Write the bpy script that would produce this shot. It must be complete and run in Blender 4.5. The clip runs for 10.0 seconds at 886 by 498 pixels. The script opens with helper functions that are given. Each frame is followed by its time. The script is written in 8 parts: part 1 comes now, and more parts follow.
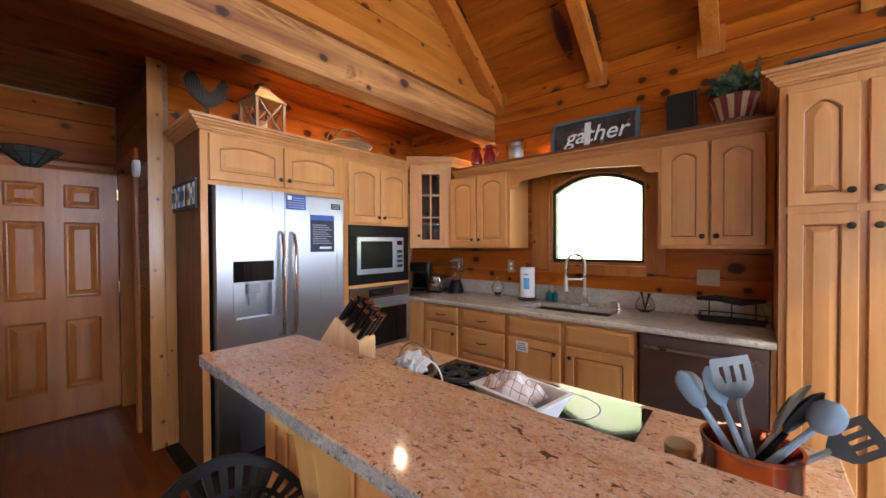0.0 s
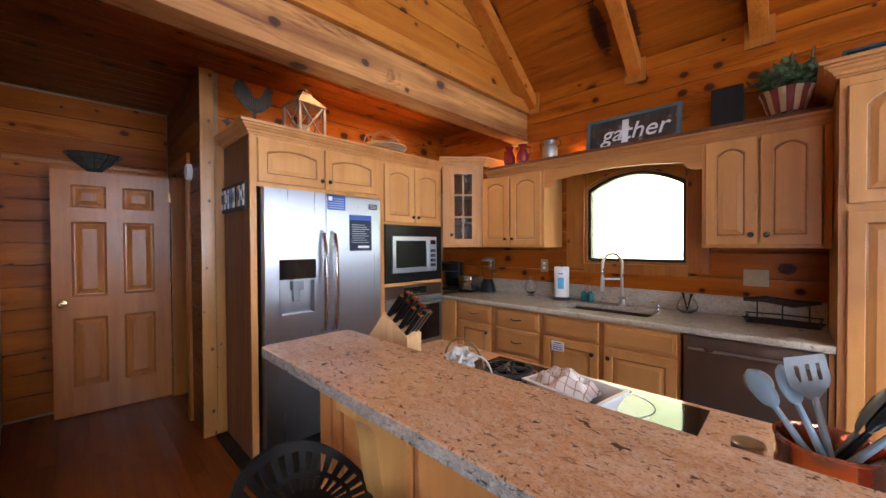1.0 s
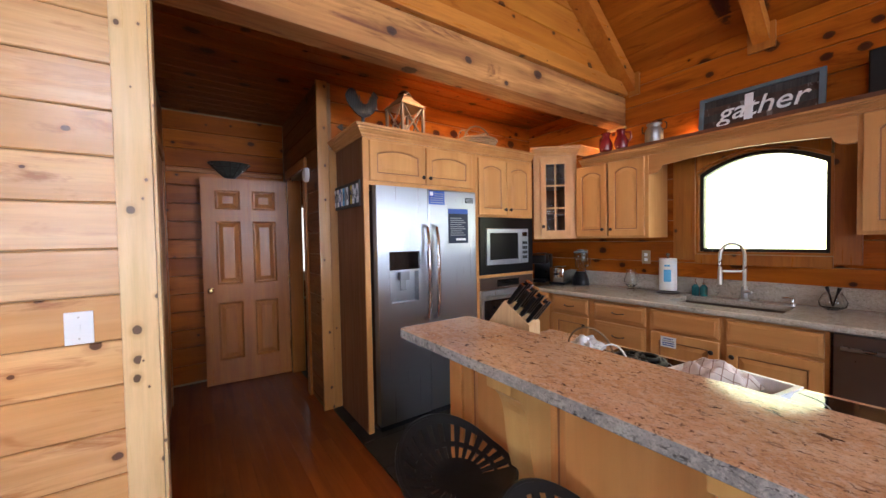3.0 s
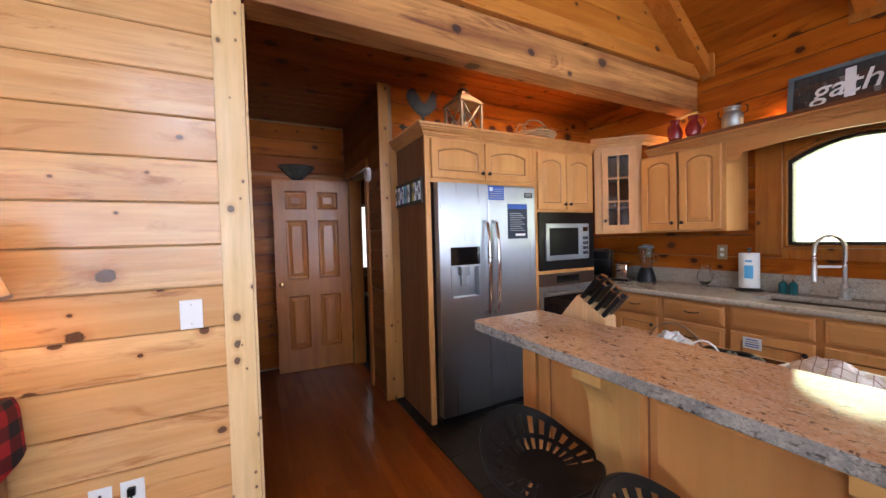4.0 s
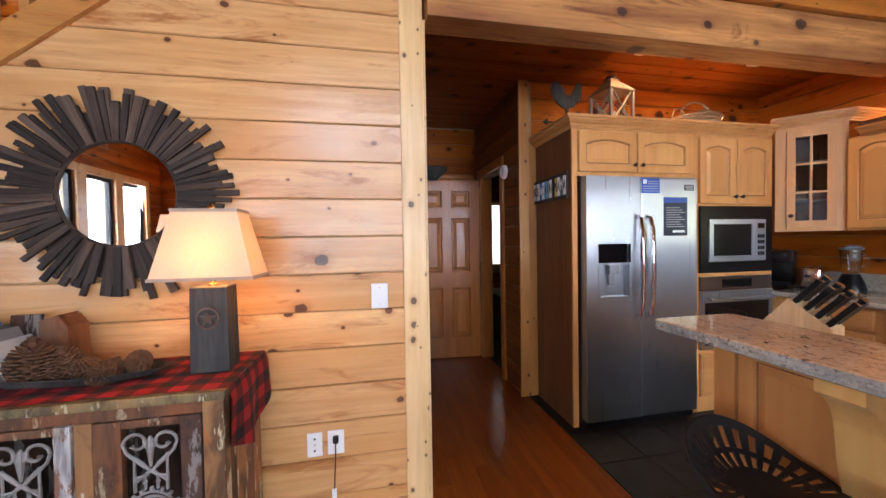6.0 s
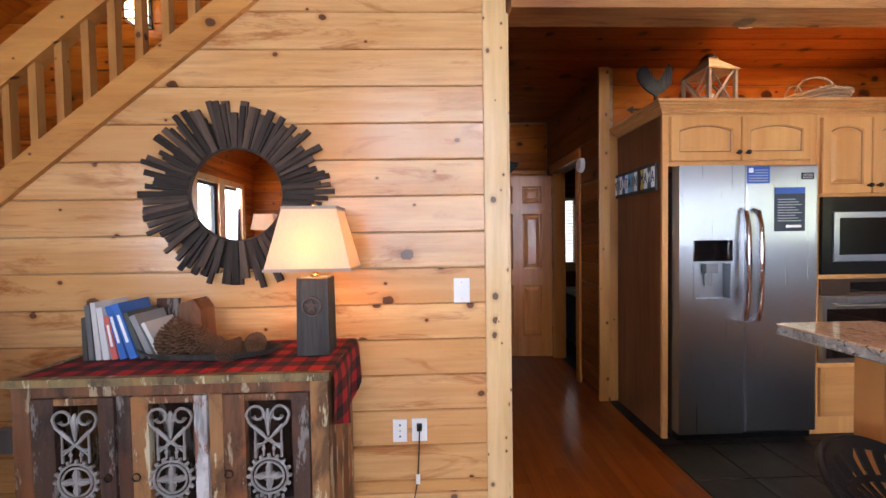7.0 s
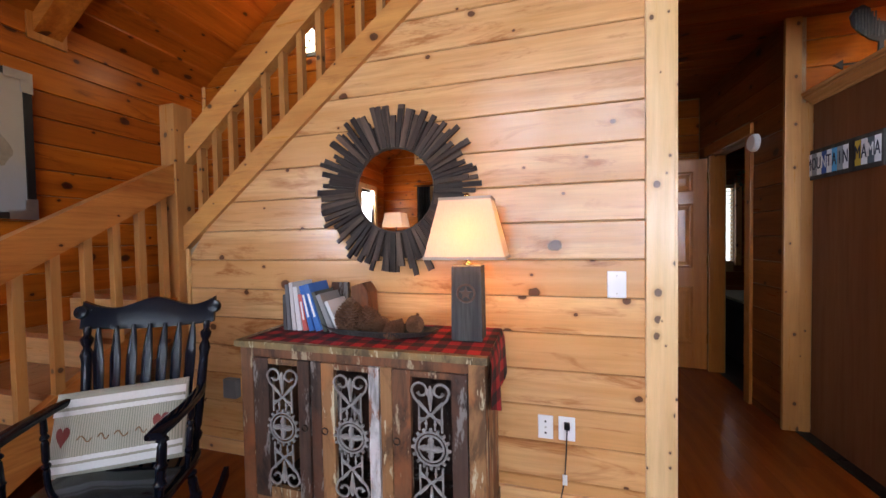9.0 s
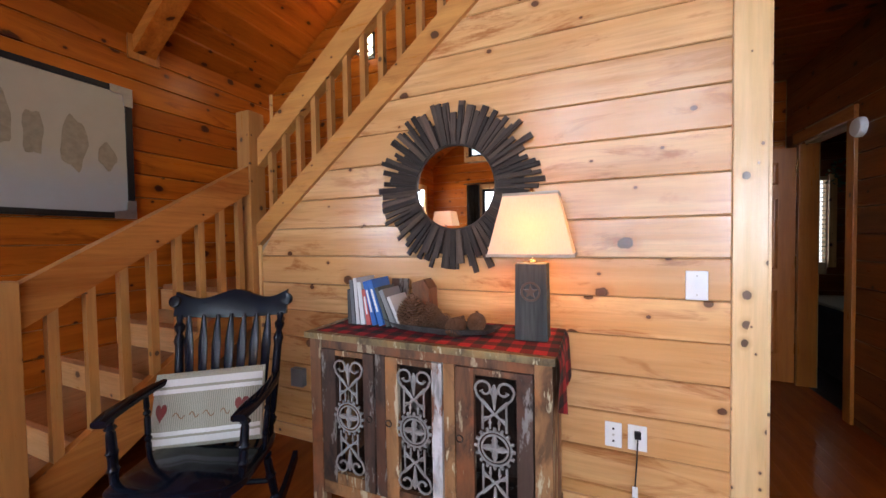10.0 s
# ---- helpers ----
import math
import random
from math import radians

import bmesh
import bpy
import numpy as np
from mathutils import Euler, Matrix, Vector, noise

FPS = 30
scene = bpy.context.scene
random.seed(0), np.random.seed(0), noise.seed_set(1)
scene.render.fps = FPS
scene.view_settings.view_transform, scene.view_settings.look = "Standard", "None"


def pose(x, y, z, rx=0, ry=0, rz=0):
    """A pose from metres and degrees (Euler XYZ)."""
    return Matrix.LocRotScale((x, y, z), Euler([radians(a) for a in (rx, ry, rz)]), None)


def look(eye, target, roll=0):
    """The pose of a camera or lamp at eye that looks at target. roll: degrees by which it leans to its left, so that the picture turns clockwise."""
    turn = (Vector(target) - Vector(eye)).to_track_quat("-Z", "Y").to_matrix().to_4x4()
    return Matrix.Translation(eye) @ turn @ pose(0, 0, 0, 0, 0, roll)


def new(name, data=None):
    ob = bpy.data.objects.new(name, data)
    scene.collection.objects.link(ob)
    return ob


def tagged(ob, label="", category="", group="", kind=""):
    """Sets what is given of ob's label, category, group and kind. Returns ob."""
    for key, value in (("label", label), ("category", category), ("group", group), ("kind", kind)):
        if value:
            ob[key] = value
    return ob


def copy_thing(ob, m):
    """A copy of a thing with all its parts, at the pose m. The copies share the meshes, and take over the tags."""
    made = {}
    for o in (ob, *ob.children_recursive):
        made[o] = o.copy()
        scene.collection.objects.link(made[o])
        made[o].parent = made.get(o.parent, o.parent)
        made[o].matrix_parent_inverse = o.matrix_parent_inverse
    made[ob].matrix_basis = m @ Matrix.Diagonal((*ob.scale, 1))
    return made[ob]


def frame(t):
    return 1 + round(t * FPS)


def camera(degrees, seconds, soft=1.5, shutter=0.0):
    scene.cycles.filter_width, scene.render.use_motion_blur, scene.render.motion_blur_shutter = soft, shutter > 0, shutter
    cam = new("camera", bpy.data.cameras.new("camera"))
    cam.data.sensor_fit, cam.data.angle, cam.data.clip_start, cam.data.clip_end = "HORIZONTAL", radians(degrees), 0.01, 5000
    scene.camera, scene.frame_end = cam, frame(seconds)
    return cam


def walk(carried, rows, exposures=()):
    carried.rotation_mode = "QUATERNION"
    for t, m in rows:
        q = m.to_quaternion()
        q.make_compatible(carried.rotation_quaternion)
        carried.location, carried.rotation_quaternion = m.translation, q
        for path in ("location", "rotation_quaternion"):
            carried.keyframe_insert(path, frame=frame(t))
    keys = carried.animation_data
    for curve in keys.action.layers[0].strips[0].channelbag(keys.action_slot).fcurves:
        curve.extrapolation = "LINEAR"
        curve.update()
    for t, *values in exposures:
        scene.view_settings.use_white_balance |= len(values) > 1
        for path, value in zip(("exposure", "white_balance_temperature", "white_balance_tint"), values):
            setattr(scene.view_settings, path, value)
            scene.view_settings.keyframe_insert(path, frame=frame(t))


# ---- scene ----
cam = camera(101.8, 10.0)
METRES, EYE, TILT, LEAN, TURN = 1.08, 1.43, 0.0, 0.0, 40.1
PATH = [
    (0, (0.424, 0.061, 1.416), (-0.881, 1.576, 1.389), -0.3),
    (0.5, (0.401, 0.014, 1.413), (-0.947, 1.491, 1.388), -0.3),
    (1, (0.375, -0.027, 1.411), (-1.023, 1.402, 1.384), -0.3),
    (1.5, (0.35, -0.075, 1.41), (-1.103, 1.298, 1.379), -0.4),
    (2, (0.327, -0.129, 1.402), (-1.188, 1.177, 1.366), -0.6),
    (2.5, (0.299, -0.185, 1.401), (-1.277, 1.045, 1.355), -0.8),
    (4, (0.232, -0.353, 1.382), (-1.537, 0.578, 1.322), -1.6),
    (4.5, (0.212, -0.421, 1.376), (-1.614, 0.392, 1.318), -1.6),
    (5, (0.198, -0.493, 1.38), (-1.681, 0.189, 1.32), -1.3),
    (5.5, (0.184, -0.565, 1.367), (-1.74, -0.021, 1.315), -1.1),
    (7, (0.174, -0.733, 1.346), (-1.825, -0.677, 1.291), -0.9),
    (7.5, (0.175, -0.778, 1.336), (-1.821, -0.885, 1.277), -1.0),
    (8, (0.174, -0.825, 1.323), (-1.808, -1.083, 1.268), -1.1),
    (8.5, (0.18, -0.872, 1.316), (-1.778, -1.273, 1.261), -1.1),
    (9, (0.184, -0.915, 1.312), (-1.742, -1.45, 1.257), -1.0),
    (9.5, (0.188, -0.953, 1.309), (-1.7, -1.613, 1.251), -0.9),
    (10, (0.195, -0.989, 1.304), (-1.648, -1.763, 1.247), -0.9),
]
walk(cam, [(t, look(eye, target, roll)) for t, eye, target, roll in PATH], ((0.0, 0.16, 5950, 15), (10.0, 0.16, 5950, 15)))

# ---- sky, sun, lamps ----
world = bpy.data.worlds.new("sky")
scene.world = world
world.use_nodes = True
sky = world.node_tree.nodes.new("ShaderNodeTexSky")
sky.sky_type, sky.sun_disc = "NISHITA", False
sky.sun_elevation, sky.sun_rotation = radians(38), radians(150)
world.node_tree.links.new(sky.outputs[0], world.node_tree.nodes["Background"].inputs[0])
world.node_tree.nodes["Background"].inputs[1].default_value = 0.12
sun_data = bpy.data.lights.new("sun", "SUN")
sun_data.energy, sun_data.angle, sun_data.color = 2.0, radians(0.6), (1, 0.93, 0.82)
sun = new("sun", sun_data)
sun.matrix_world = look((0, 0, 12), (-5, 3, 7.5))


def window_light(name, eye, target, w, h, power, color):
    d = bpy.data.lights.new(name, "AREA")
    d.shape, d.size, d.size_y, d.energy, d.color = "RECTANGLE", w, h, power, color
    ob = new(name, d)
    ob.matrix_world = look(eye, target)
    return ob


DAY = (0.86, 0.93, 1.0)
window_light("south_window_light", (2.35, -4.45, 1.65), (1.4, 0, 1.45), 2.2, 1.5, 165, DAY)
window_light("east_window_light", (4.10, -1.35, 1.65), (0, -1.3, 1.45), 3.6, 1.5, 92, DAY)
window_light("gable_window_light", (4.12, -0.55, 3.45), (-1.0, -0.5, 1.3), 2.9, 1.1, 62, DAY)
# Added lamp behind unseen windows; brightens refrigerator and cabinet fronts.
window_light("kitchen_east_fill_light", (4.10, 2.0, 1.75), (0, 1.9, 1.4), 1.7, 1.5, 185, DAY)
# Added fill lamp; it does not stand at the bedroom's window.
window_light("bedroom_fill_light", (-3.7, 3.0, 1.5), (-3.6, 0, 1.0), 0.7, 0.9, 10, DAY)


def bulb(name, at, power, color, radius=0.03):
    d = bpy.data.lights.new(name, "POINT")
    d.energy, d.color, d.shadow_soft_size = power, color, radius
    ob = new(name, d)
    ob.location = at
    return ob


WARM = (1.0, 0.55, 0.22)
bulb("lamp_bulb", (-1.365, -1.232, 1.31), 8.0, (1.0, 0.46, 0.14), 0.07)
bulb("floor_lamp_bulb", (3.2, -3.67, 1.66), 8.0, (1.0, 0.46, 0.14), 0.07)
bulb("sconce_bulb", (-2.58, -2.93, 3.10), 11, WARM, 0.03)


def spot(name, at, power, size):
    d = bpy.data.lights.new(name, "SPOT")
    d.energy, d.color, d.spot_size, d.spot_blend, d.shadow_soft_size = power, (1.0, 0.70, 0.40), radians(size), 0.6, 0.03
    ob = new(name, d)
    ob.location = at
    return ob


# The first is told by a counter highlight; the second is added, unseen.
CANS = ((-2.085, 1.325), (-2.10, 2.35))
for i, (x, y) in enumerate(CANS):
    spot("can_light_beam", (x, y, 2.69), 26, 150)
PUCKS = ((-2.33, 1.56, 2.2035), (-2.33, 2.25, 2.2035), (-1.66, 3.06, 2.1725), (-0.98, 3.08, 2.1725))
for i, (x, y, z) in enumerate(PUCKS):
    bulb("puck_bulb", (x, y, z + 0.045), (5.0, 5.0, 1.6, 0.8)[i], (1.0, 0.50, 0.16), 0.02)

# ---- materials ----


class Mat:
    def __init__(self, name, rough=0.5, metal=0.0, coat=0.0, spec=0.5):
        self.m = bpy.data.materials.new(name)
        self.m.use_nodes = True
        self.nt = self.m.node_tree
        self.b = self.nt.nodes["Principled BSDF"]
        self.b.inputs["Roughness"].default_value = rough
        self.b.inputs["Metallic"].default_value = metal
        self.b.inputs["Coat Weight"].default_value = coat
        self.b.inputs["Coat Roughness"].default_value = 0.18
        self.b.inputs["Specular IOR Level"].default_value = spec

    def put(self, v, socket):
        if isinstance(v, (int, float)):
            socket.default_value = v
        elif isinstance(v, (tuple, list)):
            socket.default_value = (*v, 1) if len(v) == 3 and socket.type == "RGBA" else v
        else:
            self.nt.links.new(v, socket)

    def coords(self, sx=1, sy=1, sz=1, shuffle=True):
        tc = self.nt.nodes.new("ShaderNodeTexCoord")
        mp = self.nt.nodes.new("ShaderNodeMapping")
        mp.inputs["Scale"].default_value = (sx, sy, sz)
        out = tc.outputs["Object"]
        if shuffle:
            oi = self.nt.nodes.new("ShaderNodeObjectInfo")
            mul = self.nt.nodes.new("ShaderNodeVectorMath")
            mul.operation = "MULTIPLY_ADD"
            cb = self.nt.nodes.new("ShaderNodeCombineXYZ")
            for k in range(3):
                self.nt.links.new(oi.outputs["Random"], cb.inputs[k])
            self.nt.links.new(cb.outputs[0], mul.inputs[0])
            mul.inputs[1].default_value = (37.0, 53.0, 71.0)
            self.nt.links.new(out, mul.inputs[2])
            out = mul.outputs[0]
        self.nt.links.new(out, mp.inputs[0])
        return mp.outputs[0]

    def rand(self):
        return self.nt.nodes.new("ShaderNodeObjectInfo").outputs["Random"]

    def island(self):
        return self.nt.nodes.new("ShaderNodeNewGeometry").outputs["Random Per Island"]

    def noise(self, vec, scale=5, detail=4, rough=0.6, dist=0.0):
        n = self.nt.nodes.new("ShaderNodeTexNoise")
        n.inputs["Scale"].default_value, n.inputs["Detail"].default_value = scale, detail
        n.inputs["Roughness"].default_value, n.inputs["Distortion"].default_value = rough, dist
        self.nt.links.new(vec, n.inputs["Vector"])
        return n.outputs["Fac"]

    def voronoi(self, vec, scale):
        n = self.nt.nodes.new("ShaderNodeTexVoronoi")
        n.inputs["Scale"].default_value = scale
        self.nt.links.new(vec, n.inputs["Vector"])
        return n.outputs["Distance"], n.outputs["Color"]

    def flat_cells(self, axis, scale):
        """Cells over the faces that lie along an axis: one coordinate along it, one across."""
        x, y, z = self.split(self.coords())
        along, p, q = {"x": (x, y, z), "y": (y, x, z), "z": (z, x, y)}[axis]
        cb = self.nt.nodes.new("ShaderNodeCombineXYZ")
        self.nt.links.new(self.math("MULTIPLY", along, 0.8), cb.inputs[0])
        self.nt.links.new(self.math("ADD", p, q), cb.inputs[1])
        n = self.nt.nodes.new("ShaderNodeTexVoronoi")
        n.voronoi_dimensions = "2D"
        n.inputs["Scale"].default_value = scale
        self.nt.links.new(cb.outputs[0], n.inputs["Vector"])
        return n.outputs["Distance"], n.outputs["Color"]

    def ramp(self, fac, *stops):
        r = self.nt.nodes.new("ShaderNodeValToRGB")
        while len(r.color_ramp.elements) < len(stops):
            r.color_ramp.elements.new(0.5)
        for e, (p, c) in zip(r.color_ramp.elements, stops):
            e.position = p
            e.color = (c, c, c, 1) if isinstance(c, (int, float)) else (*c, 1)
        self.nt.links.new(fac, r.inputs[0])
        return r.outputs[0]

    def mix(self, fac, a, b, blend="MIX"):
        n = self.nt.nodes.new("ShaderNodeMix")
        n.data_type, n.blend_type = "RGBA", blend
        self.put(fac, n.inputs[0]), self.put(a, n.inputs[6]), self.put(b, n.inputs[7])
        return n.outputs[2]

    def math(self, op, a, b=0.0):
        n = self.nt.nodes.new("ShaderNodeMath")
        n.operation = op
        self.put(a, n.inputs[0]), self.put(b, n.inputs[1])
        return n.outputs[0]

    def split(self, vec):
        n = self.nt.nodes.new("ShaderNodeSeparateXYZ")
        self.nt.links.new(vec, n.inputs[0])
        return n.outputs

    def color(self, c):
        self.put(c, self.b.inputs["Base Color"])
        return self

    def rough(self, c):
        self.put(c, self.b.inputs["Roughness"])
        return self

    def bump(self, h, strength=0.2, dist=0.01):
        n = self.nt.nodes.new("ShaderNodeBump")
        n.inputs["Strength"].default_value, n.inputs["Distance"].default_value = strength, dist
        self.nt.links.new(h, n.inputs["Height"])
        self.nt.links.new(n.outputs[0], self.b.inputs["Normal"])
        return self


def wood(name, light, dark, axis="x", grain=1.0, rough=0.32, coat=0.25, knots=0.0, vary=0.35, island=False, bump=0.08, knot_scale=4.2, streak=0.55, flare=0.0, knot_size=1.0):
    """Wood with its grain along a local axis; knots: how much of the cells carry one."""
    w = Mat(name, rough, coat=coat)
    s = {"x": (0.06, 1, 1), "y": (1, 0.06, 1), "z": (1, 1, 0.06)}[axis]
    fine = w.noise(w.coords(*[k * 60 * grain for k in s]), 1, 5, 0.65)
    broad = w.noise(w.coords(*[k * 9 * grain for k in s]), 1, 3, 0.55, 0.6)
    patch = w.noise(w.coords(1, 1, 1), 1.7, 3, 0.5)
    c = w.mix(w.ramp(broad, (0.36, 0.0), (0.64, 1.0)), light, dark)
    c = w.mix(w.math("MULTIPLY", w.ramp(fine, (0.42, 0.0), (0.70, 1.0)), streak), c, tuple(k * 0.55 for k in dark))
    c = w.mix(w.math("MULTIPLY", w.ramp(patch, (0.35, 0.0), (0.7, 1.0)), 0.35), c, tuple(k * 1.18 for k in light))
    if vary:
        r = w.island() if island else w.rand()
        c = w.mix(w.math("MULTIPLY", r, vary), c, dark)
    if flare:
        s2 = {"x": (0.9, 5, 5), "y": (5, 0.9, 5), "z": (5, 5, 0.9)}[axis]
        fl = w.noise(w.coords(*s2), 1.3, 5, 0.7, 1.4)
        c = w.mix(w.math("MULTIPLY", w.ramp(fl, (0.55, 0.0), (0.68, 1.0)), flare), c, (dark[0] * 0.6, dark[1] * 0.42, dark[2] * 0.35))
    if knots:
        d, col = w.flat_cells(axis, knot_scale)
        pick = w.math("LESS_THAN", w.split(col)[0], knots)
        wob = w.noise(w.coords(1, 1, 1), 45, 3)
        size = w.math("ADD", w.math("MULTIPLY", w.math("POWER", w.split(col)[1], 2.2), 1.25 * knot_size), 0.32 * knot_size)
        dd = w.math("ADD", w.math("DIVIDE", d, size), w.math("MULTIPLY", w.math("SUBTRACT", wob, 0.5), 0.055))
        halo = w.math("MULTIPLY", w.ramp(dd, (0.05, 1.0), (0.19, 0.0)), pick)
        core = w.math("MULTIPLY", w.ramp(dd, (0.045, 1.0), (0.085, 0.0)), pick)
        c = w.mix(w.math("MULTIPLY", halo, 0.5), c, (dark[0] * 0.62, dark[1] * 0.42, dark[2] * 0.32))
        c = w.mix(w.math("MULTIPLY", core, 0.9), c, (dark[0] * 0.14, dark[1] * 0.11, dark[2] * 0.14 + 0.006))
        rim = w.math("MULTIPLY", w.ramp(dd, (0.045, 0.0), (0.066, 1.0), (0.09, 0.0)), pick)
        c = w.mix(w.math("MULTIPLY", rim, 0.85), c, (0.03, 0.012, 0.007))
    w.color(c)
    w.rough(w.ramp(fine, (0.3, rough * 0.8), (0.8, min(1, rough * 1.35))))
    w.bump(fine, bump, 0.004)
    return w.m


PINE_L, PINE_D = (0.755, 0.460, 0.212), (0.56, 0.276, 0.090)
pine_x = wood("varnished knotty pine", PINE_L, PINE_D, "x", knots=0.5, vary=0.7, knot_scale=4.6, streak=0.5, flare=0.85, rough=0.22, coat=0.9, knot_size=1.0)
pine_x.node_tree.nodes["Principled BSDF"].inputs["Coat Roughness"].default_value = 0.24
pine_deep = wood("amber varnished knotty pine", (0.45, 0.125, 0.008), (0.25, 0.055, 0.004), "x", knots=0.72, rough=0.32, coat=0.06, vary=0.6, knot_scale=4.2, streak=0.35, flare=0.85, knot_size=1.35)
pine_ceiling = wood("amber pine ceiling boards", (0.34, 0.088, 0.006), (0.19, 0.042, 0.003), "y", knots=0.55, vary=0.5, island=True, knot_scale=4.4, flare=0.6, knot_size=1.4)
pine_vault = wood("amber knotty pine vault boards", (0.40, 0.110, 0.007), (0.22, 0.048, 0.003), "x", knots=0.72, vary=0.6, island=True, coat=0.08, knot_scale=4.2, streak=0.35, flare=0.85, knot_size=1.6)
pine_loft = wood("amber pine loft boards", (0.50, 0.185, 0.026), (0.34, 0.100, 0.012), "x", knots=0.72, vary=0.5, coat=0.08, knot_scale=4.6, streak=0.3, flare=0.6, knot_size=1.3)
pine_loft_y = wood("amber pine ledge", (0.50, 0.185, 0.030), (0.34, 0.105, 0.014), "y", knots=0.5, vary=0.2, coat=0.08, knot_scale=5, streak=0.35, flare=0.5)
# Darker copy of pine_deep: the shade of hall and bedroom is in its colour.
pine_hall_shaded = wood("shaded amber pine boards", (0.22, 0.063, 0.010), (0.12, 0.029, 0.005), "x", knots=0.5, vary=0.4, knot_scale=4.4)
pine_trim_z = wood("pine trim, upright grain", (0.72, 0.45, 0.18), (0.56, 0.29, 0.09), "z", knots=0.6, vary=0.25, knot_scale=10.5, streak=0.35, knot_size=1.25, coat=0.4)
# Trim pine made paler: the post's daylight sheen is put into the colour.
post_pine_lit = wood("knotty pine post, daylight sheen in its tone", (0.80, 0.57, 0.30), (0.66, 0.41, 0.17), "z", knots=0.6, vary=0.1, knot_scale=10.5, streak=0.35, knot_size=1.25, coat=0.25)
pine_trim_x = wood("pine trim, grain along x", PINE_L, PINE_D, "x", knots=0.3, vary=0.3, knot_scale=6)
pine_trim_y = wood("pine trim, grain along y", PINE_L, PINE_D, "y", knots=0.3, vary=0.3, knot_scale=6)
pine_beam = wood("rough sawn pine beam", (0.54, 0.245, 0.068), (0.22, 0.072, 0.015), "y", rough=0.6, coat=0.0, knots=0.6, vary=0.0, bump=0.35, knot_scale=3, streak=0.55, flare=0.95, knot_size=1.5)
stair_pine_y = wood("honey pine rails, grain along the flight", (0.60, 0.295, 0.08), (0.44, 0.180, 0.042), "y", knots=0.45, vary=0.2, knot_scale=6, streak=0.35, flare=0.5)
stair_pine = wood("honey pine stair parts", (0.50, 0.245, 0.070), (0.35, 0.145, 0.035), "z", knots=0.5, vary=0.4, knot_scale=8, streak=0.35)
pine_amber_z = wood("amber pine window casing", (0.42, 0.150, 0.020), (0.28, 0.080, 0.010), "z", knots=0.3, vary=0.25, knot_scale=6)
pine_rail = wood("amber pine handrail", (0.50, 0.20, 0.045), (0.33, 0.105, 0.020), "x", knots=0.4, vary=0.2, flare=0.5, knot_scale=5)
pine_rafter = wood("amber pine rafter", (0.50, 0.165, 0.022), (0.34, 0.092, 0.011), "y", knots=0.35, vary=0.3, knot_scale=5)
door_wood = wood("stained pine door", (0.47, 0.160, 0.026), (0.34, 0.098, 0.013), "z", grain=1.5, vary=0.15, streak=0.3)
maple = wood("honey maple cabinet", (0.61, 0.300, 0.098), (0.49, 0.212, 0.060), "z", grain=0.7, rough=0.40, coat=0.05, vary=0.35, bump=0.02, streak=0.2)
maple_pale = wood("pale maple bracket", (0.62, 0.38, 0.13), (0.54, 0.30, 0.09), "z", grain=0.8, rough=0.36, coat=0.15, vary=0.1, bump=0.02, streak=0.12)
maple_x = wood("honey maple, level grain", (0.55, 0.262, 0.084), (0.44, 0.182, 0.052), "x", grain=0.7, rough=0.40, coat=0.05, vary=0.35, bump=0.02, streak=0.2)
# Darker copy of the maple; shade on sides and toe kicks is in its brown.
maple_shaded = wood("brown stained cabinet side", (0.145, 0.046, 0.013), (0.10, 0.028, 0.008), "z", grain=0.6, rough=0.5, coat=0.0, vary=0.1, bump=0.03, streak=0.25)
glaze = wood("umber glaze in grooves, also interior shade", (0.30, 0.125, 0.045), (0.20, 0.078, 0.027), "z", vary=0.1)
oak_floor = wood("dark red-brown floor boards", (0.25, 0.058, 0.008), (0.17, 0.036, 0.005), "x", grain=1.0, rough=0.20, coat=0.1, vary=0.3, bump=0.02, streak=0.3)
tread_wood = wood("brown stair tread", (0.34, 0.13, 0.045), (0.24, 0.082, 0.028), "x", vary=0.2)
block_wood = wood("beech knife block", (0.66, 0.42, 0.22), (0.55, 0.32, 0.15), "z", grain=1.6, vary=0.0)
barn = wood("charred barn wood slats", (0.15, 0.098, 0.068), (0.020, 0.014, 0.011), "y", grain=1.2, rough=0.55, coat=0.0, vary=0.95, bump=0.7, flare=0.5)
grey_wood = wood("grey weathered wood", (0.068, 0.064, 0.060), (0.026, 0.025, 0.025), "z", grain=1.4, rough=0.7, coat=0, vary=0.1, bump=0.6)
white_wash = wood("whitewashed lantern wood", (0.30, 0.21, 0.135), (0.15, 0.095, 0.055), "z", rough=0.7, coat=0, vary=0.1)


def plain(name, c, rough=0.5, metal=0.0, coat=0.0, tone=0.25, scale=12, bump=0.0):
    p = Mat(name, rough, metal, coat)
    n = p.noise(p.coords(), scale, 5)
    p.color(p.mix(p.math("MULTIPLY", p.ramp(n, (0.3, 0.0), (0.75, 1.0)), tone), c, tuple(k * 0.55 for k in c)))
    p.rough(p.ramp(n, (0.2, rough * 0.85), (0.8, min(1, rough * 1.25))))
    if bump:
        p.bump(p.noise(p.coords(), scale * 6, 3), bump, 0.003)
    return p.m


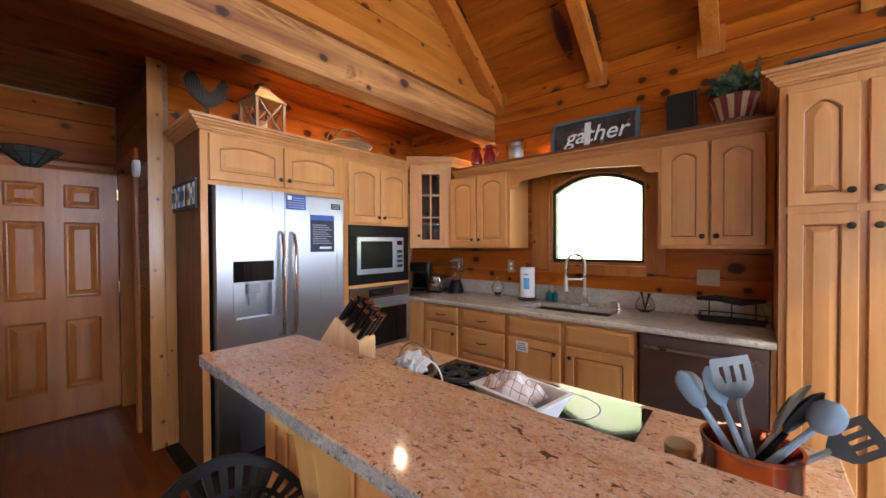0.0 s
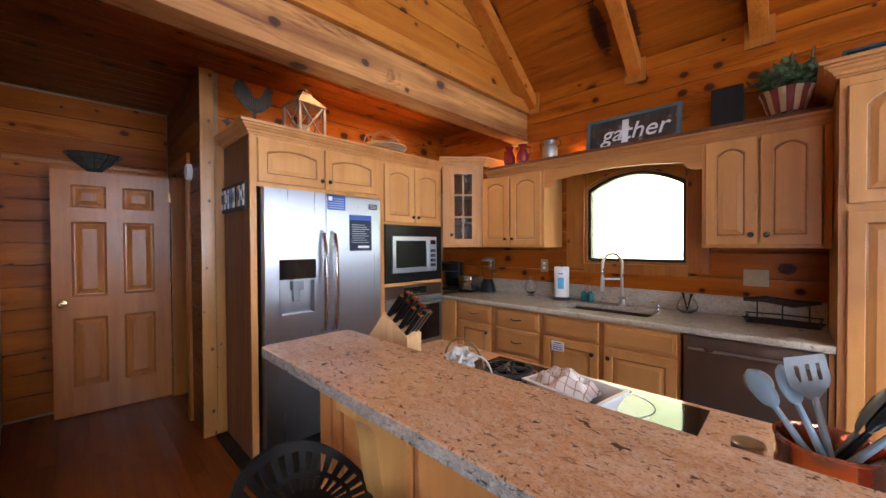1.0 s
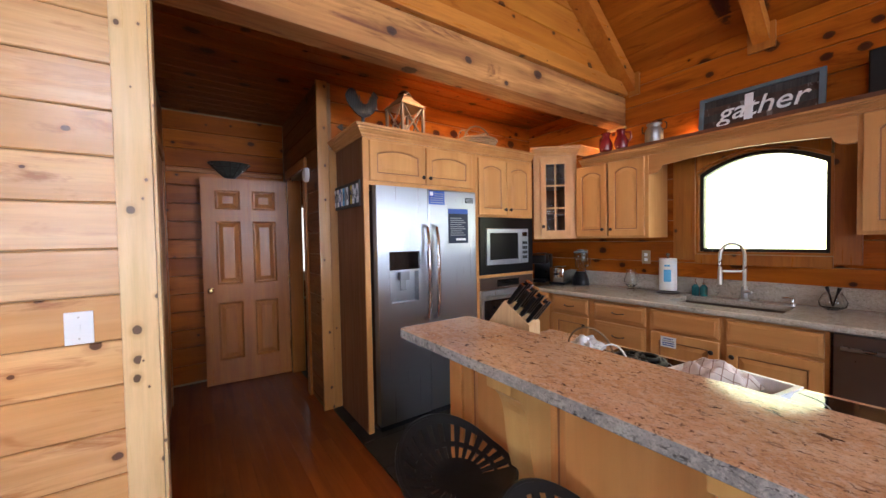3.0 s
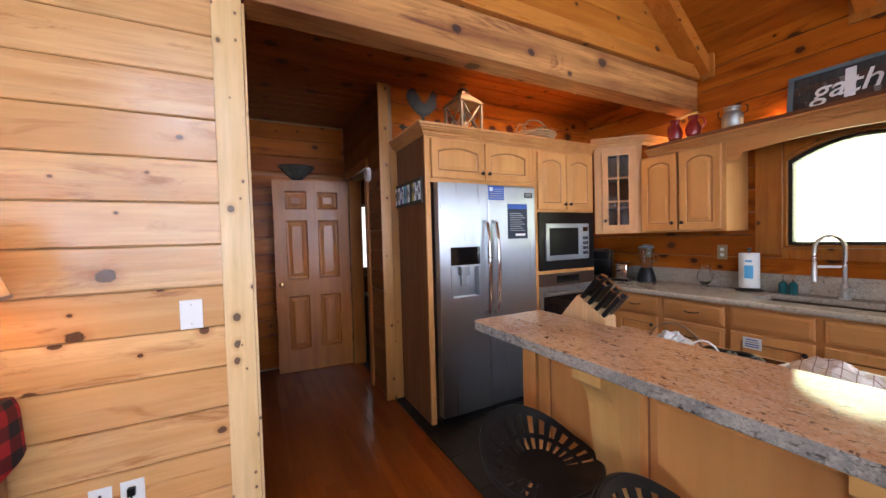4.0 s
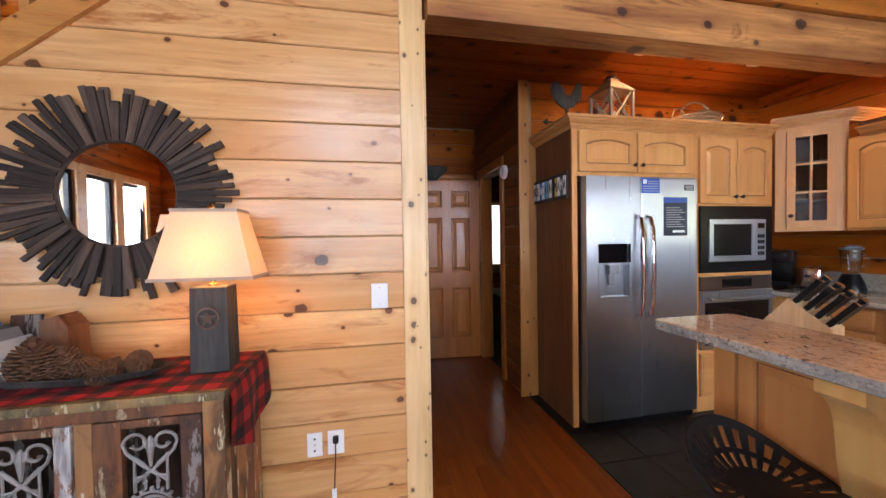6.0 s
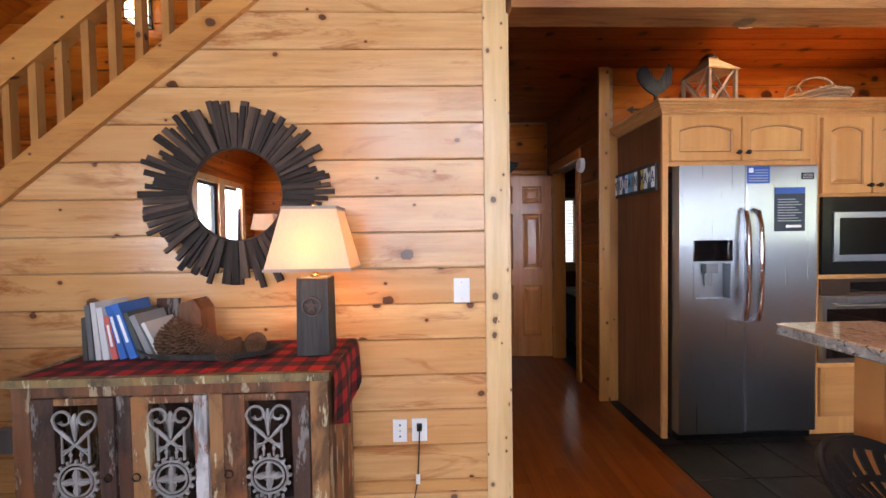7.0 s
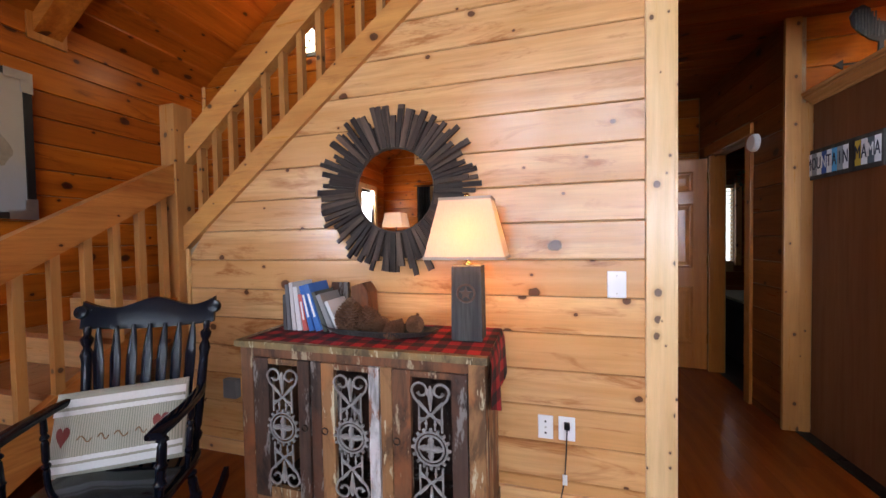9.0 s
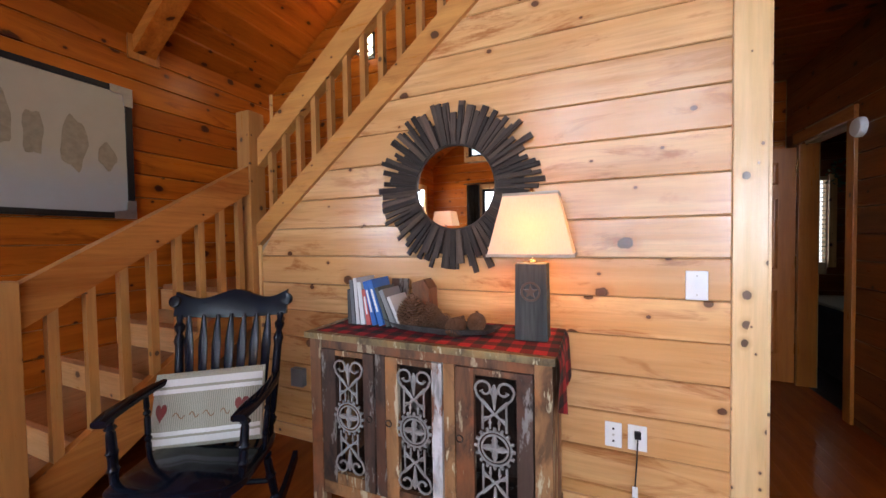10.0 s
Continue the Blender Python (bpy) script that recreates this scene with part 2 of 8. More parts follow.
def reclaimed(name, c, d, peel):
    """Old boat wood: bare wood under patches of worn paint."""
    p = Mat(name, 0.62)
    grain = p.noise(p.coords(60, 60, 4), 1, 4)
    bare = p.mix(grain, c, d)
    stain = p.ramp(p.noise(p.coords(7, 7, 3), 1.0, 5, 0.65, 0.8), (0.48, 0.0), (0.62, 0.85))
    bare = p.mix(stain, bare, tuple(k * 0.32 for k in d))
    rust = p.ramp(p.noise(p.coords(4, 4, 2), 1.7, 4, 0.6, 0.5), (0.52, 0.0), (0.66, 0.7))
    bare = p.mix(rust, bare, (c[0] * 1.15, c[1] * 0.85, c[2] * 0.6))
    wear = p.ramp(p.noise(p.coords(9, 9, 2.4), 1.6, 6, 0.7), (0.57, 0.0), (0.61, 1.0))
    p.color(p.mix(wear, bare, peel))
    p.bump(p.mix(0.5, grain, wear), 0.5, 0.004)
    return p.m


boat_brown = reclaimed("reclaimed brown wood with chipped paint", (0.21, 0.088, 0.034), (0.085, 0.034, 0.015), (0.36, 0.28, 0.18))
boat_dark = reclaimed("reclaimed dark wood with grey paint", (0.085, 0.042, 0.026), (0.034, 0.019, 0.014), (0.20, 0.185, 0.17))
boat_tan = reclaimed("reclaimed tan wood with cream paint", (0.36, 0.185, 0.07), (0.20, 0.09, 0.032), (0.52, 0.45, 0.30))
boat_white = reclaimed("reclaimed wood under white paint", (0.62, 0.60, 0.60), (0.52, 0.50, 0.50), (0.20, 0.09, 0.05))
boat_green = reclaimed("board edge under olive paint", (0.26, 0.20, 0.085), (0.16, 0.11, 0.05), (0.50, 0.45, 0.30))


def granite(name, base, alt, dark, pale, streak):
    """Polished stone: soft clouds, pale crystals, rust grains and dark mineral flecks in drifts."""
    g = Mat(name, 0.10, spec=0.6)
    v = g.coords(1, 1, 1, False)
    st = g.coords(1.0, 2.2, 2.2, False)
    big = g.noise(st, 5, 6, 0.65, 1.0)
    mid = g.noise(v, 60, 5, 0.75)
    fine = g.noise(v, 170, 4, 0.75)
    c = g.mix(g.ramp(big, (0.36, 0.0), (0.62, 1.0)), base, alt)
    c = g.mix(g.math("MULTIPLY", g.ramp(mid, (0.48, 0.0), (0.62, 1.0)), 0.55), c, pale)
    c = g.mix(g.math("MULTIPLY", g.ramp(fine, (0.52, 0.0), (0.62, 1.0)), 0.6), c, tuple(k * 0.5 for k in alt))
    drift = g.ramp(g.noise(st, 9, 4, 0.6, 0.8), (0.42, 0.30), (0.58, 1.0))
    sp = g.noise(g.coords(0.75, 1.25, 1.25, False), 62, 4, 0.65, 0.8)
    c = g.mix(g.math("MULTIPLY", g.ramp(sp, (0.575, 0.0), (0.615, streak)), drift), c, dark)
    g.color(c)
    g.rough(g.ramp(fine, (0.3, 0.05), (0.8, 0.14)))
    return g.m


granite_island = granite("peach granite with brown flecks", (0.68, 0.42, 0.25), (0.55, 0.285, 0.135), (0.085, 0.035, 0.022), (0.70, 0.53, 0.41), 0.95)
granite_edge = granite("grey polished granite edge", (0.42, 0.40, 0.36), (0.20, 0.20, 0.195), (0.05, 0.045, 0.04), (0.55, 0.51, 0.45), 0.95)
granite_counter = granite("pale grey-beige granite", (0.46, 0.41, 0.34), (0.36, 0.31, 0.25), (0.12, 0.10, 0.08), (0.56, 0.51, 0.44), 0.7)

steel = Mat("brushed stainless steel", 0.3, 1.0)
_n = steel.noise(steel.coords(90, 90, 1.0, False), 1, 3)
_s = steel.noise(steel.coords(1, 1, 1, False), 2.2, 3)
steel.color(steel.mix(_s, (0.39, 0.41, 0.44), (0.35, 0.37, 0.40))).rough(steel.ramp(_n, (0.3, 0.27), (0.7, 0.33)))
steel.b.inputs["Anisotropic"].default_value = 0.85
_t = steel.nt.nodes.new("ShaderNodeTangent")
_t.direction_type, _t.axis = "RADIAL", "Z"
steel.nt.links.new(_t.outputs[0], steel.b.inputs["Tangent"])
steel = steel.m
dark_steel = plain("dark grey slate appliance front", (0.15, 0.105, 0.085), 0.30, 0.85, tone=0.15)
chrome = plain("polished chrome", (0.75, 0.75, 0.76), 0.12, 1.0, tone=0.1)
nickel = plain("brushed nickel", (0.55, 0.53, 0.50), 0.28, 1.0, tone=0.15)
bronze = plain("dark bronze hardware", (0.055, 0.042, 0.034), 0.38, 0.8, tone=0.3)
brass = plain("polished brass", (0.70, 0.50, 0.22), 0.18, 1.0, tone=0.1)
copper = plain("polished copper", (0.80, 0.36, 0.22), 0.16, 1.0, tone=0.25, scale=30, bump=0.05)
iron = plain("weathered pewter-grey cast iron", (0.33, 0.31, 0.295), 0.55, 0.4, tone=0.5, scale=30, bump=0.15)
black_metal = plain("matte black metal", (0.012, 0.012, 0.013), 0.42, 0.3, tone=0.3)
black_gloss = plain("black glass", (0.005, 0.005, 0.006), 0.05, tone=0.1)
black_plastic = plain("black plastic", (0.005, 0.005, 0.006), 0.3, tone=0.3)
black_paint = plain("black satin furniture paint", (0.004, 0.006, 0.012), 0.11, tone=0.3, scale=30)
grey_plastic = plain("grey silicone", (0.19, 0.195, 0.205), 0.4, tone=0.25)
blue_plastic = plain("blue-grey silicone", (0.24, 0.36, 0.46), 0.42, tone=0.2)
white_plastic = plain("white plastic", (0.82, 0.83, 0.84), 0.35, tone=0.08)
ivory_plastic = plain("ivory plastic plate", (0.36, 0.26, 0.15), 0.4, tone=0.1)
paper = plain("white paper", (0.80, 0.80, 0.79), 0.8, tone=0.08, scale=60, bump=0.1)
red_ceramic = plain("dark red glazed ceramic", (0.20, 0.012, 0.012), 0.14, coat=0.4, tone=0.4)
tin = plain("galvanized tin", (0.42, 0.42, 0.41), 0.4, 0.9, tone=0.5)
rust_tin = plain("grey corrugated tin", (0.06, 0.056, 0.05), 0.55, 0.3, tone=0.6)
lantern_tin = plain("tan lantern tin", (0.24, 0.145, 0.07), 0.5, 0.3, tone=0.4, scale=20)
wicker = plain("tan wicker", (0.25, 0.15, 0.075), 0.7, tone=0.5, scale=60, bump=0.4)
cone_brown = plain("pinecone brown", (0.15, 0.072, 0.034), 0.7, tone=0.8, scale=60, bump=0.3)
slate = plain("dark slate floor tile", (0.022, 0.017, 0.014), 0.5, tone=0.6, scale=7, bump=0.15)
grout = plain("dark grout", (0.016, 0.013, 0.011), 0.9)
blue_paint = plain("weathered navy paint", (0.022, 0.05, 0.075), 0.6, tone=0.5, bump=0.2)
slate_blue = plain("slate blue painted wood", (0.10, 0.14, 0.165), 0.6, tone=0.4, bump=0.2)
red_paint = plain("barn red", (0.16, 0.016, 0.010), 0.6, tone=0.3)
cream = plain("cream paint", (0.46, 0.31, 0.17), 0.6, tone=0.2)
blue_print = plain("blue printed label", (0.03, 0.09, 0.36), 0.45, tone=0.1)
navy_print = plain("dark navy printed label", (0.012, 0.022, 0.05), 0.4, tone=0.2)
cyan_print = plain("sky blue print", (0.10, 0.42, 0.72), 0.5, tone=0.1)
grey_print = plain("grey print", (0.32, 0.34, 0.36), 0.6, tone=0.2)
yellow_print = plain("yellow plate", (0.62, 0.42, 0.04), 0.5, tone=0.3)
teal = plain("teal glass", (0.02, 0.13, 0.14), 0.1, coat=0.4)
earth = plain("ground outside", (0.10, 0.10, 0.05), 0.95, tone=0.5, scale=3)
eucalyptus = plain("grey-green leaves", (0.10, 0.15, 0.065), 0.55, tone=0.5, scale=40)
leaf_dark = plain("dark green leaves", (0.06, 0.10, 0.04), 0.5, tone=0.5, scale=40)
black_paint.node_tree.nodes["Principled BSDF"].inputs["Specular IOR Level"].default_value = 0.22
for _m in (black_plastic, oak_floor, slate, barn, grey_wood, pine_deep, pine_vault, pine_hall_shaded, pine_ceiling):
    _m.node_tree.nodes["Principled BSDF"].inputs["Specular IOR Level"].default_value = 0.25
for _m in (pine_deep, pine_vault, pine_hall_shaded, pine_ceiling, pine_loft, pine_rail, pine_rafter, maple, maple_x):
    _m.node_tree.nodes["Principled BSDF"].inputs["Specular IOR Level"].default_value = 0.16 if "maple" not in _m.name else 0.32
    _m.node_tree.nodes["Principled BSDF"].inputs["Coat Weight"].default_value = 0.03
curtain_cloth = plain("charcoal curtain", (0.02, 0.02, 0.022), 0.9, tone=0.4)
wall_dark = plain("dark bed cover", (0.03, 0.03, 0.035), 0.9)
plaster = plain("sheathing", (0.35, 0.25, 0.15), 0.9)


def glass_mat(name, tint, rough=0.0):
    g = Mat(name, rough)
    g.b.inputs["Transmission Weight"].default_value = 1.0
    g.b.inputs["IOR"].default_value = 1.45
    g.color(tint)
    return g.m


clear_glass = glass_mat("clear glass", (0.95, 0.97, 0.97))
cabinet_glass = glass_mat("thin cabinet glass", (0.75, 0.76, 0.76))
cabinet_glass.node_tree.nodes["Principled BSDF"].inputs["IOR"].default_value = 1.12
mirror_glass = plain("mirror", (0.86, 0.87, 0.87), 0.015, 1.0, tone=0.0)


def glow(name, c, power, c2=None, scale=2.0):
    g = Mat(name, 0.6)
    col = c
    if c2:
        col = g.mix(g.ramp(g.noise(g.coords(1, 1, 1, False), scale, 5, 0.65), (0.42, 0.0), (0.62, 1.0)), c, c2)
    g.color((0.02, 0.02, 0.02))
    g.put(col, g.b.inputs["Emission Color"])
    g.b.inputs["Emission Strength"].default_value = power
    return g.m


outdoors = glow("sunlit hillside", (1.0, 0.98, 0.60), 6.5, (0.80, 0.92, 0.42))
outdoors_cool = glow("bright overcast distance", (0.90, 0.95, 1.0), 2.0, (0.62, 0.70, 0.66), 0.8)
outdoors_dim = glow("pale daylight", (1.0, 0.98, 0.88), 1.6)
lamp_glass = glow("lit frosted glass", (1.0, 0.80, 0.50), 7.0)
can_glow = glow("lit ceiling lamp", (1.0, 0.70, 0.36), 3.0)

shade_cloth = Mat("cream linen lampshade", 0.9)
_w = shade_cloth.noise(shade_cloth.coords(260, 260, 40), 1, 3)
shade_cloth.color(shade_cloth.mix(_w, (0.74, 0.60, 0.44), (0.60, 0.46, 0.31)))
_tr = shade_cloth.nt.nodes.new("ShaderNodeBsdfTranslucent")
_tr.inputs[0].default_value = (0.80, 0.56, 0.33, 1)
_mx = shade_cloth.nt.nodes.new("ShaderNodeMixShader")
_mx.inputs[0].default_value = 0.13
shade_cloth.nt.links.new(shade_cloth.b.outputs[0], _mx.inputs[1])
shade_cloth.nt.links.new(_tr.outputs[0], _mx.inputs[2])
shade_cloth.nt.links.new(_mx.outputs[0], shade_cloth.nt.nodes["Material Output"].inputs[0])
shade_cloth = shade_cloth.m


def check(name, period, colors, axes=(0, 1), duty=0.5):
    """Woven check: two crossing sets of stripes."""
    p = Mat(name, 0.9)
    s = p.split(p.coords(1, 1, 1, False))
    a = p.math("GREATER_THAN", p.math("FRACT", p.math("DIVIDE", s[axes[0]], period)), duty)
    b = p.math("GREATER_THAN", p.math("FRACT", p.math("DIVIDE", s[axes[1]], period)), duty)
    t = p.math("MULTIPLY", p.math("ADD", a, b), 0.5)
    c = p.ramp(t, (0.0, colors[0]), (0.5, colors[1]), (1.0, colors[2]))
    p.color(c)
    p.bump(p.noise(p.coords(400, 400, 400, False), 1, 2), 0.3, 0.002)
    return p.m


buffalo_top = check("red and black buffalo check", 0.10, ((0.34, 0.008, 0.014), (0.11, 0.004, 0.007), (0.012, 0.008, 0.009)), (0, 1))
buffalo_end = check("red and black buffalo check, hanging", 0.10, ((0.34, 0.008, 0.014), (0.11, 0.004, 0.007), (0.012, 0.008, 0.009)), (0, 2))
towel_check = check("cream towel with brown lines", 0.030, ((0.74, 0.66, 0.60), (0.36, 0.24, 0.19), (0.22, 0.14, 0.11)), (0, 1), 0.9)
ticking = Mat("grey-green ticking", 0.95)
_f = ticking.math("FRACT", ticking.math("MULTIPLY", ticking.split(ticking.coords(1, 1, 1, False))[0], 110.0))
ticking.color(ticking.mix(ticking.math("GREATER_THAN", _f, 0.6), (0.36, 0.35, 0.28), (0.24, 0.235, 0.18)))
ticking = ticking.m
lace = plain("white lace trim", (0.70, 0.69, 0.67), 0.95, tone=0.25, scale=160, bump=0.5)

canvas = Mat("painted canvas, cream above grey-blue", 0.85)
_z = canvas.split(canvas.coords(1, 1, 1, False))[2]
_c = canvas.ramp(canvas.math("ADD", _z, canvas.math("MULTIPLY", canvas.noise(canvas.coords(1, 1, 1, False), 5, 6), 0.35)), (0.36, (0.30, 0.31, 0.32)), (0.62, (0.40, 0.34, 0.235)))
canvas.color(canvas.mix(canvas.math("MULTIPLY", canvas.noise(canvas.coords(1, 1, 1, False), 14, 6), 0.4), _c, (0.30, 0.25, 0.17)))
canvas = canvas.m
horse_paint = plain("brown wash paint", (0.29, 0.235, 0.145), 0.85, tone=0.6, scale=25)

# ---- shaping helpers ----


def box(bm, x0, x1, y0, y1, z0, z1, bev=0.0):
    vs = [bm.verts.new(p) for p in ((x0, y0, z0), (x1, y0, z0), (x1, y1, z0), (x0, y1, z0), (x0, y0, z1), (x1, y0, z1), (x1, y1, z1), (x0, y1, z1))]
    fs = [bm.faces.new([vs[i] for i in f]) for f in ((3, 2, 1, 0), (4, 5, 6, 7), (0, 1, 5, 4), (1, 2, 6, 5), (2, 3, 7, 6), (3, 0, 4, 7))]
    if bev:
        es = list({e for f in fs for e in f.edges})
        bmesh.ops.bevel(bm, geom=es, offset=bev, segments=2, affect="EDGES", profile=0.6)
    return bm


def loft(bm, loops, closed=True, cap0=False, cap1=False, slots=()):
    rows = [[bm.verts.new(p) for p in lp] for lp in loops]
    for i, (a, b) in enumerate(zip(rows, rows[1:])):
        n = len(a)
        for k in range(n if closed else n - 1):
            f = bm.faces.new((a[k], a[(k + 1) % n], b[(k + 1) % n], b[k]))
            if slots:
                f.material_index = slots[i]
    if cap0:
        bm.faces.new(rows[0][::-1])
    if cap1:
        f = bm.faces.new(rows[-1])
        if slots:
            f.material_index = slots[-1]
    return bm


def lathe(bm, profile, n=20, m=Matrix(), hollow=False):
    loops = [[m @ Vector((max(r, 1e-4) * math.cos(2 * math.pi * k / n), max(r, 1e-4) * math.sin(2 * math.pi * k / n), z)) for k in range(n)] for r, z in profile]
    if hollow:
        return loft(bm, loops + loops[:1], True)
    return loft(bm, loops, True, True, True)


def tube(bm, pts, r, n=8, flat=1.0):
    pts = [Vector(p) for p in pts]
    rs = r if isinstance(r, (list, tuple)) else [r] * len(pts)
    loops, prev = [], None
    for i, p in enumerate(pts):
        t = (pts[min(i + 1, len(pts) - 1)] - pts[max(i - 1, 0)]).normalized()
        if prev is None:
            prev = t.orthogonal().normalized() if abs(t.z) > 0.9 else t.cross(Vector((0, 0, 1))).normalized()
        prev = (prev - t * prev.dot(t)).normalized()
        side = t.cross(prev)
        loops.append([p + rs[i] * (math.cos(2 * math.pi * k / n) * prev + flat * math.sin(2 * math.pi * k / n) * side) for k in range(n)])
    return loft(bm, loops, True, True, True)


def prism(bm, poly, to3, d0, d1):
    """A polygon of (u, v) pushed from depth d0 to d1; to3(u, v, d) gives the place."""
    return loft(bm, [[to3(u, v, d0) for u, v in poly], [to3(u, v, d1) for u, v in poly]], True, True, True)


def crown(bm, path, profile, closed=False):
    """A moulding: profile of (outward, up) along a level path of (x, y, z); outward lies to the right of the way."""
    loops = []
    P = [Vector(p) for p in path]
    for i, p in enumerate(P):
        a = (p - P[i - 1]).normalized() if i else None
        b = (P[i + 1] - p).normalized() if i < len(P) - 1 else None
        na = Vector((a.y, -a.x, 0)) if a else None
        nb = Vector((b.y, -b.x, 0)) if b else None
        if na is None or nb is None:
            nn = na or nb
        else:
            nn = (na + nb).normalized()
            nn = nn / max(0.3, nn.dot(na))
        loops.append([p + nn * u + Vector((0, 0, v)) for u, v in profile])
    return loft(bm, loops, True, True, True)


def make(name, bm, mats, smooth=False):
    bmesh.ops.recalc_face_normals(bm, faces=bm.faces)
    me = bpy.data.meshes.new(name)
    bm.to_mesh(me)
    bm.free()
    for q in mats if isinstance(mats, (list, tuple)) else [mats]:
        me.materials.append(q)
    if smooth:
        me.polygons.foreach_set("use_smooth", [True] * len(me.polygons))
        me.set_sharp_from_angle(angle=radians(38))
    return me


def part(name, bm, mats, parent, label="", m=None, smooth=False):
    me = bm if isinstance(bm, bpy.types.Mesh) else make(name, bm, mats, smooth)
    ob = new(name, me)
    ob.parent = parent
    if m is not None:
        ob.matrix_basis = m
    return tagged(ob, label)


def thing(name, m, label, category, group="", kind=""):
    ob = new(name)
    ob.empty_display_size = 0.1
    ob.matrix_basis = m
    return tagged(ob, label, category, group, kind)


def solid(name, bm, mats, m, label, category, group="", kind="", smooth=False):
    ob = new(name, make(name, bm, mats, smooth))
    ob.matrix_basis = m
    return tagged(ob, label, category, group, kind)


def B():
    return bmesh.new()


def bx(*a):
    return box(B(), *a)


def shell(name, bm, mats, label="", category="structure"):
    return solid(name, bm, mats, Matrix(), label, category, kind="structure")

# ---- the house: planes ----
WN, WS, WE, XM, XB = 3.14, -4.20, 3.80, -1.60, -2.72  # north, south, east, mirror wall, back wall
PITCH, EAVE, RIDGE = 0.75, 2.86, -0.53
CEIL = 2.70
BOARD = 0.1775


def roof_z(y):
    return EAVE + PITCH * ((WN - y) if y > RIDGE else (y - WS))


def board_profile(h, t=0.02, g=0.006):
    """Section of a wall board with eased, V-jointed edges: (out, up)."""
    return ((0, 0.0015), (t - g, 0.0015), (t, g), (t, h - g), (t - g, h - 0.0015), (0, h - 0.0015))


def wall_boards(parent, to3, u_range, z0, z1, mat, phase=0.1405, pitch=BOARD, skip=lambda a, b: [(None, None)]):
    """Level boards on a wall. to3(u, z, out) gives the place; u_range(z) the two ends; each board is one object with its grain along local x."""
    k0 = math.floor((z0 - phase) / pitch)
    z = phase + k0 * pitch
    while z < z1 - 0.01:
        a, b = max(z, z0), min(z + pitch, z1)
        if b - a > 0.02:
            ua0, ub0 = u_range(a)
            ua1, ub1 = u_range(b)
            for s0, s1 in skip(a, b):
                l0, l1 = (ua0, ua1) if s0 is None else (s0, s0)
                r0, r1 = (ub0, ub1) if s1 is None else (s1, s1)
                if max(r0, r1) - min(l0, l1) < 0.02 or r0 < l0 or r1 < l1:
                    continue
                o = to3(l0, a, 0.0)
                ex = (to3(l0 + 1, a, 0) - o).normalized()
                ey = (to3(l0, a, 1) - o).normalized()
                m = Matrix((ex, ey, (0, 0, 1))).transposed().to_4x4()
                m.translation = o
                prof = board_profile(b - a)
                h = b - a
                loops = [[Vector((0 + (l1 - l0) * v / h, w, v)) for w, v in prof], [Vector((r0 - l0 + (r1 - r0) * v / h, w, v)) for w, v in prof]]
                part("board", loft(B(), loops, True, True, True), mat, parent, m=m)
        z += pitch


# mirror wall: boards under the stair stringer
STR_Y0, STR_Z0, STR_K = -3.11, 1.27, 0.782  # lower edge of the upper flight's stringer


def str_z(y):
    return STR_Z0 + STR_K * (y - STR_Y0)


mirror_wall = thing("wall_mirror", Matrix(), "honey-coloured knotty pine board wall under the stair", "wall", kind="structure")
part("core", prism(B(), [(-3.12, 0), (-0.47, 0), (-0.47, 2.95), (-0.97, 2.95), (-3.12, 1.265)], lambda u, v, d: Vector((d, u, v)), XM - 0.10, XM - 0.02), plaster, mirror_wall)
wall_boards(mirror_wall, lambda u, z, o: Vector((XM - 0.02 + o, u, z)), lambda z: (max(-3.10, STR_Y0 + (z - STR_Z0) / STR_K), -0.472), 0.0, 2.95, pine_x)
trim = shell("trim_corner", bx(XM - 0.13, XM + 0.012, -0.476, -0.361, 0, 2.95, 0.004), post_pine_lit, "pale knotty pine corner post at the wall's end", "trim")
shell("trim_corner_edge", bx(XM - 0.14, XM + 0.004, -0.3595, -0.349, 0, 2.44, 0.002), post_pine_lit, "narrow pale pine corner bead", "trim")
shell("baseboard", bx(XM, XM + 0.018, -3.08, -0.478, 0.0, 0.085, 0.004), pine_trim_y, "pine baseboard below the board wall", "baseboard")

# north wall with the arched kitchen window
WX0, WX1, WZ0, WZS, WZT = -0.945, -0.20, 1.255, 1.885, 2.0


def arch_z(x, zs=WZS, zt=WZT, x0=WX0, x1=WX1):
    u = (2 * x - x0 - x1) / (x1 - x0)
    return zs + (zt - zs) * (1 - u * u)


north_wall = thing("wall_north", Matrix(), "amber knotty pine board wall behind the kitchen counter", "wall", kind="structure")
bm = B()
for a in ((XB - 1.4, WX0, 0, 3.6), (WX1, WE, 0, 3.6)):
    box(bm, a[0], a[1], WN + 0.02, WN + 0.16, a[2], a[3])
box(bm, WX0, WX1, WN + 0.02, WN + 0.16, 0, WZ0)
N_ARC = 16
xs = [WX0 + (WX1 - WX0) * k / N_ARC for k in range(N_ARC + 1)]
prism(bm, [(x, arch_z(x)) for x in xs] + [(WX1, 3.6), (WX0, 3.6)], lambda u, v, d: Vector((u, d, v)), WN + 0.02, WN + 0.16)
part("core", bm, plaster, north_wall)


def north_skip(a, b):
    if b > WZ0 - 0.03 and a < WZT + 0.06:
        return [(None, WX0 - 0.01), (WX1 + 0.01, None)]
    return [(None, None)]


wall_boards(north_wall, lambda u, z, o: Vector((u, WN + 0.02 - o, z)), lambda z: (XB + 0.001, WE - 0.01), 0.90, 3.1, pine_deep, phase=0.10, skip=north_skip)

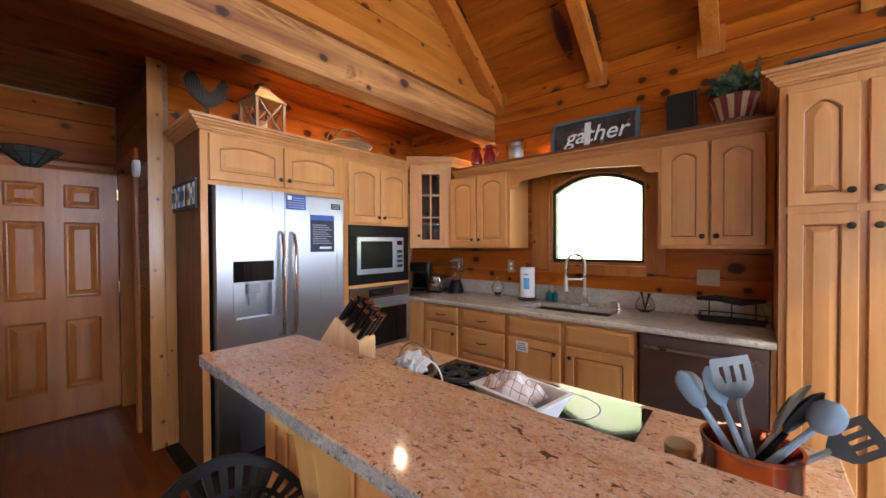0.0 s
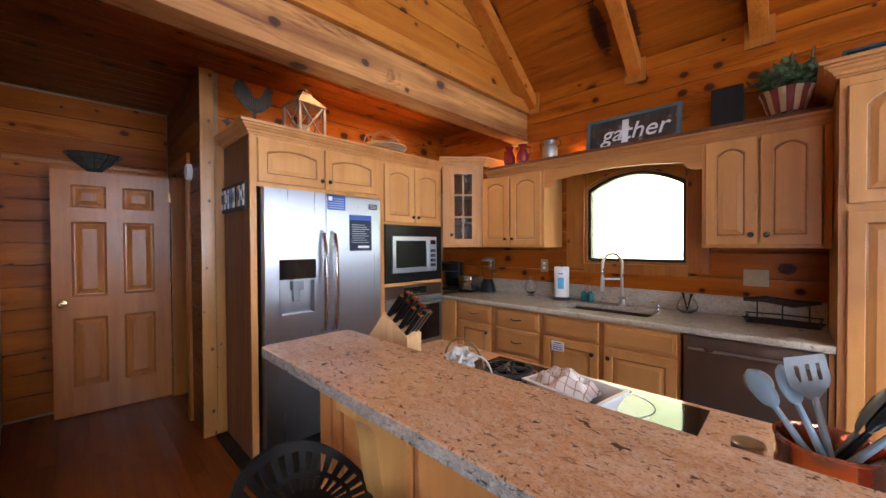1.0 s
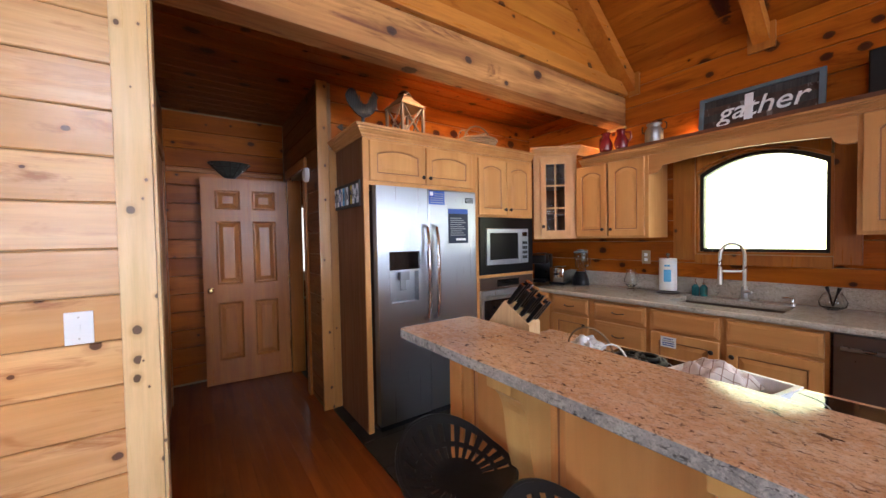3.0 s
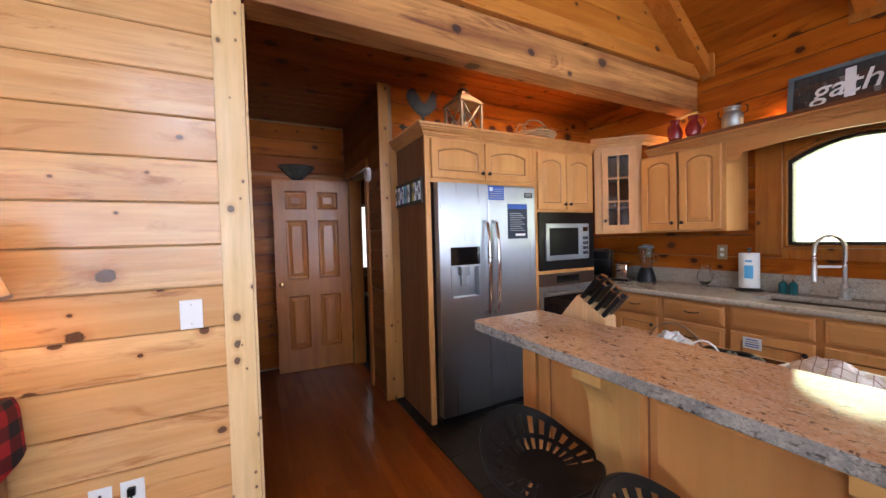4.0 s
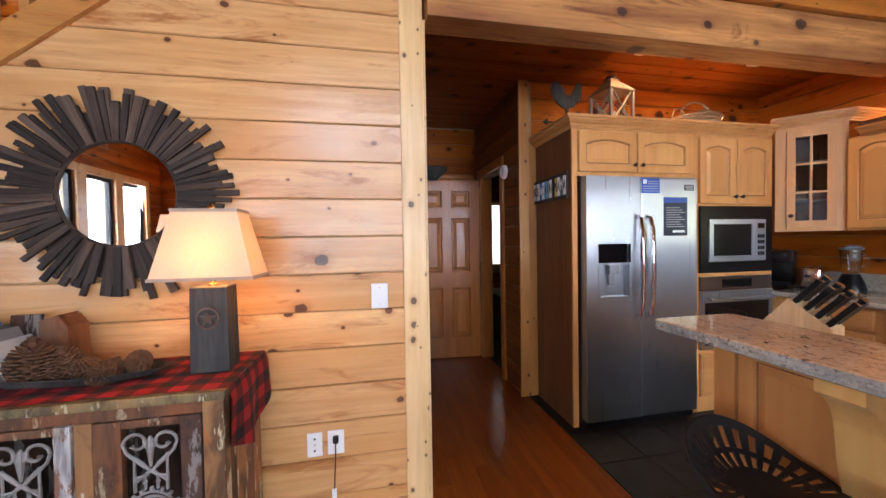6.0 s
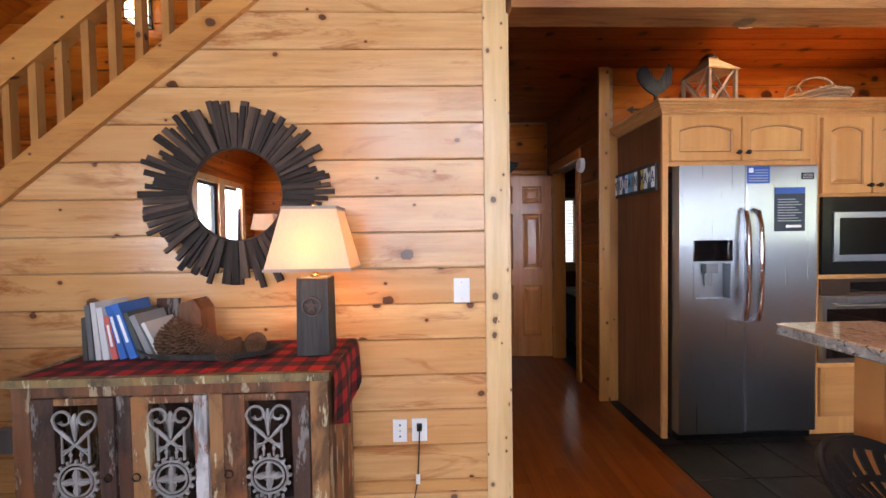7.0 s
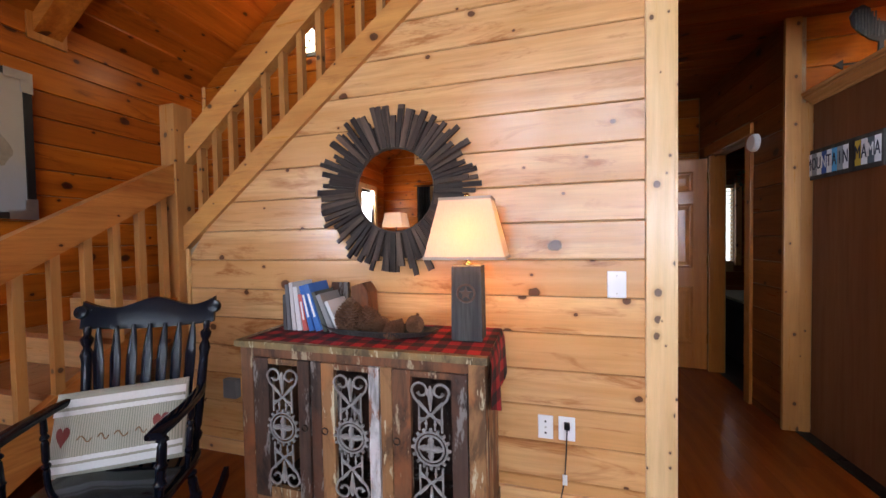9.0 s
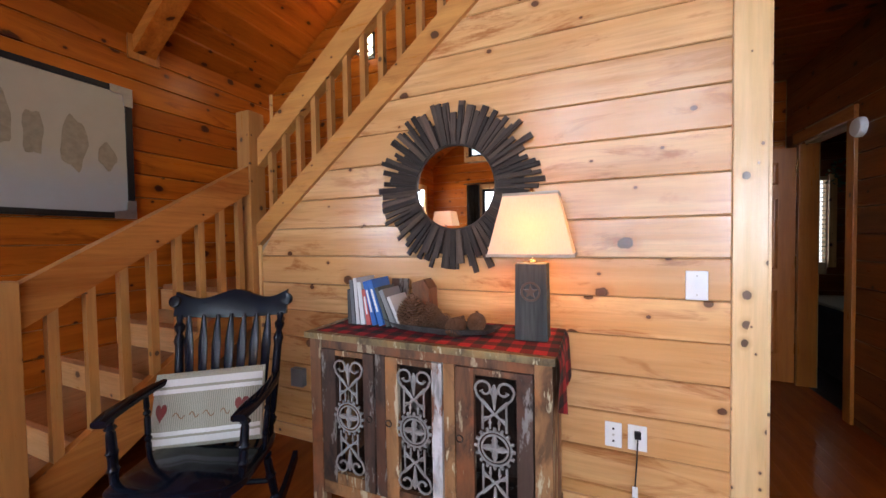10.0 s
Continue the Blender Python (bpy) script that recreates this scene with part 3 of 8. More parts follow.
# back wall of kitchen and stair
back_wall = thing("wall_back", Matrix(), "amber knotty pine board wall above the tall cabinets", "wall", kind="structure")
part("core", bx(XB - 0.12, XB - 0.02, 0.74, WN + 0.02, 0, CEIL), plaster, back_wall)
wall_boards(back_wall, lambda u, z, o: Vector((XB - 0.02 + o, u, z)), lambda z: (0.70, WN), 2.02, CEIL, pine_deep, phase=0.07)
stair_wall = thing("wall_stair", Matrix(), "amber knotty pine board wall beside the stair", "wall", kind="structure")
part("core", bx(XB - 0.12, XB - 0.02, WS, -0.55, 0, 5.6), plaster, stair_wall)
wall_boards(stair_wall, lambda u, z, o: Vector((XB - 0.02 + o, u, z)), lambda z: (WS, -0.56), 0.6, 4.6, pine_deep, phase=0.03)

# south wall with windows, east wall with windows
SWIN = ((1.38, 1.92), (2.08, 2.62), (2.78, 3.32))
# Only the first is mirrored; the rest are unseen, added to let light in.
EWIN = ((-3.10, -2.3), (-2.0, -1.25), (-1.05, -0.30), (-0.10, 0.65), (1.2, 1.9), (2.1, 2.8))
Z0W, Z1W = 0.95, 2.30
UWIN = ((-3.38, -2.30, 2.98, 3.28), (-2.05, -0.65, 2.90, 4.15), (-0.40, 1.00, 2.90, 4.15), (1.25, 2.20, 2.90, 3.34))  # gable lights over the east windows
south_wall = thing("wall_south", Matrix(), "amber knotty pine board wall with tall windows", "wall", kind="structure")
east_wall = thing("wall_east", Matrix(), "amber knotty pine board wall with tall windows", "wall", kind="structure")


def pierced(bm, wins, lo, hi, top, to3, d0, d1):
    cuts = [lo] + [v for w in wins for v in w] + [hi]
    for i in range(0, len(cuts) - 1, 2):
        prism(bm, [(cuts[i], 0), (cuts[i + 1], 0), (cuts[i + 1], top), (cuts[i], top)], to3, d0, d1)
    for a, b in wins:
        prism(bm, [(a, 0), (b, 0), (b, Z0W), (a, Z0W)], to3, d0, d1)
        prism(bm, [(a, Z1W), (b, Z1W), (b, top), (a, top)], to3, d0, d1)
    return bm


def win_skip(wins):
    def f(a, b):
        if b > Z0W and a < Z1W:
            e = [None] + [v for w in wins for v in (w[0] - 0.005, w[1] + 0.005)] + [None]
            return [(e[i], e[i + 1]) for i in range(0, len(e), 2)]
        return [(None, None)]
    return f


part("core", pierced(B(), SWIN, XB - 0.1, WE + 0.2, 3.0, lambda u, v, d: Vector((u, d, v)), WS - 0.16, WS - 0.02), plaster, south_wall)
wall_boards(south_wall, lambda u, z, o: Vector((u, WS - 0.02 + o, z)), lambda z: (XB, WE), 0.0, 2.98, pine_deep, phase=0.06, skip=win_skip(SWIN))
bm = pierced(B(), EWIN, WS - 0.16, WN + 0.16, 2.6, lambda u, v, d: Vector((d, u, v)), WE + 0.02, WE + 0.16)
cuts = [WS - 0.16] + [v for w in UWIN for v in w[:2]] + [WN + 0.16]
for i in range(0, len(cuts) - 1, 2):
    box(bm, WE + 0.02, WE + 0.16, cuts[i], cuts[i + 1], 2.6, 5.7)
for a, b, c, d in UWIN:
    box(bm, WE + 0.02, WE + 0.16, a, b, 2.6, c)
    box(bm, WE + 0.02, WE + 0.16, a, b, d, 5.7)
part("core", bm, plaster, east_wall)


def east_skip(a, b):
    if b < 2.6:
        return win_skip(EWIN)(a, b)
    e = [None] + [v for w in UWIN if b > w[2] and a < w[3] for v in (w[0] - 0.005, w[1] + 0.005)] + [None]
    return [(e[i], e[i + 1]) for i in range(0, len(e), 2)]



wall_boards(east_wall, lambda u, z, o: Vector((WE + 0.02 - o, u, z)), lambda z: (WS, WN), 0.0, 4.4, pine_deep, phase=0.02, skip=east_skip)


def tall_window(name, m, w, label, h=Z1W - Z0W):
    """Casement in a wall: local x across, y outward, z up from the sill."""
    t = thing(name, m, label, "window", kind="structure")
    for nm, b in (("casing", (-0.09, 0.0, -0.03, -0.002, -0.10, h + 0.10)), ("casing", (w, w + 0.09, -0.03, -0.002, -0.10, h + 0.10)), ("head_casing", (0.0, w, -0.03, -0.002, h, h + 0.10)), ("window_sill", (0.0, w, -0.05, -0.002, -0.10, 0.0))):
        part(nm, bx(*b, 0.004), pine_trim_z, t)
    bm = B()
    for b in ((0.002, 0.05, 0.03, 0.09, 0.002, h - 0.002), (w - 0.05, w - 0.002, 0.03, 0.09, 0.002, h - 0.002), (0.05, w - 0.05, 0.03, 0.09, 0.002, 0.05), (0.05, w - 0.05, 0.03, 0.09, h - 0.05, h - 0.002)):
        box(bm, *b)
    part("window_frame", bm, black_metal, t, "black sash")
    p = part("pane", bx(0.05, w - 0.05, 0.058, 0.062, 0.05, h - 0.05), clear_glass, t)
    p.visible_shadow = False
    return t


for i, (a, b) in enumerate(SWIN):
    tall_window("window_%d" % (i + 2), Matrix(((-1, 0, 0, b), (0, -1, 0, WS), (0, 0, 1, Z0W), (0, 0, 0, 1))), b - a, "black-framed window in pine casing")
for i, (a, b) in enumerate(EWIN):
    tall_window("window_%d" % (i + 5), Matrix(((0, 1, 0, WE), (1, 0, 0, a), (0, 0, 1, Z0W), (0, 0, 0, 1))), b - a, "black-framed window in pine casing")

for i, (a, b, c, d) in enumerate(UWIN):
    tall_window("window_%d" % (i + 12), Matrix(((0, 1, 0, WE), (1, 0, 0, a), (0, 0, 1, c), (0, 0, 0, 1))), b - a, "black-framed gable window in pine casing", d - c)

# kitchen window
kw = thing("window_1", Matrix(), "arched black-framed window over the sink in pine casing", "window", kind="structure")


def arch_ring(x0, x1, z0, zs, zt, grow):
    xs = [x0 - grow + (x1 - x0 + 2 * grow) * k / N_ARC for k in range(N_ARC + 1)]
    pts = [(x, arch_z(x, zs, zt, x0 - grow, x1 + grow) + grow) for x in xs]
    return [(x0 - grow, z0 - grow), (x1 + grow, z0 - grow)] + pts[::-1]


def ring(bm, outer, inner, y0, y1):
    loft(bm, [[Vector((u, y, v)) for u, v in lp] for lp, y in ((outer, y1), (outer, y0), (inner, y0), (inner, y1), (outer, y1))])
    return bm


inner = arch_ring(WX0, WX1, WZ0, WZS, WZT, -0.004)
part("window_frame", ring(B(), inner, arch_ring(WX0, WX1, WZ0, WZS, WZT, -0.028), WN + 0.03, WN + 0.10), black_metal, kw, "black window sash")
part("casing", ring(B(), arch_ring(WX0, WX1, WZ0, WZS, WZT, 0.012), inner, WN - 0.004, WN + 0.158), pine_amber_z, kw, "arched pine jamb lining")
gl = part("pane", prism(B(), arch_ring(WX0, WX1, WZ0, WZS, WZT, -0.03), lambda u, v, d: Vector((u, d, v)), WN + 0.063, WN + 0.067), clear_glass, kw)
gl.visible_shadow = False
part("casing", bx(-1.118, WX0 - 0.013, WN - 0.028, WN - 0.002, 1.19, 2.06, 0.004), pine_amber_z, kw)
part("casing", bx(WX1 + 0.013, -0.065, WN - 0.028, WN - 0.002, 1.19, 2.06, 0.004), pine_amber_z, kw)
part("window_sill", bx(WX0 - 0.012, WX1 + 0.012, WN - 0.032, WN - 0.002, 1.16, WZ0 - 0.017, 0.004), pine_amber_z, kw)
part("head_casing", prism(B(), [(x, arch_z(x) + 0.014) for x in xs] + [(WX1, 2.10), (WX0, 2.10)], lambda u, v, d: Vector((u, d, v)), WN - 0.024, WN - 0.002), pine_amber_z, kw, "arched pine head board")
part("window_crank", box(bx(-0.905, -0.80, WN - 0.005, WN + 0.028, WZ0 + 0.0, WZ0 + 0.02, 0.004), -0.86, -0.84, WN - 0.03, WN - 0.004, WZ0 + 0.004, WZ0 + 0.014), black_metal, kw)
shell("backdrop", prism(B(), [(-4.5, -1), (3.5, -1), (3.5, 5), (-4.5, 5)], lambda u, v, d: Vector((u, d, v)), WN + 2.6, WN + 2.65), outdoors, "bright sunlit hillside outside the window", "backdrop")
shell("backdrop_south", bx(-3, 9, WS - 4.1, WS - 4.0, -1, 6), outdoors_cool, "bright misty distance outside", "backdrop")
shell("backdrop_east", bx(WE + 4.0, WE + 4.1, -8, 7, -1, 6), outdoors_cool, "bright misty distance outside", "backdrop")

# roof: boards along x on both slopes, in one ceiling
bm = B()
NB = 24
run = math.hypot(WN - RIDGE, PITCH * (WN - RIDGE))
for side in (1, -1):
    eave_y = WN if side == 1 else WS
    dy = (RIDGE - eave_y) / NB
    for k in range(-1, NB):
        y0, y1 = eave_y + dy * k, eave_y + dy * (k + 1)
        z0, z1 = EAVE + PITCH * abs(y0 - eave_y) * (1 if k >= 0 else -1), EAVE + PITCH * abs(y1 - eave_y)
        e = 0.05
        ya, yb, za, zb = y0 + dy * e, y1 - dy * e, z0 + (z1 - z0) * e, z1 - (z1 - z0) * e
        sect = [(y0, z0 + 0.10), (y0 + dy * 0.02, z0 + 0.026), (ya, za), (yb, zb), (y1 - dy * 0.02, z1 + 0.022), (y1, z1 + 0.10)]
        loft(bm, [[Vector((XB - 0.2, y, z)) for y, z in sect], [Vector((WE + 0.2, y, z)) for y, z in sect]], True, True, True)
shell("ceiling", bm, pine_vault, "amber knotty pine boards on a steep vaulted ceiling", "ceiling")


def rafter(x, w, side, label):
    """A rafter below the boards, with a level foot pad on the wall."""
    ey = WN if side == 1 else WS
    s = -1 if side == 1 else 1
    t = thing("rafter", Matrix(), label, "beam", "rafters of the vaulted ceiling", "structure")
    pts = [(ey + s * 0.004, EAVE - 0.125), (ey + s * 0.004, EAVE - 0.004), (RIDGE, roof_z(RIDGE) - 0.004), (RIDGE, roof_z(RIDGE) - 0.16)]
    part("timber", prism(B(), pts, lambda u, v, d: Vector((d, u, v)), x - w / 2, x + w / 2), pine_rafter, t)
    part("foot_pad", bx(x - w / 2 - 0.03, x + w / 2 + 0.03, *sorted((ey + s * 0.003, ey + s * 0.022)), EAVE - 0.165, EAVE + 0.03, 0.003), pine_amber_z, t)
    return t


for x in (-0.55, 0.20, 0.95, 1.70, 2.45, 3.2):
    rafter(x, 0.095, 1, "amber pine rafter meeting the kitchen wall")
for x in (-1.52, -0.2, 1.1, 2.4):
    rafter(x, 0.15, -1, "amber pine rafter meeting the stair wall")

# kitchen and hall ceiling under the loft
bm = B()
x = -5.2
while x < XM - 0.08:
    x1 = min(x + 0.145, XM - 0.004)
    sect = [(x, CEIL + 0.08), (x + 0.0015, CEIL + 0.014), (x + 0.007, CEIL), (x1 - 0.007, CEIL), (x1 - 0.0015, CEIL + 0.014), (x1, CEIL + 0.08)]
    loft(bm, [[Vector((a, -0.50, b)) for a, b in sect], [Vector((a, WN, b)) for a, b in sect]], True, True, True)
    x += 0.145
shell("ceiling_loft", bm, pine_ceiling, "low amber pine board ceiling over kitchen and hall", "ceiling")
shell("beam", bx(-1.70, -1.535, -0.347, WN - 0.002, 2.43, 2.685, 0.006), pine_beam, "pale rough-sawn pine beam along the loft edge", "beam")
shell("beam_bracket", bx(-1.70, -1.525, WN - 0.034, WN - 0.006, 2.40, 2.425, 0.003), pine_trim_z, "small pine cleat under the beam's end", "trim")
loft_wall = thing("wall_loft", Matrix(), "amber pine boards closing the loft above the beam", "wall", kind="structure")
part("ledge", bx(-1.66, -1.50, -0.47, WN - 0.03, 2.69, 2.80, 0.004), pine_loft_y, loft_wall, "pine ledge board above the beam")
wall_boards(loft_wall, lambda u, z, o: Vector((-1.60 + o, u, z)), lambda z: (max(-0.47, WS + (z - EAVE) / PITCH + 0.02), min(WN - 0.02, WN - (z - EAVE) / PITCH - 0.02) if z > EAVE else WN - 0.02), 2.80, 5.3, pine_loft, phase=2.80, pitch=0.23)
part("core", prism(B(), [(-0.5, 2.80), (WN - 0.01, 2.80), (WN - 0.01, EAVE - 0.02), (RIDGE, 5.58)], lambda u, v, d: Vector((d, u, v)), -1.70, -1.602), plaster, loft_wall)
gable_rafter = thing("rafter", Matrix(), "amber pine rafter against the loft boards", "beam", "rafters of the vaulted ceiling", "structure")
part("timber", prism(B(), [(WN - 0.03, EAVE - 0.14), (WN - 0.03, EAVE - 0.004), (RIDGE, roof_z(RIDGE) - 0.004), (RIDGE, roof_z(RIDGE) - 0.14)], lambda u, v, d: Vector((d, u, v)), -1.575, -1.43), pine_rafter, gable_rafter)
part("foot_pad", bx(-1.50, -1.40, WN - 0.026, WN - 0.003, 2.68, 2.90, 0.003), pine_amber_z, gable_rafter)

# hall
HX = -4.06
hall_end = thing("wall_hall_end", Matrix(), "dark pine board wall at the hall's end", "wall", kind="structure")
part("core", bx(HX - 0.12, HX - 0.02, -0.55, 0.74, 0, CEIL), plaster, hall_end)
wall_boards(hall_end, lambda u, z, o: Vector((HX - 0.02 + o, u, z)), lambda z: (-0.44, 0.62), 0.0, CEIL, pine_deep, phase=0.02)
shell("trim_hall_crown", bx(HX + 0.002, HX + 0.02, -0.42, 0.60, 2.10, 2.13, 0.003), pine_loft_y, "thin pine trim on the hall's end wall", "trim")
hall_left = thing("wall_hall_left", Matrix(), "amber pine board wall along the hall", "wall", kind="structure")
part("core", bx(HX, XM - 0.14, -0.56, -0.46, 0, CEIL), plaster, hall_left)
wall_boards(hall_left, lambda u, z, o: Vector((u, -0.46 + o, z)), lambda z: (HX + 0.002, XM - 0.145), 0.0, CEIL, pine_hall_shaded, phase=0.05)
for x in (-3.62, -2.52):
    shell("trim_hall_casing", bx(x - 0.05, x + 0.05, -0.437, -0.415, 0, 2.10, 0.003), pine_amber_z, "pine door casing along the hall", "trim")
shell("trim_hall_casing_head", bx(-3.67, -2.47, -0.437, -0.413, 2.102, 2.19, 0.003), pine_rail, "pine door casing head along the hall", "trim")
hall_door = thing("door_2", Matrix(), "closed stained pine door along the hall", "door", kind="structure")
part("door_panel", bx(-3.565, -2.575, -0.4375, -0.425, 0.01, 2.095), door_wood, hall_door)
hall_right = thing("wall_hall_right", Matrix(), "amber pine board wall with a doorway", "wall", kind="structure")
bm = box(bx(-3.16, XB, 0.645, 0.735, 0, CEIL), -3.77, -3.16, 0.645, 0.735, 2.05, CEIL)
part("core", box(bm, HX, -3.77, 0.645, 0.735, 0, CEIL), plaster, hall_right)
wall_boards(hall_right, lambda u, z, o: Vector((u, 0.645 - o, z)), lambda z: (HX + 0.002, XB + 0.015), 0.0, CEIL, pine_hall_shaded, phase=0.05, skip=lambda a, b: [(None, -3.79), (-3.14, None)] if a < 2.05 else [(None, None)])
shell("trim_post", bx(-2.72, -2.695, 0.612, 0.70, 0, CEIL, 0.004), stair_pine, "knotty pine post, daylight sheen in its tone at the hall's mouth", "trim")
shell("trim_post_filler", bx(-2.72, -2.70, 0.702, 0.765, 0, 2.15, 0.003), stair_pine, "narrow pale pine filler beside the cabinet", "trim")
shell("trim_door_casing", bx(-3.16, -3.08, 0.602, 0.624, 0, 2.06, 0.003), pine_amber_z, "pine casing beside the doorway", "trim")
shell("trim_door_casing_head", bx(-3.88, -3.08, 0.60, 0.624, 2.062, 2.15, 0.003), pine_rail, "pine casing above the doorway", "trim")
shell("trim_door_jamb", bx(-3.80, -3.768, 0.60, 0.73, 0, 2.048, 0.003), pine_amber_z, "pine door jamb", "trim")
shell("trim_door_jamb_far", bx(-3.16, -3.14, 0.626, 0.73, 0, 2.048, 0.003), pine_amber_z, "pine door jamb", "trim")

# room beyond the doorway
bed_wall = thing("wall_bedroom", Matrix(), "amber pine board wall of the room beyond", "wall", kind="structure")
bm = B()
for b in ((0.3, 0.92, 0, CEIL), (1.34, WN + 0.16, 0, CEIL), (0.92, 1.34, 0, 0.98), (0.92, 1.34, 1.88, CEIL)):
    box(bm, -5.2, -5.04, *b)
part("core", bm, plaster, bed_wall)
wall_boards(bed_wall, lambda u, z, o: Vector((-5.04 + o, u, z)), lambda z: (0.5, WN), 0, CEIL, pine_hall_shaded, skip=lambda a, b: [(None, 0.915), (1.345, None)] if b > 0.98 and a < 1.88 else [(None, None)])
shell("wall_bedroom_north", bx(-5.2, XB - 0.12, 2.6, 2.7, 0, CEIL), pine_hall_shaded, "amber pine wall of the room beyond", "wall")
shell("wall_bedroom_south", bx(-5.2, HX - 0.12, 0.5, 0.62, 0, CEIL), pine_hall_shaded, "amber pine wall of the room beyond", "wall")
shell("wall_bedroom_east", bx(XB - 0.16, XB - 0.125, 0.74, 2.6, 0, CEIL), pine_hall_shaded, "amber pine wall of the room beyond", "wall")
bw = thing("window_9", Matrix(), "bright bedroom window with white blind slats", "window", kind="structure")
part("pane", bx(-5.12, -5.11, 0.92, 1.34, 0.98, 1.88), outdoors_dim, bw, "bright window")
for k in range(18):
    part("slat", bx(-5.075, -5.05, 0.925, 1.335, 1.0 + k * 0.049, 1.012 + k * 0.049), white_plastic, bw)
for b in ((0.85, 0.914, 0.93, 1.94), (1.346, 1.41, 0.93, 1.94)):
    part("casing", bx(-5.018, -4.998, *b, 0.003), pine_trim_z, bw)
bed = thing("bed", pose(-4.4, 1.6, -0.013), "bed with a dark cover and a striped throw", "bed")
part("cover", bx(-0.45, 0.7, -0.6, 0.9, 0.0, 0.62, 0.05), wall_dark, bed, "dark bed cover")
part("throw", bx(-0.46, 0.71, -0.61, -0.1, 0.63, 0.66, 0.01), ticking, bed, "striped throw")
wreath = B()
for k in range(90):
    a, r = random.uniform(0, 6.283), random.gauss(0.13, 0.025)
    p = Vector((random.uniform(0, 0.05), r * math.cos(a), r * math.sin(a)))
    d = Vector((random.uniform(0, 1), random.uniform(-1, 1), random.uniform(-1, 1))).normalized() * 0.05
    s = d.orthogonal().normalized() * 0.014
    wreath.faces.new([wreath.verts.new(q) for q in (p, p + d * 0.5 + s, p + d, p + d * 0.5 - s)])
solid("wreath", wreath, leaf_dark, pose(-5.015, 1.50, 1.93), "dark green leafy wreath on the bedroom wall", "wreath")

# open six-panel door in the hall
door = thing("door_1", Matrix(((-0.078, -0.997, 0, -3.80), (-0.997, 0.078, 0, 0.595), (0, 0, 1, 0.012), (0, 0, 0, 1))), "open six-panel stained pine door", "door", kind="structure")


def six_panel_door(t, w, h, th):
    """Door leaf with x from hinge to latch and its shown face at y = 0."""
    st, mid = 0.115, 0.105
    cols = ((st, w / 2 - mid / 2), (w / 2 + mid / 2, w - st))
    rows = ((0.235, 0.80), (0.98, 1.60), (1.715, h - 0.115))
    bm = B()
    for a, b in ((0, st), (w / 2 - mid / 2, w / 2 + mid / 2), (w - st, w)):
        box(bm, a, b, 0, th, 0, h)
    for a, b in ((0, 0.235), (0.80, 0.98), (1.60, 1.715), (h - 0.115, h)):
        for c, d in cols:
            box(bm, c, d, 0, th, a, b)
    part("leaf", bm, door_wood, t)
    for c, d in cols:
        for a, b in rows:
            bm = B()
            lp = lambda i, y: [Vector((c + i, y, a + i)), Vector((d - i, y, a + i)), Vector((d - i, y, b - i)), Vector((c + i, y, b - i))]
            loft(bm, [lp(0, 0.001), lp(0.014, 0.019), lp(0.024, 0.020), lp(0.060, 0.006)], True, False, True)
            part("panel", bm, door_wood, t)


six_panel_door(door, 0.76, 2.02, 0.038)
knob = lathe(B(), ((0.026, 0), (0.026, 0.006), (0.010, 0.01), (0.010, 0.03), (0.024, 0.038), (0.027, 0.05), (0.018, 0.062), (0.0, 0.064)), 18)
part("door_handle", knob, brass, door, "polished brass knob", Matrix.Translation((0.70, 0, 0.93)) @ pose(0, 0, 0, 90, 0, 0), True)
for z in (0.25, 1.0, 1.8):
    part("hinge", bx(-0.012, 0.004, -0.006, 0.0, z, z + 0.09), brass, door)

# ---- floors ----
floor = shell("floor", bx(-5.3, WE + 0.2, WS - 0.2, WN + 0.2, -0.14, -0.014), grout, "subfloor under boards and tiles", "floor")
shell("ground", bx(-60, 60, -60, 60, -0.9, -0.7), earth, "ground outside the house", "ground")


def hall_floor():
    w = 0.083
    y, row = -4.2, 0
    near, far = [], []
    while y < 0.68:
        y1 = min(y + w, 0.68)
        x = -4.05 - random.random() * 0.9
        while x < WE:
            ln = random.uniform(0.9, 1.7)
            x0, x1 = max(x, -5.04), min(x + ln, WE)
            if x1 - x0 > 0.05:
                (near if (y > -0.55 and x0 < -0.6) or (x0 < 0.5 and y > -3.2 and x1 > -2 and y < -0.5) else far).append((x0, x1, y, y1))
            x += ln
        y = y1
        row += 1
    for x0, x1, a, b in near[:290]:
        part("plank", loft(B(), [[Vector((0.0002, 0.0002, -0.012)), Vector((x1 - x0 - 0.0002, 0.0002, -0.012)), Vector((x1 - x0 - 0.0002, b - a - 0.0002, -0.012)), Vector((0.0002, b - a - 0.0002, -0.012))], [Vector((0.0004, 0.0004, 0)), Vector((x1 - x0 - 0.0004, 0.0004, 0)), Vector((x1 - x0 - 0.0004, b - a - 0.0004, 0)), Vector((0.0004, b - a - 0.0004, 0))]], True, True, True), oak_floor, floor, m=pose(x0, a, 0))
    bm = B()
    for x0, x1, a, b in near[290:] + far:
        box(bm, x0 + 0.001, x1 - 0.001, a + 0.001, b - 0.001, -0.012, 0)
    tagged(part("floor_boards", bm, oak_floor, floor, "dark red-brown polished floor boards"), kind="stuff")


def kitchen_floor():
    s = 0.33
    y = 0.686
    while y < WN:
        x = -2.72
        while x < WE:
            x1, y1 = min(x + s, WE), min(y + s, WN)
            part("tile", bx(x + 0.003, x1 - 0.003, y + 0.003, y1 - 0.003, -0.012, -0.001, 0.002), slate, floor)
            x += s
        y += s


# ---- kitchen cabinets ----
N_TOP = 10


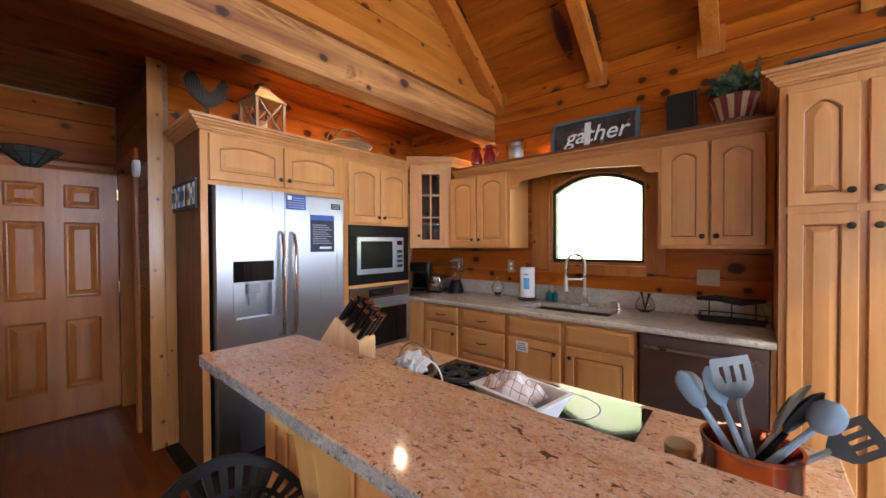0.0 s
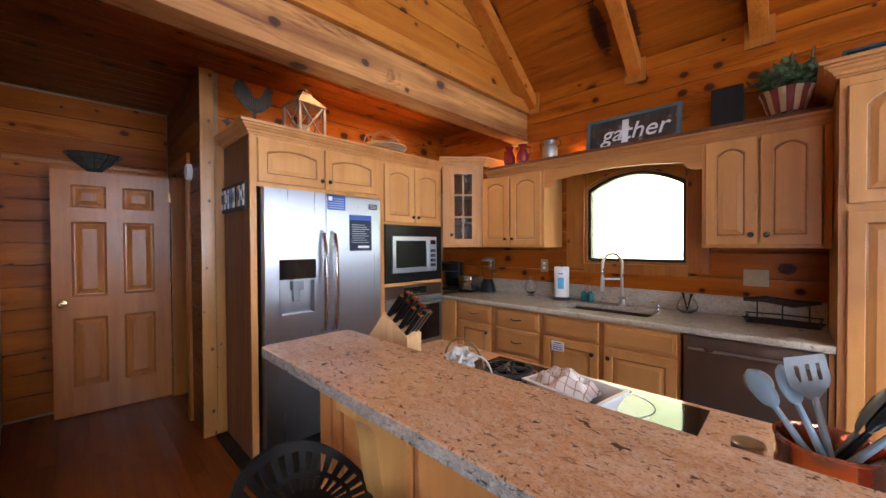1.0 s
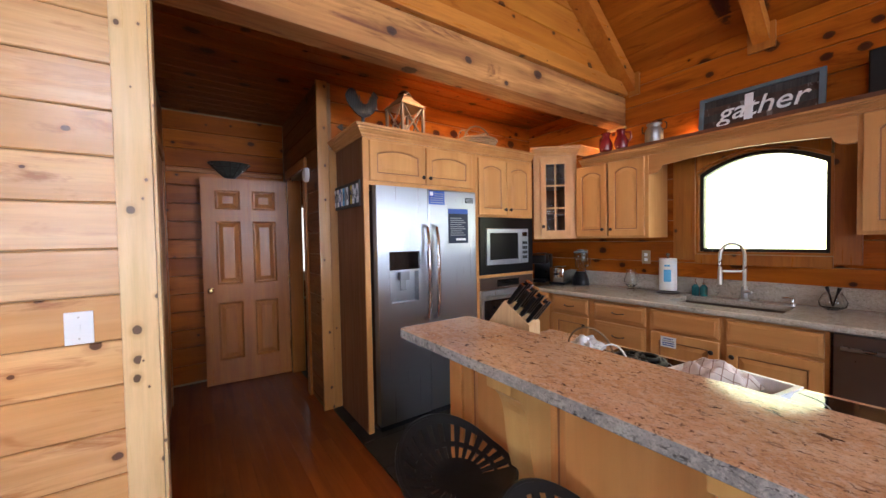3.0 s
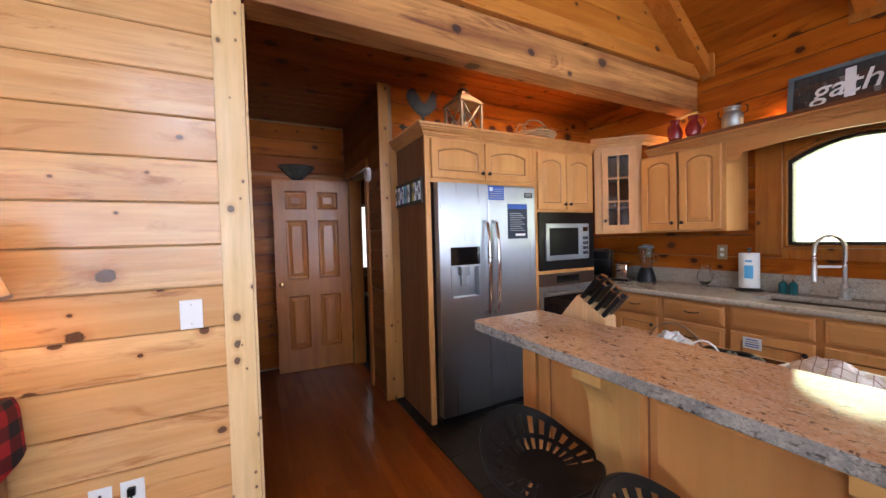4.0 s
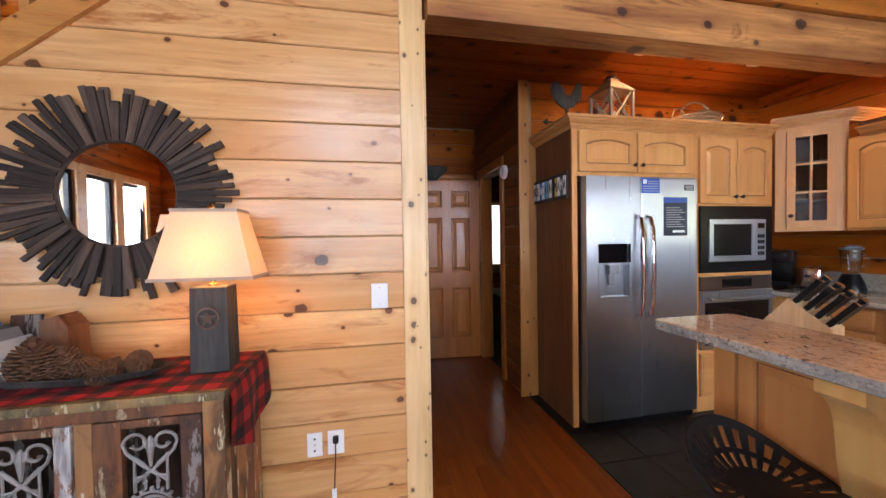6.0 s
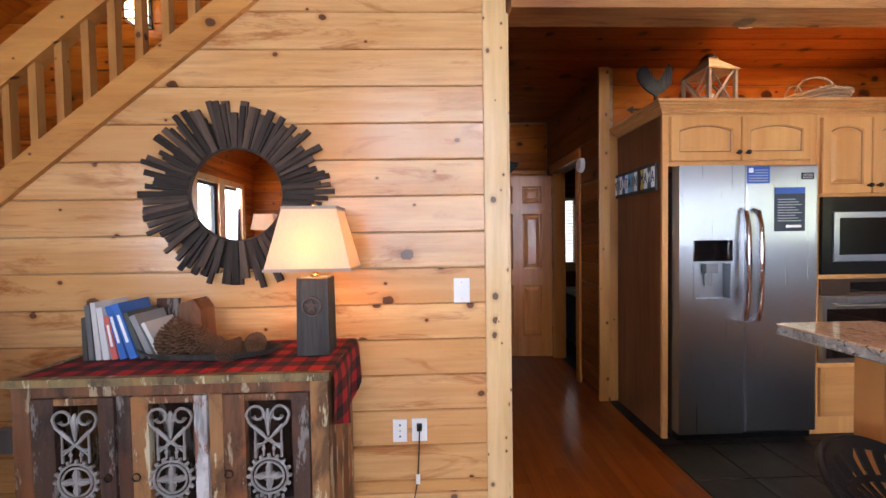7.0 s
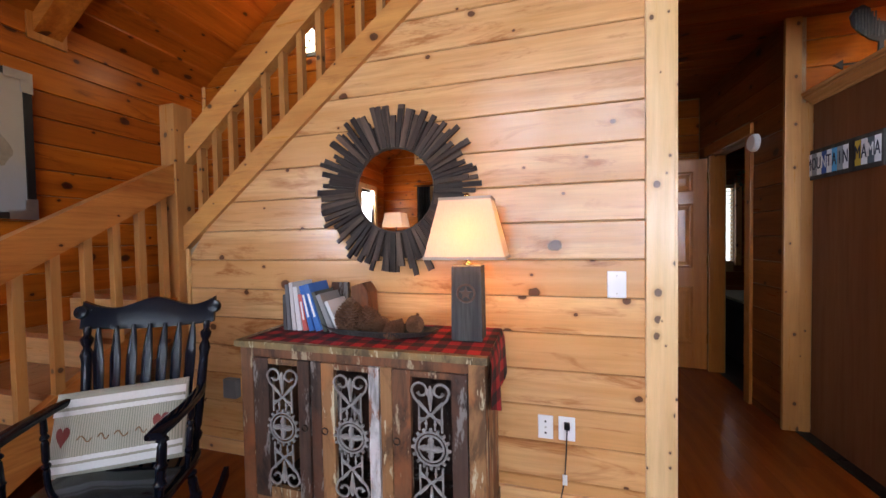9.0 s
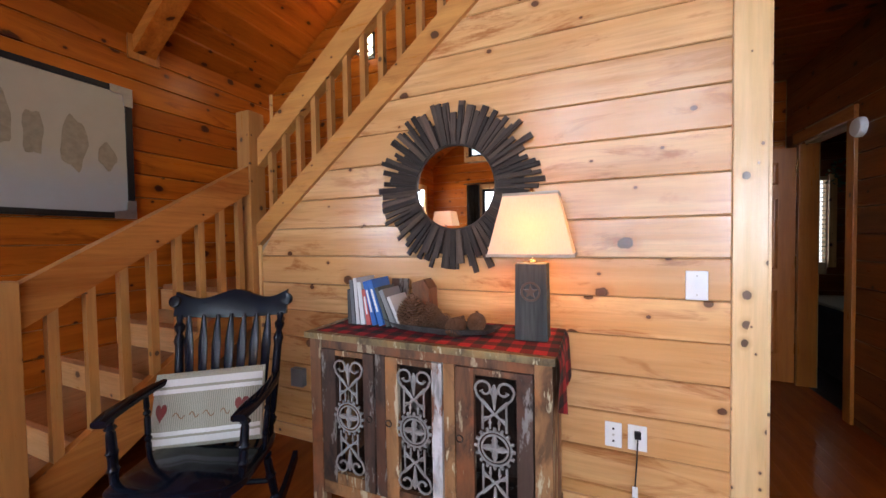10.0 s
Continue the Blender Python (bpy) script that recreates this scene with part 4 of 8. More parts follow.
def rect_loop(x0, x1, z0, z1, rise, y):
    pts = [(x0, z0), (x1, z0)]
    for k in range(N_TOP + 1):
        x = x1 + (x0 - x1) * k / N_TOP
        u = (2 * x - x0 - x1) / (x1 - x0)
        pts.append((x, z1 - rise * u * u))
    return [Vector((a, y, b)) for a, b in pts]


def knob_mesh():
    return make("knob", lathe(B(), ((0.006, 0), (0.006, 0.012), (0.014, 0.018), (0.0155, 0.024), (0.011, 0.030), (0.0, 0.031)), 14), bronze, True)


KNOB = knob_mesh()


def pull_mesh():
    pts = [(-0.045, 0, 0), (-0.042, -0.016, 0), (-0.02, -0.024, -0.003), (0, -0.026, -0.004), (0.02, -0.024, -0.003), (0.042, -0.016, 0), (0.045, 0, 0)]
    return make("pull", tube(B(), pts, [0.006, 0.004, 0.004, 0.0055, 0.004, 0.004, 0.006], 8), bronze, True)


PULL = pull_mesh()


def panel_door(parent, x, z, w, h, arch=0.0, knob=None, y=0.0, mat=None, name="door"):
    """A raised-panel door, lower left corner at x, z, back at y; it faces -y. knob: (x, z) on the door."""
    s = 0.055 if min(w, h) > 0.2 else 0.032
    s = min(s, w * 0.24, h * 0.24)
    f = B()
    mat = mat or maple
    r = arch
    lps = [rect_loop(0, w, 0, h, 0, 0), rect_loop(0, w, 0, h, 0, -0.016), rect_loop(0.004, w - 0.004, 0.004, h - 0.004, 0, -0.020),
           rect_loop(s, w - s, s, h - s, r, -0.020), rect_loop(s + 0.004, w - s - 0.004, s + 0.004, h - s - 0.004, r, -0.0125), rect_loop(s + 0.011, w - s - 0.011, s + 0.011, h - s - 0.011, r, -0.010)]
    loft(f, lps, True, True, False, (0, 0, 0, 0, 1))
    d = part(name, f, (mat, glaze), parent, m=Matrix.Translation((x, y, z)))
    p = B()
    i = 0.010
    lps = [rect_loop(s + i, w - s - i, s + i, h - s - i, r, -0.0102), rect_loop(s + i + 0.022, w - s - i - 0.022, s + i + 0.022, h - s - i - 0.022, r, -0.017), rect_loop(s + i + 0.026, w - s - i - 0.026, s + i + 0.026, h - s - i - 0.026, r, -0.0185)]
    loft(p, lps, True, False, True)
    part("panel", p, mat, d)
    if knob:
        part("knob", KNOB, None, d, "dark bronze knob", Matrix.Translation((knob[0], -0.020, knob[1])) @ pose(0, 0, 0, 90, 0, 0))
    return d


def drawer(parent, x, z, w, h, pull=True, y=0.0):
    f = B()
    i = 0.018
    lps = [rect_loop(0, w, 0, h, 0, 0), rect_loop(0, w, 0, h, 0, -0.012), rect_loop(0.006, w - 0.006, 0.006, h - 0.006, 0, -0.017), rect_loop(i, w - i, i, h - i, 0, -0.018), rect_loop(i + 0.004, w - i - 0.004, i + 0.004, h - i - 0.004, 0, -0.021)]
    loft(f, lps, True, True, True)
    d = part("drawer", f, maple_x, parent, m=Matrix.Translation((x, y, z)))
    if pull:
        part("handle", PULL, None, d, "dark bronze pull", Matrix.Translation((w / 2, -0.021, h / 2)))
    return d


def carcass(parent, w, h, d, stile=0.03, z0=0.0, mat=None, rails=()):
    """Box with a face frame in front of it; the frame's face is at y = 0."""
    mat = mat or maple
    part("body", bx(0.002, w - 0.002, 0.018, d, z0, z0 + h), mat, parent)
    bm = B()
    box(bm, 0, stile, 0, 0.017, z0, z0 + h, 0.001)
    box(bm, w - stile, w, 0, 0.017, z0, z0 + h, 0.001)
    for a, b in ((0, stile), (h - stile, h), *rails):
        box(bm, stile, w - stile, 0.0005, 0.017, z0 + a, z0 + b)
    part("face_frame", bm, mat, parent)


CROWN = ((0.0, 0.0), (0.010, 0.0), (0.010, 0.010), (0.018, 0.013), (0.021, 0.026), (0.034, 0.035), (0.040, 0.045), (0.050, 0.048), (0.051, 0.059), (0.065, 0.062), (0.068, 0.078), (0.0, 0.078))


def facing_x(x, y, z):
    """Pose whose local -y looks along world +x, local x along world +y."""
    return pose(x, y, z, 0, 0, 90)


XF = -2.137
# cabinet over and around the refrigerator
c = thing("refrigerator_cabinet", facing_x(XF, 0.765, 0), "honey maple cabinet built round the refrigerator, brown side panel", "cabinet")
part("side_panel", bx(0.0, 0.022, 0.018, 0.56, 0, 2.13), maple_shaded, c, "maple side panel, shade put into its brown")
part("side_panel", bx(1.008, 1.03, 0.018, 0.56, 0, 2.13), maple_shaded, c)
part("stile", bx(0.0, 0.04, 0.0, 0.0175, 0, 2.13, 0.002), maple, c)
part("stile", bx(0.985, 1.03, 0.0, 0.0175, 0, 2.13, 0.002), maple, c)
part("body", bx(0.0225, 1.0075, 0.019, 0.56, 1.80, 2.13), maple, c)
part("rail", bx(0.0405, 0.9845, 0.0, 0.0175, 1.795, 2.13, 0.001), maple, c)
panel_door(c, 0.045, 1.825, 0.462, 0.285, 0.03, (0.435, 0.05))
panel_door(c, 0.515, 1.825, 0.462, 0.285, 0.03, (0.027, 0.05))

# oven tower
c = thing("oven_cabinet", facing_x(XF, 1.797, 0), "tall honey maple cabinet holding microwave and wall oven", "cabinet")
part("body", bx(0.002, 0.70, 0.018, 0.56, 0.0, 2.13), maple, c)
part("stile", bx(0.0, 0.022, 0, 0.0175, 0, 2.13, 0.001), maple, c)
part("stile", bx(0.698, 0.72, 0, 0.0175, 0, 2.13, 0.001), maple, c)
for a, b in ((1.585, 2.13), (1.045, 1.07), (0.0, 0.48)):
    part("rail", bx(0.0225, 0.6975, 0.0005, 0.0175, a, b, 0.001), maple, c)
panel_door(c, 0.022, 1.605, 0.333, 0.495, 0.03, (0.305, 0.05))
panel_door(c, 0.362, 1.605, 0.333, 0.495, 0.03, (0.028, 0.05))
drawer(c, 0.03, 0.12, 0.66, 0.33)

mw = thing("microwave_oven", facing_x(XF, 1.797, 0), "built-in stainless microwave in a black trim frame", "microwave")
bm = B()
ring(bm, [(0.024, 1.072), (0.697, 1.072), (0.697, 1.583), (0.024, 1.583)], [(0.09, 1.155), (0.63, 1.155), (0.63, 1.485), (0.09, 1.485)], -0.020, -0.001)
part("trim_frame", bm, black_plastic, mw, "black trim frame")
part("body", bx(0.091, 0.629, -0.012, 0.016, 1.156, 1.484, 0.004), black_plastic, mw)
bm = B()
ring(bm, [(0.093, 1.16), (0.525, 1.16), (0.525, 1.48), (0.093, 1.48)], [(0.13, 1.20), (0.49, 1.20), (0.49, 1.445), (0.13, 1.445)], -0.03, -0.013)
part("door", bm, steel, mw, "stainless door frame")
part("window", bx(0.131, 0.489, -0.024, -0.0135, 1.201, 1.444), black_plastic, mw, "black window")
part("control_panel", bx(0.53, 0.626, -0.028, -0.0125, 1.16, 1.48, 0.003), steel, mw)
part("display", bx(0.545, 0.61, -0.0295, -0.0285, 1.41, 1.45), black_gloss, mw)
for r in range(4):
    for q in range(3):
        part("button", bx(0.545 + q * 0.023, 0.563 + q * 0.023, -0.030, -0.0285, 1.20 + r * 0.045, 1.228 + r * 0.045), black_plastic, mw)

ov = thing("wall_oven", facing_x(XF, 1.797, 0), "stainless wall oven with a black glass door", "oven")
part("control_panel", bx(0.024, 0.697, -0.018, -0.001, 0.935, 1.043, 0.003), dark_steel, ov)
part("display", bx(0.22, 0.50, -0.0195, -0.0185, 0.955, 1.02), black_gloss, ov)
bm = B()
ring(bm, [(0.024, 0.485), (0.697, 0.485), (0.697, 0.93), (0.024, 0.93)], [(0.055, 0.515), (0.666, 0.515), (0.666, 0.845), (0.055, 0.845)], -0.026, -0.001)
part("door", bm, steel, ov, "stainless oven door")
part("window", bx(0.0555, 0.6655, -0.020, -0.002, 0.5155, 0.8445), black_gloss, ov, "black glass window")
bm = tube(B(), [(0.06, -0.065, 0.875), (0.36, -0.068, 0.875), (0.66, -0.065, 0.875)], 0.013, 10)
for x in (0.09, 0.63):
    box(bm, x - 0.012, x + 0.012, -0.06, -0.026, 0.865, 0.885)
part("handle", bm, steel, ov, "stainless bar handle", smooth=True)

# refrigerator
fr = thing("refrigerator", facing_x(-2.06, 0.825, 0), "stainless side-by-side refrigerator with a water dispenser", "refrigerator")
part("body", bx(0.004, 0.901, 0.075, 0.62, 0.02, 1.76, 0.006), dark_steel, fr, "dark grey cabinet body")
part("base_grille", bx(0.01, 0.895, 0.03, 0.074, 0.015, 0.06), black_plastic, fr)
SPL = 0.425


def fridge_door(x0, x1, hole=None):
    bm = B()
    z0, z1 = 0.065, 1.785
    if not hole:
        box(bm, x0, x1, 0, 0.07, z0, z1, 0.012)
    else:
        a, b, c0, c1 = hole
        box(bm, x0, a, 0, 0.07, z0, z1, 0.0)
        box(bm, b, x1, 0, 0.07, z0, z1, 0.0)
        box(bm, a, b, 0, 0.07, z0, c0, 0.0)
        box(bm, a, b, 0, 0.07, c1, z1, 0.0)
        bmesh.ops.remove_doubles(bm, verts=bm.verts, dist=1e-5)
    return bm


D = (0.09, 0.345, 0.925, 1.312)
dl = part("door", fridge_door(0.0, SPL - 0.003, D), steel, fr, "stainless freezer door")
dr = part("door", fridge_door(SPL + 0.003, 0.905), steel, fr, "stainless refrigerator door")
dp = part("dispenser", bx(D[0], D[1], -0.004, 0.06, 1.178, D[3], 0.004), black_gloss, dl, "black dispenser control panel")
bm = B()
ring(bm, [(D[0], D[2]), (D[1], D[2]), (D[1], 1.177), (D[0], 1.177)], [(D[0] + 0.015, D[2] + 0.015), (D[1] - 0.015, D[2] + 0.015), (D[1] - 0.015, 1.165), (D[0] + 0.015, 1.165)], -0.005, 0.062)
part("dispenser_frame", bm, steel, dl)
part("dispenser_recess", bx(D[0] + 0.015, D[1] - 0.015, 0.058, 0.062, D[2] + 0.015, 1.165), steel, dl, "silver dispenser recess")
part("dispenser_spout", bx(0.18, 0.26, 0.005, 0.05, 1.10, 1.165, 0.006), grey_plastic, dl)
part("dispenser_lever", bx(0.195, 0.245, 0.035, 0.045, 1.02, 1.10, 0.004), grey_plastic, dl)
for x, dd in ((0.387, dl), (0.470, dr)):
    pts = [(x, 0.0, 1.50), (x, -0.045, 1.485), (x, -0.062, 1.40), (x, -0.07, 1.15), (x, -0.062, 0.90), (x, -0.045, 0.81), (x, 0.0, 0.795)]
    part("handle", tube(B(), pts, [0.014, 0.014, 0.016, 0.017, 0.016, 0.014, 0.014], 10, 1.2), chrome, dd, "polished bowed handle", smooth=True)
lab = part("label", bx(0.615, 0.815, -0.0025, -0.0005, 1.362, 1.64), navy_print, dr, "dark navy energy label")
part("label_band", bx(0.617, 0.813, -0.0035, -0.0027, 1.60, 1.638), blue_print, lab)
for k in range(9):
    part("label_bar", bx(0.635, 0.79 - 0.02 * (k % 3), -0.0035, -0.0027, 1.425 + k * 0.017, 1.431 + k * 0.017), grey_print, lab)
part("label_bar", bx(0.69, 0.79, -0.0035, -0.0027, 1.385, 1.402), paper, lab)
lab = part("label", bx(0.435, 0.582, -0.0025, -0.0005, 1.668, 1.775), blue_print, dr, "blue sticker")
part("label_bar", bx(0.445, 0.475, -0.0035, -0.0027, 1.735, 1.765), paper, lab)
for k in range(5):
    part("label_bar", bx(0.485 if k > 2 else 0.445, 0.57, -0.0035, -0.0027, 1.68 + k * 0.017, 1.686 + k * 0.017), grey_print, lab)
bdg = part("badge", bx(0.79, 0.87, -0.003, -0.0005, 1.69, 1.732), black_plastic, dr, "small dark badge")
for k in range(3):
    part("badge_bar", bx(0.797, 0.863, -0.004, -0.0032, 1.697 + k * 0.011, 1.702 + k * 0.011), grey_print, bdg)

# corner glass cabinet
P0, P1 = Vector((-2.115, 2.517, 0)), Vector((-1.838, 2.812, 0))
LW = (P1 - P0).length
cc = thing("corner_cabinet", pose(P0.x, P0.y, 0, 0, 0, math.degrees(math.atan2(P1.y - P0.y, P1.x - P0.x))), "honey maple corner cabinet with a glazed door", "cabinet")
bm = B()
poly = [(0.004, 0.024), (LW - 0.004, 0.024), (LW - 0.004, 0.05), (0.30, 0.42), (0.10, 0.42), (0.004, 0.05)]
for z in (1.38, 1.62, 1.90, 2.165):
    loft(bm, [[Vector((u, v, z)) for u, v in poly], [Vector((u, v, z + 0.015)) for u, v in poly]], True, True, True)
loft(bm, [[Vector((u, v, 1.395)) for u, v in poly[2:]], [Vector((u, v, 2.165)) for u, v in poly[2:]]], False)
# Umber stands in for the shade inside; no glaze covers the interior.
part("body", bm, glaze, cc, "interior with its shade put into the colour")
bm = B()
ring(bm, [(0, 1.38), (LW, 1.38), (LW, 2.18), (0, 2.18)], [(0.07, 1.42), (LW - 0.07, 1.42), (LW - 0.07, 2.14), (0.07, 2.14)], 0, 0.02)
part("face_frame", bm, maple, cc)
gd = B()
ring(gd, [(0.065, 1.41), (LW - 0.065, 1.41), (LW - 0.065, 2.15), (0.065, 2.15)], [(0.115, 1.46), (LW - 0.115, 1.46), (LW - 0.115, 2.10), (0.115, 2.10)], -0.02, -0.001)
gd = part("door", gd, maple, cc, "glazed door with six panes")
bm = box(B(), LW / 2 - 0.007, LW / 2 + 0.007, -0.017, -0.006, 1.46, 2.10)
for z in (1.67, 1.885):
    box(bm, 0.115, LW / 2 - 0.007, -0.017, -0.006, z, z + 0.014)
    box(bm, LW / 2 + 0.007, LW - 0.115, -0.017, -0.006, z, z + 0.014)
part("muntin", bm, maple, gd)
for x0, x1 in ((0.116, LW / 2 - 0.008), (LW / 2 + 0.008, LW - 0.116)):
    for z0, z1 in ((1.461, 1.669), (1.685, 1.884), (1.90, 2.099)):
        pn = part("pane", bx(x0, x1, -0.013, -0.010, z0, z1), cabinet_glass, gd)
        pn.visible_shadow = False
part("knob", KNOB, None, gd, "dark bronze knob", Matrix.Translation((0.085, -0.02, 1.50)) @ pose(0, 0, 0, 90, 0, 0))
for x, z, h in ((0.2, 1.636, 0.1), (0.26, 1.916, 0.12)):
    solid("drinking_glass", lathe(B(), ((0.022, 0), (0.028, h), (0.026, h), (0.02, 0.006)), 14), clear_glass, cc.matrix_basis @ Matrix.Translation((x, 0.15, z)), "clear drinking glass inside the corner cabinet", "glass", "glasses in the corner cabinet", smooth=True)

# upper cabinets on the north wall
YU = 2.80
c = thing("wall_cabinet", pose(-1.838, YU, 1.378), "honey maple wall cabinet with two arched doors", "cabinet", "wall cabinets")
carcass(c, 0.668, 0.672, 0.335, 0.03)
panel_door(c, 0.012, 0.018, 0.305, 0.643, 0.035, (0.275, 0.06))
panel_door(c, 0.335, 0.018, 0.305, 0.643, 0.035, (0.03, 0.06))
c = thing("wall_cabinet", pose(-0.056, YU, 1.378), "honey maple wall cabinet beside the window", "cabinet", "wall cabinets")
carcass(c, 0.572, 0.672, 0.335, 0.03)
panel_door(c, 0.020, 0.018, 0.25, 0.643, 0.035, (0.222, 0.06))
panel_door(c, 0.284, 0.018, 0.25, 0.643, 0.035, (0.028, 0.06))


def valance():
    a, b, zt, zb, zd, r = -1.169, -0.057, 2.050, 1.945, 1.89, 0.07
    pts = [(a, zt), (a, zd)]
    pts += [(a + 0.02, zd)]
    for k in range(7):
        t = math.pi / 2 * k / 6
        pts.append((a + 0.03 + r * math.sin(t) , zd + (zb - zd) * (1 - math.cos(t)) / 1.0))
    for k in range(1, 12):
        u = k / 12
        x = a + 0.11 + (b - a - 0.22) * u
        pts.append((x, zb + 0.03 * math.sin(math.pi * u)))
    for k in range(7):
        t = math.pi / 2 * (1 - k / 6)
        pts.append((b - 0.03 - r * math.sin(t), zd + (zb - zd) * (1 - math.cos(t)) / 1.0))
    pts += [(b - 0.02, zd), (b, zd), (b, zt)]
    return prism(B(), pts, lambda u, v, d: Vector((u, d, v)), YU + 0.002, YU + 0.02)


solid("valance", valance(), maple_x, Matrix(), "honey maple arched valance over the window", "valance")

crn = [((XB + 0.01, 0.763, 2.13), (XF + 0.001, 0.763, 2.13), (XF + 0.001, 2.50, 2.13)),
       ((P0.x - 0.02, P0.y - 0.022, 2.18), (P1.x + 0.002, P1.y - 0.002, 2.18), (P1.x + 0.003, WN - 0.005, 2.18)),
       ((P1.x + 0.075, YU - 0.001, 2.043), (0.517, YU - 0.001, 2.043))]
for pth in crn:
    solid("crown_moulding", crown(B(), pth, CROWN if pth[0][2] > 2.1 else [(u, v * 0.8) for u, v in CROWN]), maple_x, Matrix(), "honey maple crown moulding along the cabinet top", "moulding", "crown mouldings")
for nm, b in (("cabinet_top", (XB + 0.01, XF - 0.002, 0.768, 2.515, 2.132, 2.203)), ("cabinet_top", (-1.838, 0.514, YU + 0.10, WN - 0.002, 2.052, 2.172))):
    solid("dust_board", bx(*b), maple_shaded, Matrix(), "flat brown board on top of the cabinets", "board")

# pantry
YP = 2.505
c = thing("pantry_cabinet", pose(0.52, YP, 0), "tall honey maple pantry cabinet with arched doors", "cabinet")
part("body", bx(0.002, 1.30, 0.018, 0.632, 0.0, 2.18), maple, c)
bm = B()
for a, b in ((0, 0.03), (0.256, 0.293), (0.525, 0.562), (0.80, 0.837), (1.07, 1.10), (1.27, 1.302)):
    box(bm, a, b, 0, 0.017, 0, 2.18, 0.001)
part("face_frame", bm, maple, c)
part("rail", bx(0.0305, 1.2695, 0.003, 0.0172, 1.55, 1.60), maple, c)
part("rail", bx(0.0305, 1.2695, 0.003, 0.0172, 2.13, 2.18), maple, c)
part("toe_kick", bx(0.0305, 1.2695, 0.003, 0.0172, 0.0, 0.11), maple, c)
for x, kn in ((0.028, 0), (0.290, 1), (0.558, 0), (0.826, 1)):
    panel_door(c, x, 1.59, 0.236, 0.545, 0.045, ((0.208, 0.06) if not kn else (0.028, 0.06)))
    panel_door(c, x, 0.11, 0.236, 1.445, 0.0, ((0.208, 1.38) if not kn else (0.028, 1.38)))
solid("crown_moulding", crown(B(), ((0.518, WN - 0.005, 2.18), (0.518, YP - 0.001, 2.18), (1.83, YP - 0.001, 2.18)), [(u, v) for u, v in CROWN]), maple_x, Matrix(), "honey maple crown moulding along the pantry top", "moulding", "crown mouldings")

# base cabinets, facing -y at y = 2.52
YB = 2.53
base = ((-1.95, 0.456, "door"), (-1.494, 0.451, "drawers"), (-1.043, 0.458, "sink"), (-0.585, 0.47, "sink"))
for x, w, kind in base:
    c = thing("base_cabinet", pose(x, YB, 0), {"door": "honey maple base cabinet with a drawer and a door", "drawers": "honey maple base cabinet with three drawers", "sink": "honey maple sink base cabinet with a door"}[kind], "cabinet", "base cabinets under the counter")
    part("body", bx(0.002, w - 0.002, 0.018, 0.60, 0.10, 0.66 if kind == "sink" else 0.872), maple, c)
    part("face_frame", bx(0.0, w, 0.0, 0.0175, 0.10, 0.872, 0.001), maple_x, c)
    part("toe_kick", bx(0.002, w - 0.002, 0.06, 0.08, 0.0, 0.10), maple_shaded, c)
    if kind == "drawers":
        for z, h in ((0.715, 0.138), (0.50, 0.195), (0.13, 0.35)):
            drawer(c, 0.02, z, w - 0.04, h)
    else:
        drawer(c, 0.02 if kind == "sink" else 0.05, 0.715, w - (0.04 if kind == "sink" else 0.09), 0.138, kind == "door")
        left_hinge = x in (-1.95, -1.043)
        panel_door(c, 0.02 if kind == "sink" else 0.05, 0.12, w - (0.04 if kind == "sink" else 0.09), 0.575, 0.0, ((w - 0.075 if kind == "sink" else w - 0.12), 0.51) if left_hinge else (0.035, 0.51))
solid("filler_panel", bx(XF + 0.002, -1.952, YB - 0.012, 2.552, 0.0, 0.872, 0.002), maple, Matrix(), "plain honey maple corner filler panel", "panel")
solid("filler_panel", bx(0.495, 0.517, YB, 3.10, 0.0, 0.872, 0.002), maple, Matrix(), "plain honey maple end panel", "panel")
note = thing("magnet_sign", pose(-0.95, YB - 0.0225, 0.60), "small white sign with blue print on a cabinet door", "sign")
part("card", bx(0, 0.10, -0.002, 0, 0, 0.075), paper, note)
for k in range(4):
    part("print_bar", bx(0.02 if k == 3 else 0.012, 0.08 if k == 3 else 0.088, -0.003, -0.0021, 0.012 + k * 0.015, 0.019 + k * 0.015), blue_print if k != 2 else grey_print, note)

dw = thing("dishwasher", pose(-0.105, YB, 0), "slate grey dishwasher with a bar handle", "dishwasher")
part("body", bx(0.002, 0.596, 0.02, 0.58, 0.02, 0.868), black_plastic, dw)
part("door", bx(0.004, 0.594, -0.026, 0.019, 0.10, 0.866, 0.005), dark_steel, dw, "slate grey steel door")
bm = tube(B(), [(0.035, -0.06, 0.80), (0.3, -0.066, 0.80), (0.565, -0.06, 0.80)], 0.013, 10, 0.7)
for x in (0.05, 0.55):
    box(bm, x - 0.012, x + 0.012, -0.056, -0.026, 0.791, 0.809)
part("handle", bm, nickel, dw, "brushed bar handle", smooth=True)
part("toe_kick", bx(0.004, 0.594, 0.03, 0.045, 0.0, 0.095), black_plastic, dw)

